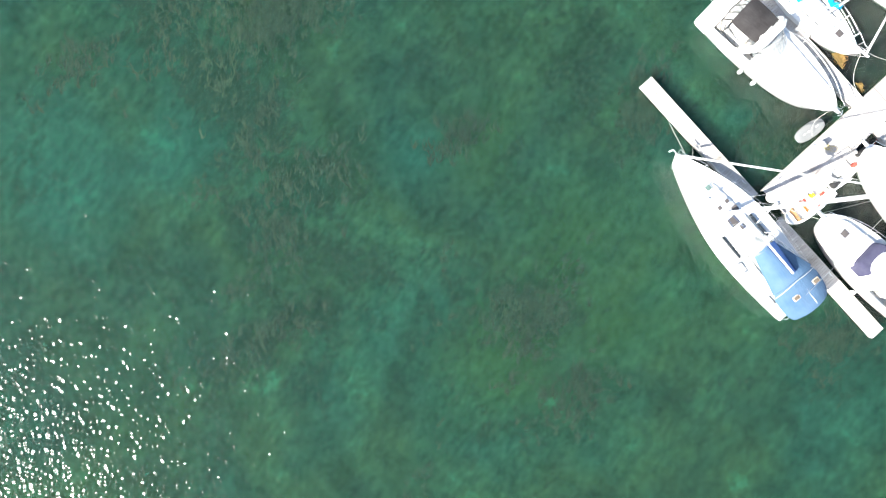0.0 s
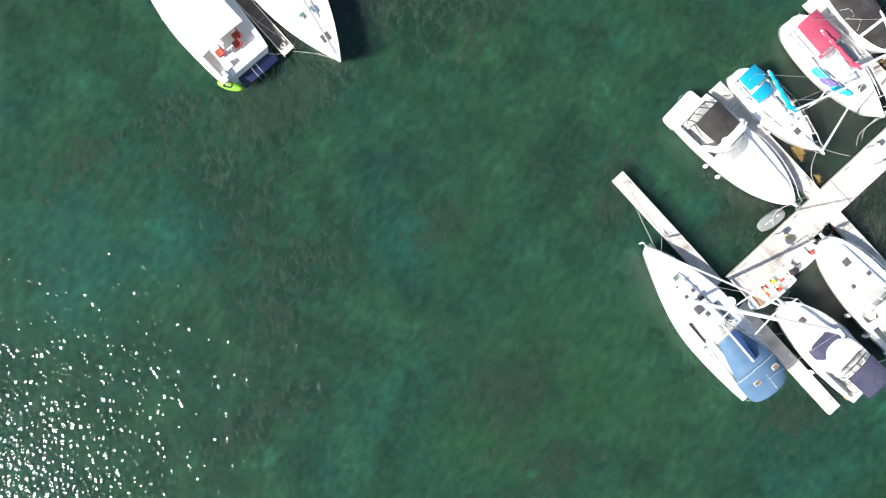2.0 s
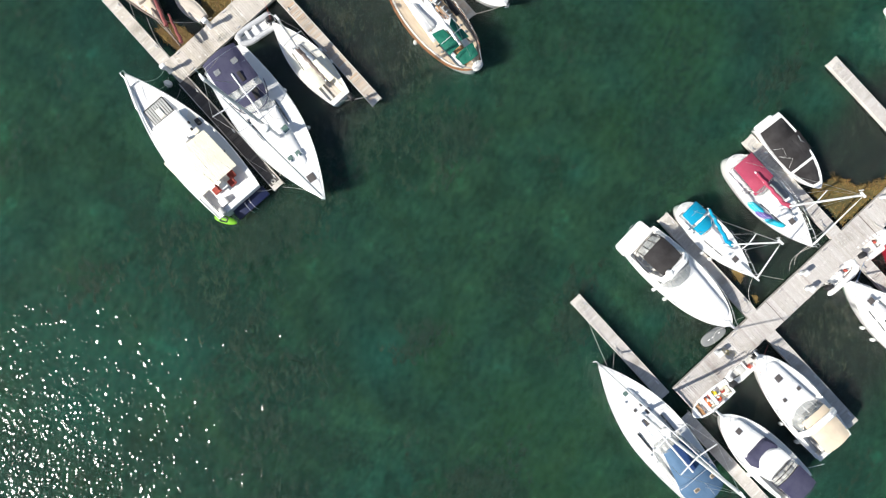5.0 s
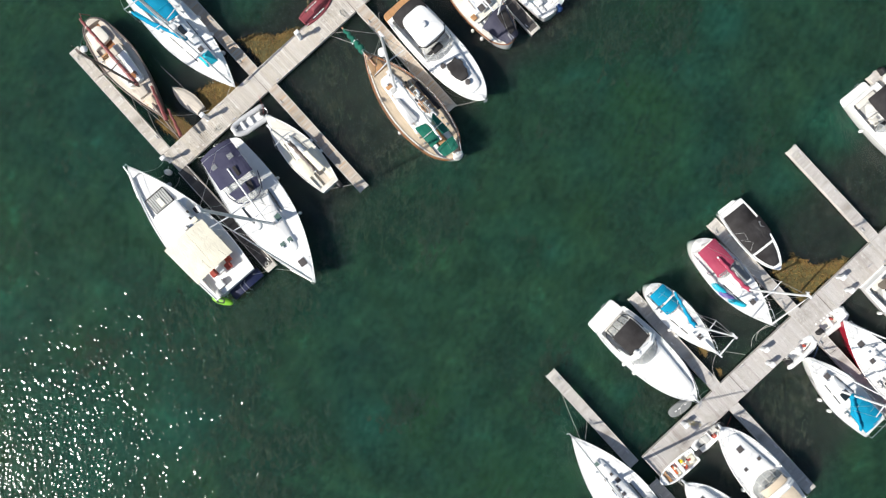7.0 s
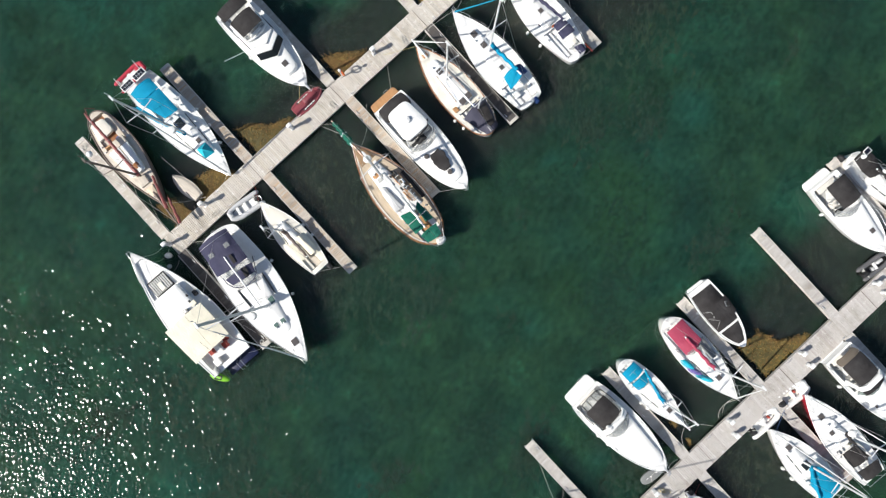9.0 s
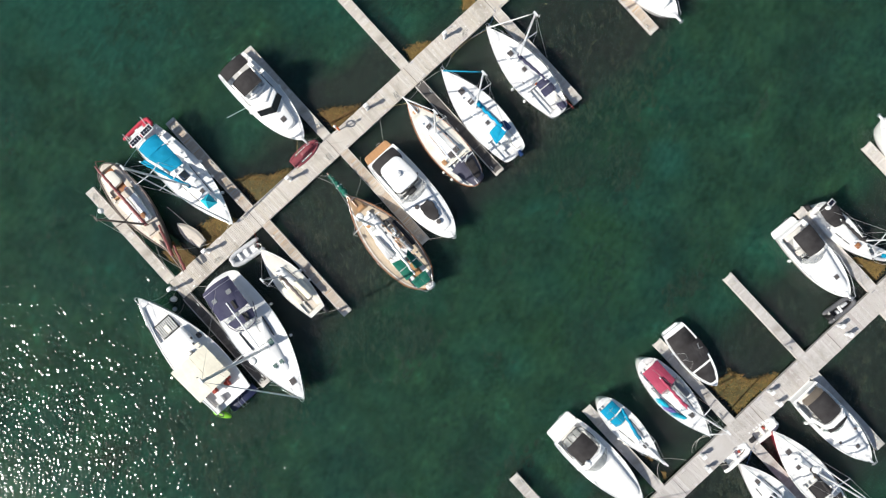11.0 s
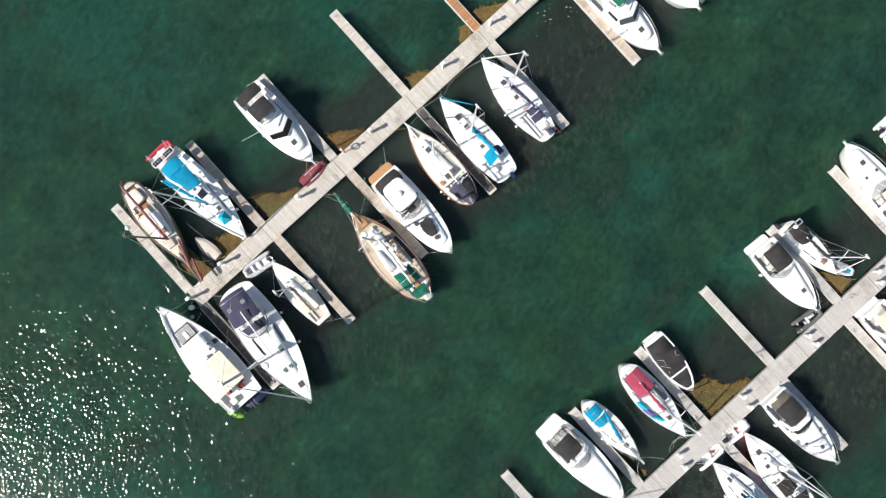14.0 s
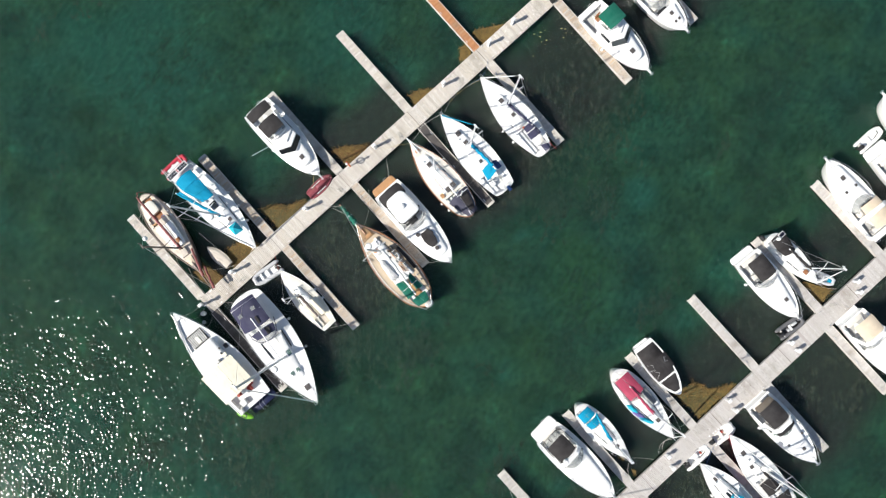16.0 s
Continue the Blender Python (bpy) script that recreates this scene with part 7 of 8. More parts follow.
    b = part("stern_awning", cloth((0.78, -0.50, 2.15), (0.92, 0.95, 2.15), (1.66, -0.78, 2.2), (1.84, 1.05, 2.2), 0.14, seed=162, wrinkle=0.05, belly=0.05), C_BLACK, ob)
    make_bows(b, 0.95, 1.65, 0.75, 2.12, 1.0, 2, 0.14)
    ob, f, zc = sailboat("white sloop with bright blue bimini and sail cover", (34.5, 6.85), (29.5, 11.65), 2.6, (31.9, 9.4), 9.5, 1.2, 1.0, 0.72, trunk=(0.38, 0.78, 0.54, 0.36), boom=2.3, boom_mat=C_BRIGHT, jib=SPAR, hatches=((0.745, 0.0, 0.4),), swing=1.25, boom_z=0.85, fenders=((0.4, 1), (0.55, 1)))
    b = part("bimini", cloth((0.95, -0.70, 2.15), (0.85, 1.02, 2.15), (2.75, -0.62, 2.25), (2.6, 0.90, 2.2), 0.16, seed=141, wrinkle=0.035), C_BRIGHT, ob)
    make_bows(b, 1.0, 2.6, 0.8, 2.2, 1.1, 3, 0.16)
    part("bimini_front", cloth((2.72, -0.60, 2.22), (2.62, 0.85, 2.18), (3.2, -0.35, 2.05), (3.25, 0.10, 2.05), 0.08, seed=142), C_BRIGHT, b)
    # the companionway's shade, put in as a dark block
    part("companionway_shade", box(bmesh.new(), 3.0, 3.6, -0.3, 0.3, zc - 0.05, zc + 0.04, 0.02), GLASS, ob)


# ---- small craft ----
def inflatable(label, at, turn, length, width, tube_mat, floor_mat, motor=True, seats=1, z=0.0, name="inflatable_dinghy", things=()):
    ob = thing(name, label, "dinghy", at, turn, "dinghies", z)
    r, h = width * 0.145, width / 2
    left = [(-length / 2, -h + r, 0.24), (-length * 0.2, -h + r, 0.24), (length * 0.2, -h + r, 0.25), (length * 0.36, -h * 0.72 + r * 0.6, 0.29), (length * 0.45, -h * 0.32, 0.33), (length / 2 - r, 0, 0.35)]
    pts = left + [(x, -y, c) for x, y, c in left[-2::-1]]
    fine = []
    for a, b in zip(pts, pts[1:]):
        fine += [Vector(a).lerp(Vector(b), t) for t in (0, 0.33, 0.66)]
    bm = tube(bmesh.new(), fine + [pts[-1]], r, 10)
    for sg in (1, -1):
        ball(bm, (-length / 2, sg * (h - r), 0.24), r * 1.7, r * 0.95, r * 0.95, 10, 8)
    part("air_tube", bm, tube_mat, ob)
    part("floor", slab(bmesh.new(), trapezoid(-length * 0.46, length * 0.38, h - r, (h - r) * 0.4, 0.05, 0.3), 0.08, 0.14, 0, 0.02, 0), floor_mat, ob)
    part("transom", box(bmesh.new(), -length * 0.45, -length * 0.42, -h + r, h - r, 0.05, 0.42, 0.01), GREYDECK, ob)
    for k in range(seats):
        x = -length * 0.12 + k * length * 0.25
        part("thwart", box(bmesh.new(), x, x + 0.24, -h + r, h - r, 0.30, 0.34, 0.01), GEL, ob)
    if motor:
        make_outboard(ob, -length * 0.46, 0, 0.42)
    for m, x, y, sx, sy in things:
        part("stowed_gear", slab(bmesh.new(), trapezoid(x - sx / 2, x + sx / 2, sy / 2, sy / 2, 0.05, 0.05), 0.14, 0.42, 0.03, 0.05, 0.02), m, ob).location.y = y
    return ob


def build_small_craft():
    inflatable("pale grey inflatable dinghy tied up at the walkway", (-10.6, 27.05), 216, 2.6, 1.35, GREYTUBE, DECK, True, 2)
    ob = thing("covered_dinghy", "dark red inflatable dinghy under its cover beside the walkway", "dinghy", (-6.86, 34.42), 46, "dinghies")
    f = Form(2.62, 1.0, 0.52, 0.44, 0.78, 0.4, 2.4, 0.6, 0.2, 0.1)
    make_hull(f, MAROON, ob)
    make_deck(f, [], MAROON, ob, 0.24, 0.0)
    make_rail(f, MAROON, ob, 0.10, name="air_tube")
    part("cover_ridge", slab(bmesh.new(), trapezoid(0.9, 2.3, 0.30, 0.18, 0.2, 0.2), 0.6, 0.86, 0.08, 0.1, 0.04), MAROON, ob)
    for y, x0, x1 in ((-0.38, 0.55, 1.75), (0.36, 0.5, 1.5)):
        s = part("black_panel", box(bmesh.new(), x0, x1, y - 0.07, y + 0.07, 0.52, 0.60, 0.02), BLACK, ob)
        for k in range(4):
            part("white_mark", box(bmesh.new(), x0 + 0.12 + k * 0.27, x0 + 0.32 + k * 0.27, y - 0.035, y + 0.035, 0.59, 0.607, 0.003), GEL, s)
    inflatable("red inflatable dinghy hung from stern davits", (-18.75, 36.53), 46.7, 2.4, 1.1, REDTUBE, GEL, False, 1, 1.4, things=((C_WHITE, -0.2, 0.0, 1.3, 0.3), (REDTUBE, 0.6, 0.0, 0.4, 0.5)))
    inflatable("grey inflatable dinghy with outboard motor at the walkway", (31.68, 14.2), 39, 2.4, 1.5, WHITETUBE, SEAT, True, 3, things=((REDSEAT, 0.1, 0.1, 0.2, 0.22), (C_WHITE, 0.75, 0.0, 0.4, 0.5)))
    inflatable("white inflatable dinghy tied to a sloop's bow", (29.52, 12.08), 42, 2.5, 1.4, WHITETUBE, DECK, True, 1, things=((REDSEAT, 0.4, 0.0, 0.2, 0.2), (C_WHITE, -0.2, 0.1, 0.6, 0.4)))
    inflatable("dark grey inflatable dinghy with black floor at a cruiser's bow", (37.75, 24.2), 38, 2.5, 1.2, DARKTUBE, BLACK, True, 1, things=((GREYTUBE, 0.3, 0.1, 0.6, 0.25), (GREYTUBE, -0.45, -0.1, 0.25, 0.3)))
    inflatable("white and blue dinghy between sloop and walkway", (40.55, 28.7), -20, 2.0, 1.0, GREYTUBE, GREYDECK, False, 1, things=((C_BRIGHT, 0.6, 0.0, 0.25, 0.35), (GREYDECK, -0.4, 0.1, 0.5, 0.4)))
    inflatable("white inflatable dinghy with grey outboard at the walkway", (22.95, 5.55), 225, 2.5, 1.35, WHITETUBE, GREYDECK, True, 1, things=((REDSEAT, -0.5, 0.3, 0.35, 0.25), (GREYDECK, 0.1, 0.0, 0.5, 0.6)))
    inflatable("white tender across a cruiser's stern", (44.4, 41.75), 45, 2.6, 1.2, WHITETUBE, DECK, True, 1)
    # open work skiff
    ob = thing("open_skiff", "open white skiff loaded with orange and yellow gear", "skiff", (20.9, 3.37), 221, "dinghies")
    f = Form(3.2, 1.25, 0.62, 0.5, 0.86, 0.4, 3.2, 0.6, 0.3, 0.2)
    shell = make_hull(f, GEL, ob)
    d = make_deck(f, [(0.12, 2.75, 0.50, 0.34)], GEL, ob)
    r = make_rail(f, GEL, ob, 0.04)
    shell.location.x = d.location.x = r.location.x = -1.6
    for x, m in ((0.95, TEAK), (0.45, GEL), (-0.2, GEL)):
        part("thwart", box(bmesh.new(), x - 0.12, x + 0.12, -0.48, 0.48, 0.44, 0.49, 0.01), m, ob)
    for m, x, y, sx, sy, z in ((ORANGE, 0.25, 0.0, 0.16, 0.75, 0.3), (REDSEAT, -0.12, -0.2, 0.16, 0.3, 0.3), (YELLOW, -0.52, -0.22, 0.26, 0.24, 0.38), (ORANGE, -0.62, 0.15, 0.16, 0.42, 0.3), (C_CREAM, -1.2, 0.2, 0.5, 0.6, 0.3), (GREYDECK, 0.6, -0.3, 0.3, 0.3, 0.3), (C_WHITE, -1.3, -0.35, 0.4, 0.3, 0.3)):
        part("stowed_gear", slab(bmesh.new(), [(x + sx / 2 * (1 if i in (1, 2) else -1), y + sy / 2 * (1 if i > 1 else -1)) for i in range(4)], 0.15, 0.15 + z, 0.03, 0.05, 0.02), m, ob)
    rng = random.Random(23)
    for k in range(22):
        x, y, s = rng.uniform(-1.4, 0.2), rng.uniform(-0.4, 0.4), rng.uniform(0.07, 0.17)
        part("stowed_item", slab(bmesh.new(), rounded([(x - s, y - s * 0.6), (x + s, y - s * 0.5), (x + s * 0.9, y + s * 0.6), (x - s * 0.8, y + s * 0.5)], s * 0.3, 2), 0.2, rng.uniform(0.42, 0.58), 0.02, 0.03, 0.02), rng.choice((C_WHITE, C_WHITE, GEL, GEL, C_CREAM, C_WHITE, REDSEAT, GREYDECK, C_CREAM)), ob)
    make_outboard(ob, -1.65, 0, 0.5)
    # wooden rowing skiff
    ob = thing("rowing_skiff", "pale pink-brown wooden rowing skiff under a cover", "skiff", (-14.0, 27.75), 142, "dinghies")
    f = Form(2.6, 1.1, 0.5, 0.42, 0.7, 0.4, 2.0, 0.9, 0.2, 0.2)
    make_hull(f, PINEDECK, ob)
    make_deck(f, [], PINEDECK, ob, 0.16, 0.0)
    make_rail(f, PINEDECK, ob, 0.03)
    # paddle board
    ob = thing("paddle_board", "grey paddle board floating by the walkway", "paddle board", (21.1, 7.6), 38, z=0.02)
    part("board", slab(bmesh.new(), [(0.95 * math.copysign(abs(math.cos(a)) ** 0.8, math.cos(a)), 0.42 * math.copysign(abs(math.sin(a)) ** 0.75, math.sin(a))) for a in (2 * math.pi * k / 28 for k in range(28))], 0.0, 0.12, 0.0, 0.05, 0.01), GREYBOARD, ob)
    for x in (-0.5, -0.2, 0.35):
        part("deck_strap", box(bmesh.new(), x, x + 0.16, -0.03, 0.03, 0.125, 0.14, 0.004), GEL, ob)
    # kayak
    ob = thing("kayak", "lime green kayak hung at a work boat's stern", "kayak", (-11.75, 14.25), -13, z=0.75)
    bm = bmesh.new()
    ball(bm, (0, 0, 0.18), 0.78, 0.27, 0.2, 20, 10)
    part("kayak_hull", bm, LIME, ob)
    part("kayak_seat", slab(bmesh.new(), trapezoid(-0.35, 0.25, 0.2, 0.17, 0.1, 0.15), 0.3, 0.40, 0.02, 0.02, -0.04), BLACK, ob)
    # floating buoy by the walkway's end
    ob = thing("mooring_buoy", "grey round mooring buoy in the water", "buoy", (-16.2, 22.4))
    part("buoy_ball", ball(bmesh.new(), (0, 0, 0.08), 0.19, 0.19, 0.17), GREYTUBE, ob)


build_a1()
build_a2()
build_a3()
build_green_ketch()
build_am()
build_a4()
build_a5()
build_a8()
build_a10()
build_a9()
build_a0()
build_a6()
build_b1()
build_bn()
build_motor_boats()
build_runabout()
build_b_sail()
build_small_craft()


# ---- dock furniture ----
def pedestal(at, turn, tall=1.0):
    ob = thing("utility_pedestal", "white power and water pedestal on the walkway", "pedestal", at, turn, "utility pedestals", 0.455)
    part("base_plate", box(bmesh.new(), -0.16, 0.16, -0.16, 0.16, 0, 0.03, 0.005), STEEL, ob)
    part("post", slab(bmesh.new(), trapezoid(-0.12, 0.12, 0.10, 0.10, 0.04, 0.04), 0.03, tall, 0.02, 0.03, 0.0), GEL, ob)
    part("head", slab(bmesh.new(), trapezoid(-0.19, 0.19, 0.15, 0.15, 0.06, 0.06), tall, tall + 0.22, 0.0, 0.05, 0.03), GEL, ob)
    part("socket_cover", box(bmesh.new(), 0.11, 0.15, -0.07, 0.07, 0.5, 0.75, 0.01), GREYDECK, ob)
    bm = bmesh.new()
    for k in range(3):
        tube(bm, [(0.14 + 0.025 * k, 0.12 * math.cos(a), 0.45 + 0.12 * math.sin(a)) for a in (2 * math.pi * i / 12 for i in range(12))], 0.018, 4, closed=True)
    part("hose_coil", bm, ROPE, ob)
    return ob


def on_walk(at, start, turn, most):
    """The place moved along the normal of a walkway so that it stands on its boards."""
    u = Vector((math.cos(radians(turn)), math.sin(radians(turn))))
    v, d = Vector((-u.y, u.x)), Vector(at) - Vector(start)
    return tuple(Vector(start) + u * d.dot(u) + v * max(-most, min(most, d.dot(v))))


for at in ((-16.05, 24.1), (-13.45, 27.2), (-7.05, 33.2), (-1.05, 39.1), (5.0, 45.05), (9.0, 48.95), (11.1, 51.0)):
    pedestal(on_walk(at, (-15.95, 23.95), 44.4, 0.66), 44.4)
for at in ((20.9, 6.85), (26.5, 12.25), (27.1, 11.05), (31.8, 17.5), (32.6, 16.45), (37.2, 23.0), (38.1, 22.1), (42.9, 28.9), (43.5, 27.6)):
    pedestal(on_walk(at, (18.98, 3.42), 44.9, 0.7), 44.9, 0.55)


def life_ring(at, turn):
    ob = thing("life_ring_post", "red life ring on a short white post", "life ring", at, turn, z=0.455)
    part("post", tube(bmesh.new(), [(0, 0, 0), (0, 0, 1.5)], 0.05, 8), GEL, ob)
    part("lamp_globe", ball(bmesh.new(), (0, 0, 1.6), 0.12, 0.12, 0.12), GEL, ob)
    part("ring", tube(bmesh.new(), [(0.1, 0.27 * math.cos(a), 0.9 + 0.27 * math.sin(a)) for a in (2 * math.pi * k / 18 for k in range(18))], 0.06, 8, closed=True), ORANGE, ob)


life_ring(on_walk((-3.45, 37.35), (-15.95, 23.95), 44.4, 0.7), 44.4)


def hose_heap(at, turn, mat, seed, name="hose_heap", label="loose heap of hose and line on the walkway edge"):
    rng = random.Random(seed)
    ob = thing(name, label, "hose", at, turn, z=0.455)
    bm = bmesh.new()
    pts = []
    for i in range(46):
        a = i * 0.55 + rng.uniform(-0.2, 0.2)
        r = 0.10 + 0.09 * rng.random()
        pts.append((r * math.cos(a) * 1.8 + 0.2 * math.sin(i * 0.11), r * math.sin(a), 0.02 + 0.0022 * i))
    tube(bm, pts, 0.013, 5)
    part("coil", bm, mat, ob)


for k, (at, mat) in enumerate((((-12.6, 26.3), ROPE), ((6.95, 44.95), ROPE), ((1.6, 39.75), ROPE), ((-3.6, 34.6), ROPE), ((21.9, 6.6), YELLOWROPE), ((41.0, 26.6), ROPE))):
    hose_heap(on_walk(at, (-15.95, 23.95), 44.4, 0.45) if at[0] < 15 else on_walk(at, (18.98, 3.42), 44.9, 0.45), 44 + 30 * k, mat, 300 + k)


def line(p, q, sag=0.25, mat=None, r=0.018, sway=0.0, label="pale mooring line between boat and dock"):
    a, b = Vector(p), Vector(q)
    ob = part("mooring_line", tube(bmesh.new(), curve_pts(a, b, sag, 10, sway), r, 5), mat or ROPE)
    tagged(ob, label, "rope", "mooring lines")


def moor(rows):
    for p, q, sag, mat, sway in rows:
        line(p, q, sag, mat, 0.012, sway)


moor([
    ((-17.9, 23.0, 1.9), (-16.4, 24.3, 0.5), 0.5, None, 0.3), ((-17.6, 22.6, 1.8), (-16.1, 23.7, 0.5), 0.6, None, 0.35), ((-16.6, 21.6, 1.6), (-15.3, 22.9, 0.5), 0.5, None, 0.3),
    ((-14.6, 19.9, 1.4), (-12.6, 20.6, 0.5), 0.2, None, 0.2), ((-10.9, 18.6, 1.2), (-9.3, 17.6, 0.5), 0.2, None, 0.0), ((-9.6, 16.2, 1.2), (-8.5, 16.7, 0.5), 0.2, None, 0.1),
    ((-13.2, 24.4, 1.3), (-14.6, 24.3, 0.5), 0.2, None, 0.0), ((-10.9, 26.2, 1.3), (-12.2, 26.9, 0.5), 0.15, None, 0.0), ((-5.4, 15.9, 1.5), (-8.2, 16.6, 0.5), 0.3, None, 0.2),
    ((-9.3, 27.6, 1.0), (-9.9, 29.0, 0.5), 0.1, REDSEAT, 0.0), ((-4.6, 22.4, 0.8), (-2.6, 22.9, 0.5), 0.1, None, 0.0), ((-3.4, 33.4, 1.6), (-6.6, 33.4, 0.5), 0.3, None, 0.1),
])
moor([
    ((-3.0, 32.6, 1.4), (-6.2, 33.8, 0.5), 0.3, None, 0.1), ((-1.6, 31.9, 1.5), (-1.5, 35.2, 0.5), 0.3, None, 0.2), ((-1.0, 31.2, 1.4), (1.4, 31.9, 0.5), 0.2, None, 0.1),
    ((0.4, 36.2, 1.2), (-0.1, 38.7, 0.5), 0.2, None, 0.0), ((2.2, 39.4, 1.5), (-0.3, 39.0, 0.5), 0.3, YELLOWROPE, 0.1), ((2.4, 39.7, 1.5), (3.2, 41.4, 0.5), 0.2, None, 0.1),
    ((4.9, 42.2, 1.4), (2.9, 41.0, 0.5), 0.2, None, 0.1), ((5.2, 42.4, 1.4), (5.7, 44.4, 0.5), 0.2, None, 0.1), ((5.0, 42.0, 1.4), (4.6, 43.6, 0.5), 0.2, None, 0.1),
    ((8.4, 45.6, 1.4), (5.9, 43.9, 0.5), 0.3, BLUEROPE, 0.2), ((8.4, 45.5, 1.4), (5.6, 43.5, 0.5), 0.3, YELLOWROPE, 0.3), ((8.5, 45.8, 1.4), (9.0, 47.6, 0.5), 0.2, BLUEROPE, 0.1),
])
moor([
    ((14.4, 39.0, 1.1), (15.6, 39.9, 0.5), 0.1, None, 0.0), ((6.4, 29.1, 1.5), (4.2, 28.7, 0.5), 0.2, None, 0.0), ((-5.6, 36.2, 1.7), (-2.9, 36.4, 0.5), 0.3, None, 0.2),
    ((-6.4, 36.2, 1.4), (-6.5, 33.9, 0.5), 0.3, YELLOWROPE, 0.1), ((-11.6, 29.4, 1.3), (-12.3, 28.3, 0.5), 0.2, None, 0.1), ((-16.2, 27.2, 1.2), (-13.4, 27.8, 0.5), 0.3, None, 0.1),
    ((-17.4, 27.4, 1.2), (-15.9, 24.9, 0.5), 0.3, None, 0.3), ((-18.6, 28.4, 1.2), (-17.6, 25.9, 0.5), 0.3, None, 0.2), ((-21.9, 32.9, 1.1), (-22.6, 31.2, 0.5), 0.2, None, 0.0),
    ((13.6, 5.6, 1.5), (12.0, 9.5, 0.5), 0.1, None, 0.0), ((14.0, 5.3, 1.4), (14.3, 7.4, 0.5), 0.2, None, 0.1), ((17.6, 2.6, 1.3), (19.4, 1.6, 0.5), 0.1, None, 0.0),
])
moor([
    ((20.2, -1.0, 1.3), (21.6, -0.4, 0.5), 0.1, None, 0.0), ((21.2, 2.4, 1.5), (19.9, 3.0, 0.5), 0.1, None, 0.0), ((23.6, 5.5, 1.5), (24.6, 7.2, 0.5), 0.15, REDSEAT, 0.0),
    ((23.2, 5.6, 1.5), (23.0, 6.7, 0.5), 0.1, None, 0.0), ((28.5, 1.6, 1.1), (30.2, 1.7, 0.5), 0.05, None, 0.0), ((21.5, 8.5, 1.6), (21.0, 7.2, 0.5), 0.3, None, 0.3),
    ((21.8, 8.7, 1.6), (22.9, 9.0, 0.5), 0.2, None, 0.0), ((23.1, 11.7, 1.2), (23.8, 9.4, 0.5), 0.3, None, 0.3), ((23.3, 11.9, 1.2), (25.5, 11.6, 0.5), 0.2, None, 0.0),
    ((26.8, 13.8, 1.3), (25.9, 12.2, 0.5), 0.4, None, 0.22), ((26.9, 14.0, 1.3), (26.2, 12.6, 0.5), 0.3, None, 0.16), ((26.9, 14.4, 1.3), (28.6, 15.3, 0.5), 0.2, None, 0.1),
])
moor([
    ((29.4, 11.5, 1.3), (27.4, 10.9, 0.5), 0.2, None, 0.2), ((32.0, 14.5, 1.3), (31.5, 15.6, 0.5), 0.2, None, 0.2), ((29.8, 11.3, 1.3), (30.9, 13.0, 0.5), 0.2, BLUEROPE, 0.1),
    ((37.7, 25.3, 1.6), (38.7, 25.9, 0.5), 0.2, None, 0.1), ((39.6, 28.1, 1.2), (41.6, 27.8, 0.5), 0.2, None, 0.1), ((36.4, 29.2, 1.0), (39.2, 27.6, 0.6), 0.2, None, 0.1),
    ((-14.8, 28.9, 0.4), (-16.6, 30.6, 1.2), 0.1, None, 0.0),
])


# ---- weed ----
def floating_mat(outline, seed):
    """A mat of floating weed: a ragged sheet awash, with many small tufts on it."""
    rng = random.Random(seed)
    cx, cy = sum(p[0] for p in outline) / len(outline), sum(p[1] for p in outline) / len(outline)
    edge = []
    n = len(outline)
    for i in range(n):
        a, b = Vector(outline[i]), Vector(outline[(i + 1) % n])
        for k in range(8):
            p = a.lerp(b, k / 8)
            w = 1 + 0.13 * noise.noise(Vector((p.x * 1.7, p.y * 1.7, seed))) + 0.07 * noise.noise(Vector((p.x * 6, p.y * 6, seed)))
            edge.append((cx + (p.x - cx) * w, cy + (p.y - cy) * w))
    verts, faces, m = [], [], len(edge)
    rings = [0.0, 0.3, 0.55, 0.75, 0.9, 1.0]
    for f in rings:
        for x, y in edge:
            px, py = cx + (x - cx) * f, cy + (y - cy) * f
            z = 0.03 + 0.03 * noise.noise(Vector((px * 3, py * 3, 2))) - (0.07 if f == 1.0 else 0)
            verts.append((px, py, z))
    for r in range(len(rings) - 1):
        for k in range(m):
            a, b = r * m + k, r * m + (k + 1) % m
            faces.append((a, b, b + m, a + m))
    area = abs(sum(edge[i][0] * edge[(i + 1) % m][1] - edge[(i + 1) % m][0] * edge[i][1] for i in range(m))) / 2
    for _ in range(int(area * 150)):
        e = rng.choice(edge)
        t = math.sqrt(rng.random()) * 1.04
        x, y = cx + (e[0] - cx) * t + rng.gauss(0, 0.06), cy + (e[1] - cy) * t + rng.gauss(0, 0.06)
        ang, ln, w = rng.uniform(0, 6.28), rng.uniform(0.08, 0.34), rng.uniform(0.008, 0.03)
        dx, dy = math.cos(ang), math.sin(ang)
        z = rng.uniform(0.02, 0.07)
        k = len(verts)
        bend = rng.uniform(-0.08, 0.08)
        verts += [(x - dy * w, y + dx * w, z), (x + dy * w, y - dx * w, z), (x + dx * ln / 2 + dy * (w + bend), y + dy * ln / 2 - dx * (w + bend), z + 0.04), (x + dx * ln / 2 - dy * (w - bend), y + dy * ln / 2 + dx * (w - bend), z + 0.05), (x + dx * ln, y + dy * ln, z - 0.01)]
        faces += [(k, k + 1, k + 2, k + 3), (k + 3, k + 2, k + 4)]
    ob = raw("floating_weed", verts, faces, MATWEED)
    tagged(ob, "mat of yellow-brown weed floating against the dock", "seaweed", "weed mats", "stuff")


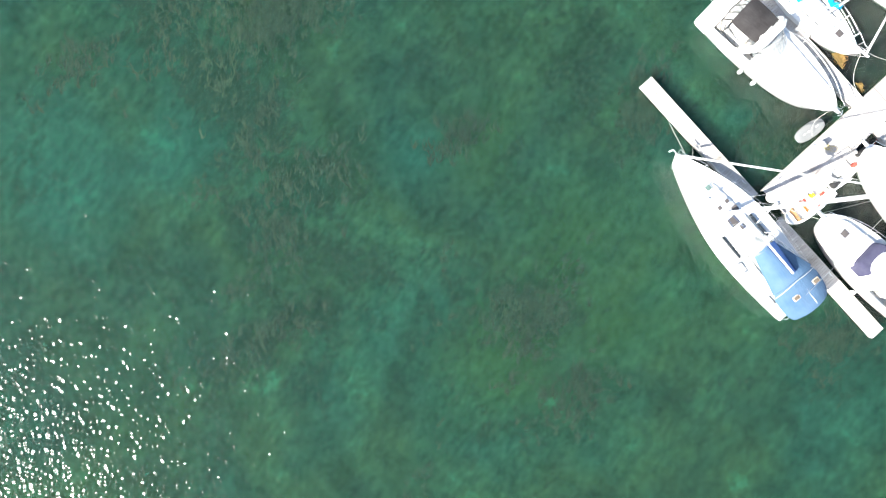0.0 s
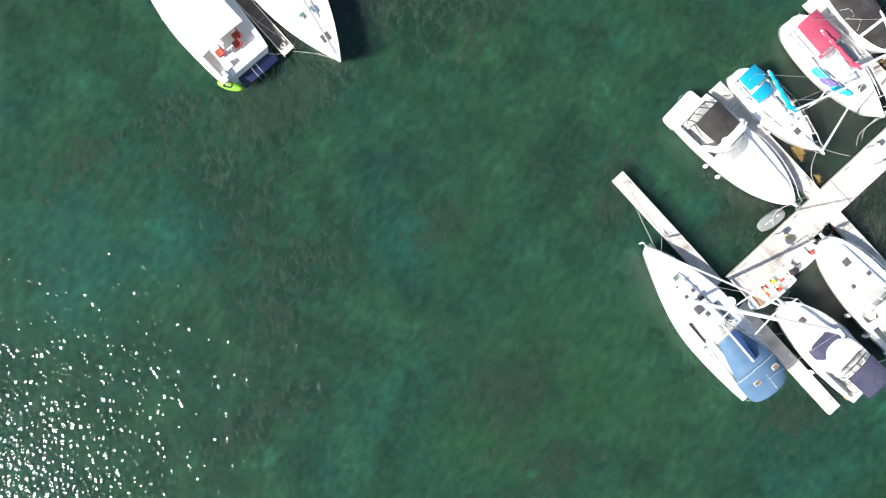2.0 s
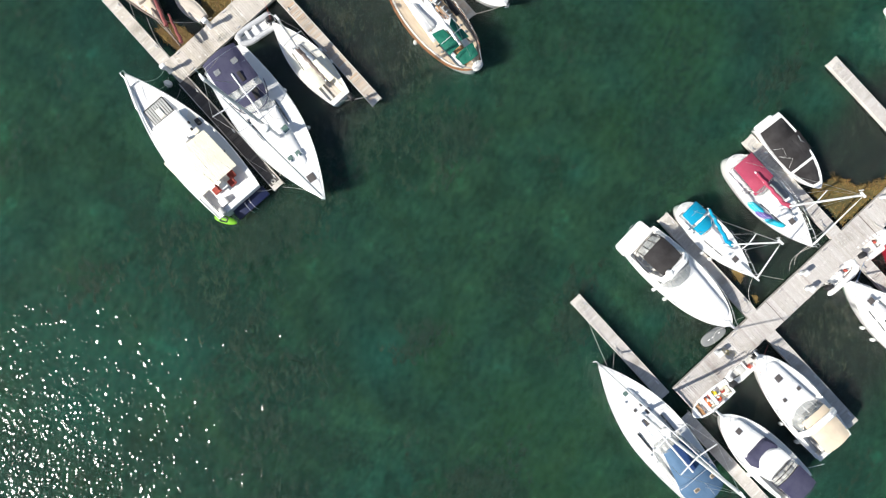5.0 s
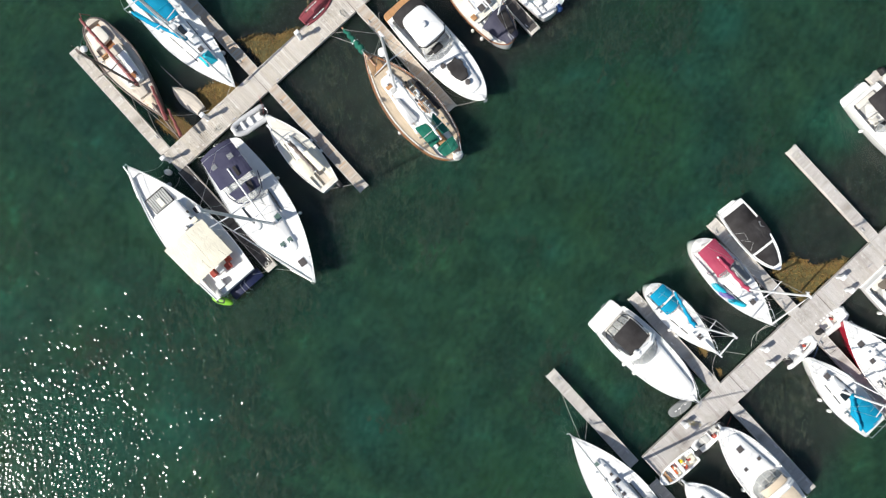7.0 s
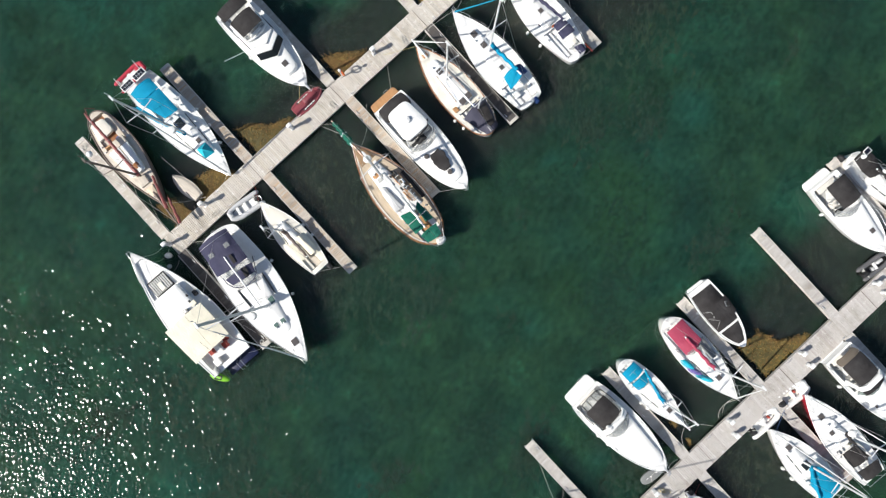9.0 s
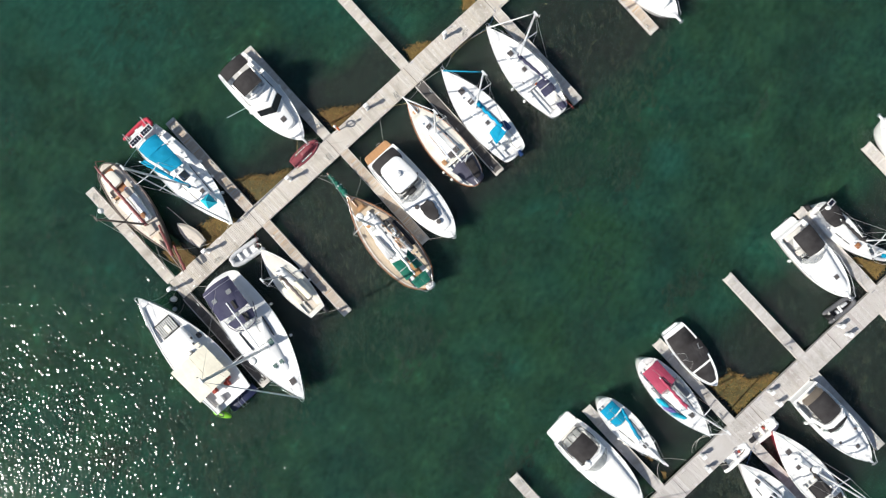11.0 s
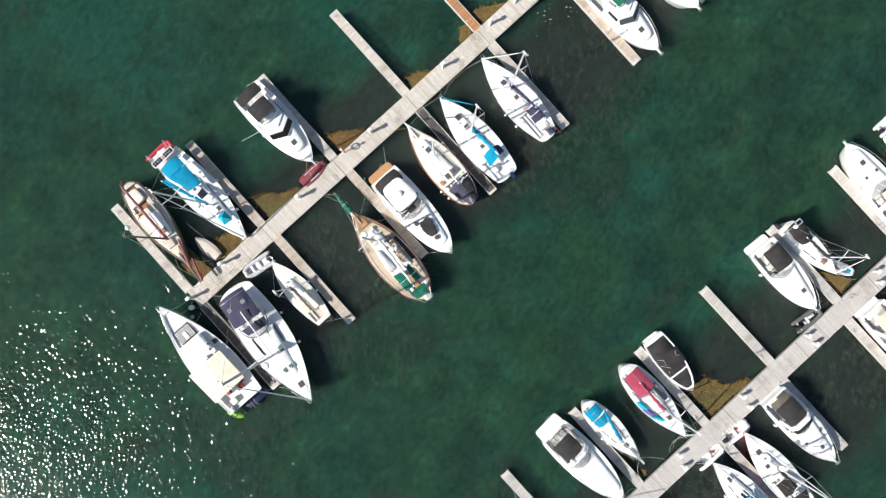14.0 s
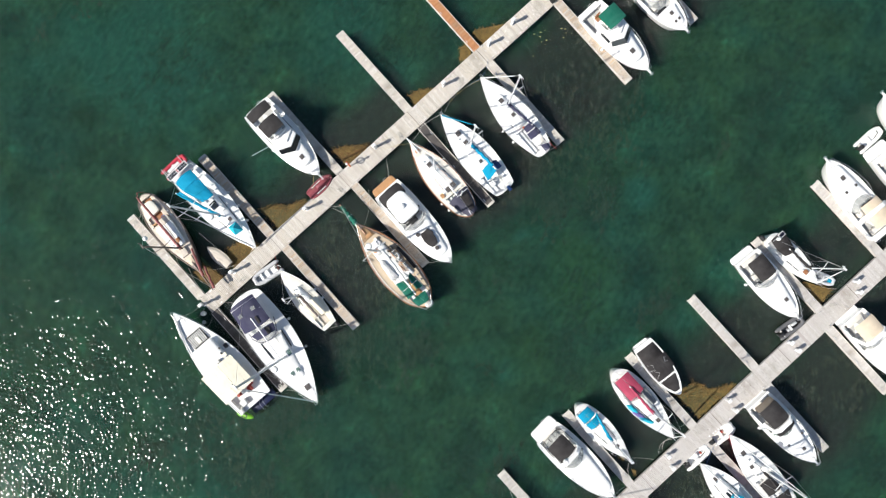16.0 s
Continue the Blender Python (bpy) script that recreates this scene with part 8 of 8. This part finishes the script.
for k, o in enumerate((
        [(-17.3, 26.9), (-16.5, 27.8), (-14.45, 26.6), (-15.6, 25.5)],
        [(-14.4, 29.2), (-13.3, 29.9), (-11.3, 29.9), (-12.4, 28.0), (-14.0, 27.5)],
        [(-11.5, 33.05), (-10.5, 33.45), (-8.4, 33.5), (-7.3, 34.1), (-7.2, 33.4), (-9.8, 31.2)],
        [(-5.1, 38.8), (-3.7, 39.2), (-1.7, 39.4), (-3.6, 37.2)],
        [(1.8, 44.1), (2.9, 44.7), (4.3, 44.9), (2.5, 42.9)],
        [(7.5, 50.2), (8.2, 50.6), (10.5, 51.2), (8.5, 48.9)],
        [(7.3, 49.5), (6.4, 48.8), (6.4, 47.6), (7.5, 47.4)],
        [(27.5, 17.5), (28.9, 18.8), (30.6, 18.0), (32.6, 18.7), (32.4, 17.9), (29.6, 15.4)],
        [(38.8, 28.4), (41.6, 27.7), (40.4, 26.3)],
        [(22.2, 12.1), (23.0, 12.3), (22.9, 11.2)],
        [(23.6, 10.5), (24.1, 10.4), (24.0, 9.9)])):
    floating_mat(o, 500 + k)


def sunken_weed(patches, seed, mat, label, size=1.0):
    """Fronds that rise from the seabed and lean with the current, in patches (x, y, radius, count)."""
    rng = random.Random(seed)
    verts, faces = [], []
    for px, py, rad, count in patches:
        along, long = rng.uniform(0.5, 1.6), rng.uniform(1.1, 1.8)
        for _ in range(count):
            u, v = rng.gauss(0, 0.62) * rad * long, rng.gauss(0, 0.62) * rad / long
            x0, y0, z0 = px + u * math.cos(along) - v * math.sin(along), py + u * math.sin(along) + v * math.cos(along), -0.75 + rng.uniform(-0.08, 0.08)
            lean = rng.gauss(1.35, 0.35)
            for _ in range(rng.randint(6, 11)):
                dirn = lean + rng.gauss(0, 0.3)
                x0, y0 = x0 + rng.gauss(0, 0.07), y0 + rng.gauss(0, 0.10)
                ln, w = rng.uniform(0.4, 1.1) * size, rng.uniform(0.014, 0.038) * size
                rise = rng.uniform(0.1, 0.45) * size
                k, n = len(verts), 4
                for i in range(n + 1):
                    t = i / n
                    th = dirn + 0.7 * math.sin(t * 3 + ln * 9) * 0.6
                    cx, cy, cz = x0 + math.cos(th) * ln * t, y0 + math.sin(th) * ln * t, z0 + rise * t * (1.6 - t)
                    ww = w * (1 - 0.75 * t) * (1.4 if i % 2 else 0.8)
                    verts.append((cx - math.sin(th) * ww, cy + math.cos(th) * ww, cz))
                    verts.append((cx + math.sin(th) * ww, cy - math.cos(th) * ww, cz))
                for i in range(n):
                    j = k + 2 * i
                    faces.append((j, j + 1, j + 3, j + 2))
    ob = raw("sunken_weed", verts, faces, mat)
    tagged(ob, label, "seaweed", kind="stuff")


# beds of weed along the first and the second dock: centre, reach and count
FIRST_BEDS = [(-6.0, 28.5, 1.6, 40), (-5.0, 26.8, 1.4, 30), (-3.6, 24.6, 1.5, 36), (-1.2, 24.0, 1.4, 30), (0.8, 28.4, 1.4, 26), (12.2, 38.0, 1.4, 26), (16.4, 46.4, 2.4, 16), (18.4, 44.6, 2.0, 12), (-12.0, 14.0, 1.6, 36), (-9.0, 13.6, 1.4, 30), (-4.6, 18.6, 1.4, 30), (-2.6, 20.6, 1.4, 36),
              (-7.6, 16.2, 1.3, 40), (-2.6, 19.8, 1.6, 60), (-9.4, 13.4, 1.8, 60), (-11.0, 13.8, 1.8, 60), (1.4, 21.6, 2.0, 80), (-10.4, 14.2, 1.5, 60), (-7.2, 14.6, 1.4, 50), (-5.7, 29.6, 1.8, 50), (20.6, 40.2, 1.8, 60), (15.4, 38.4, 1.2, 30), (-12.0, 10.0, 2.0, 40), (12.0, 43.0, 2.0, 40)]
SECOND_BEDS = [(30.0, 8.4, 1.8, 40), (28.2, 6.0, 1.4, 30), (27.2, 3.8, 1.2, 20), (36.6, 15.6, 1.6, 30), (40.0, 17.4, 1.8, 30), (44.6, 18.4, 1.6, 30), (20.2, 7.6, 1.6, 90), (45.0, 20.6, 1.8, 50), (32.8, 10.4, 1.6, 60), (26.0, 7.6, 1.6, 50), (38.0, 16.0, 1.5, 40), (43.4, 22.4, 1.5, 40)]
sunken_weed([(x, y, r * 1.3, n) for x, y, r, n in FIRST_BEDS + SECOND_BEDS], 900, DEEPWEED, "pale olive branching weed under the dark water", 0.62)
CLUMPS = [(-10.4, 13.8, 1.3, 60), (-9.0, 13.4, 1.2, 50), (-16.0, 11.5, 1.8, 36), (-7.2, 15.2, 1.2, 50), (-10.5, 5.4, 1.8, 36), (-7.1, 3.6, 1.6, 34), (-8.8, 0.3, 1.3, 40), (1.2, 6.4, 0.8, 40), (4.8, -3.7, 1.0, 55), (6.7, -3.8, 1.2, 75), (8.8, -8.0, 1.2, 60), (11.9, 9.8, 0.9, 45),
          (11.5, 7.8, 0.9, 45), (19.4, 8.0, 0.9, 70), (23.0, -4.4, 1.0, 60), (-9.8, -6.2, 1.2, 40), (-3.5, 21.6, 1.3, 50), (3.4, 20.6, 1.4, 60), (12.6, 36.7, 1.2, 45), (16.0, 34.7, 1.4, 50), (20.0, 35.2, 1.2, 45), (20.8, 43.0, 1.3, 40), (25.4, 25.2, 0.9, 35), (-21.3, 9.6, 1.2, 35)]
sunken_weed([(x, y, r * 1.4, int(n * 1.4)) for x, y, r, n in CLUMPS], 902, BROWNWEED, "feathery clumps of dull brown weed on the seabed", 0.8)


def scattered_weed(n, seed):
    rng = random.Random(seed)
    return [(rng.uniform(-34, 48), rng.uniform(-16, 58), rng.uniform(0.6, 1.8), rng.randint(8, 24)) for _ in range(n)]


sunken_weed(scattered_weed(45, 4), 901, BROWNWEED, "scattered tufts of brown weed on the seabed", 0.5)


def floating_leaves(spots, seed):
    """A few yellow leaves and weed scraps adrift."""
    rng = random.Random(seed)
    verts, faces = [], []
    for px, py, count in spots:
        for _ in range(count):
            x, y, r, a0 = px + rng.gauss(0, 0.55), py + rng.gauss(0, 0.55), rng.uniform(0.03, 0.075), rng.uniform(0, 6.28)
            k = len(verts)
            for i in range(7):
                a = a0 + 2 * math.pi * i / 7
                verts.append((x + r * math.cos(a) * 1.3, y + r * math.sin(a) * rng.uniform(0.6, 1.0), 0.012 + 0.008 * math.sin(3 * a)))
            faces.append(tuple(range(k, k + 7)))
    ob = raw("floating_leaf", verts, faces, LEAF)
    tagged(ob, "yellow leaves and scraps of weed adrift on the water", "leaves", kind="stuff")


floating_leaves([(16.0, 51.0, 7), (14.3, 50.1, 5), (13.2, 49.2, 3)], 77)


def dock_box(at, turn):
    ob = thing("dock_box", "small black square box on the walkway", "dock box", at, turn, z=0.455)
    part("box", box(bmesh.new(), -0.22, 0.22, -0.22, 0.22, 0, 0.28, 0.03), BLACK, ob)
    part("lid", box(bmesh.new(), -0.24, 0.24, -0.24, 0.24, 0.28, 0.32, 0.015), FLOAT, ob)


dock_box(on_walk((14.8, 53.2), (-15.95, 23.95), 44.4, 0.5), 44.4)
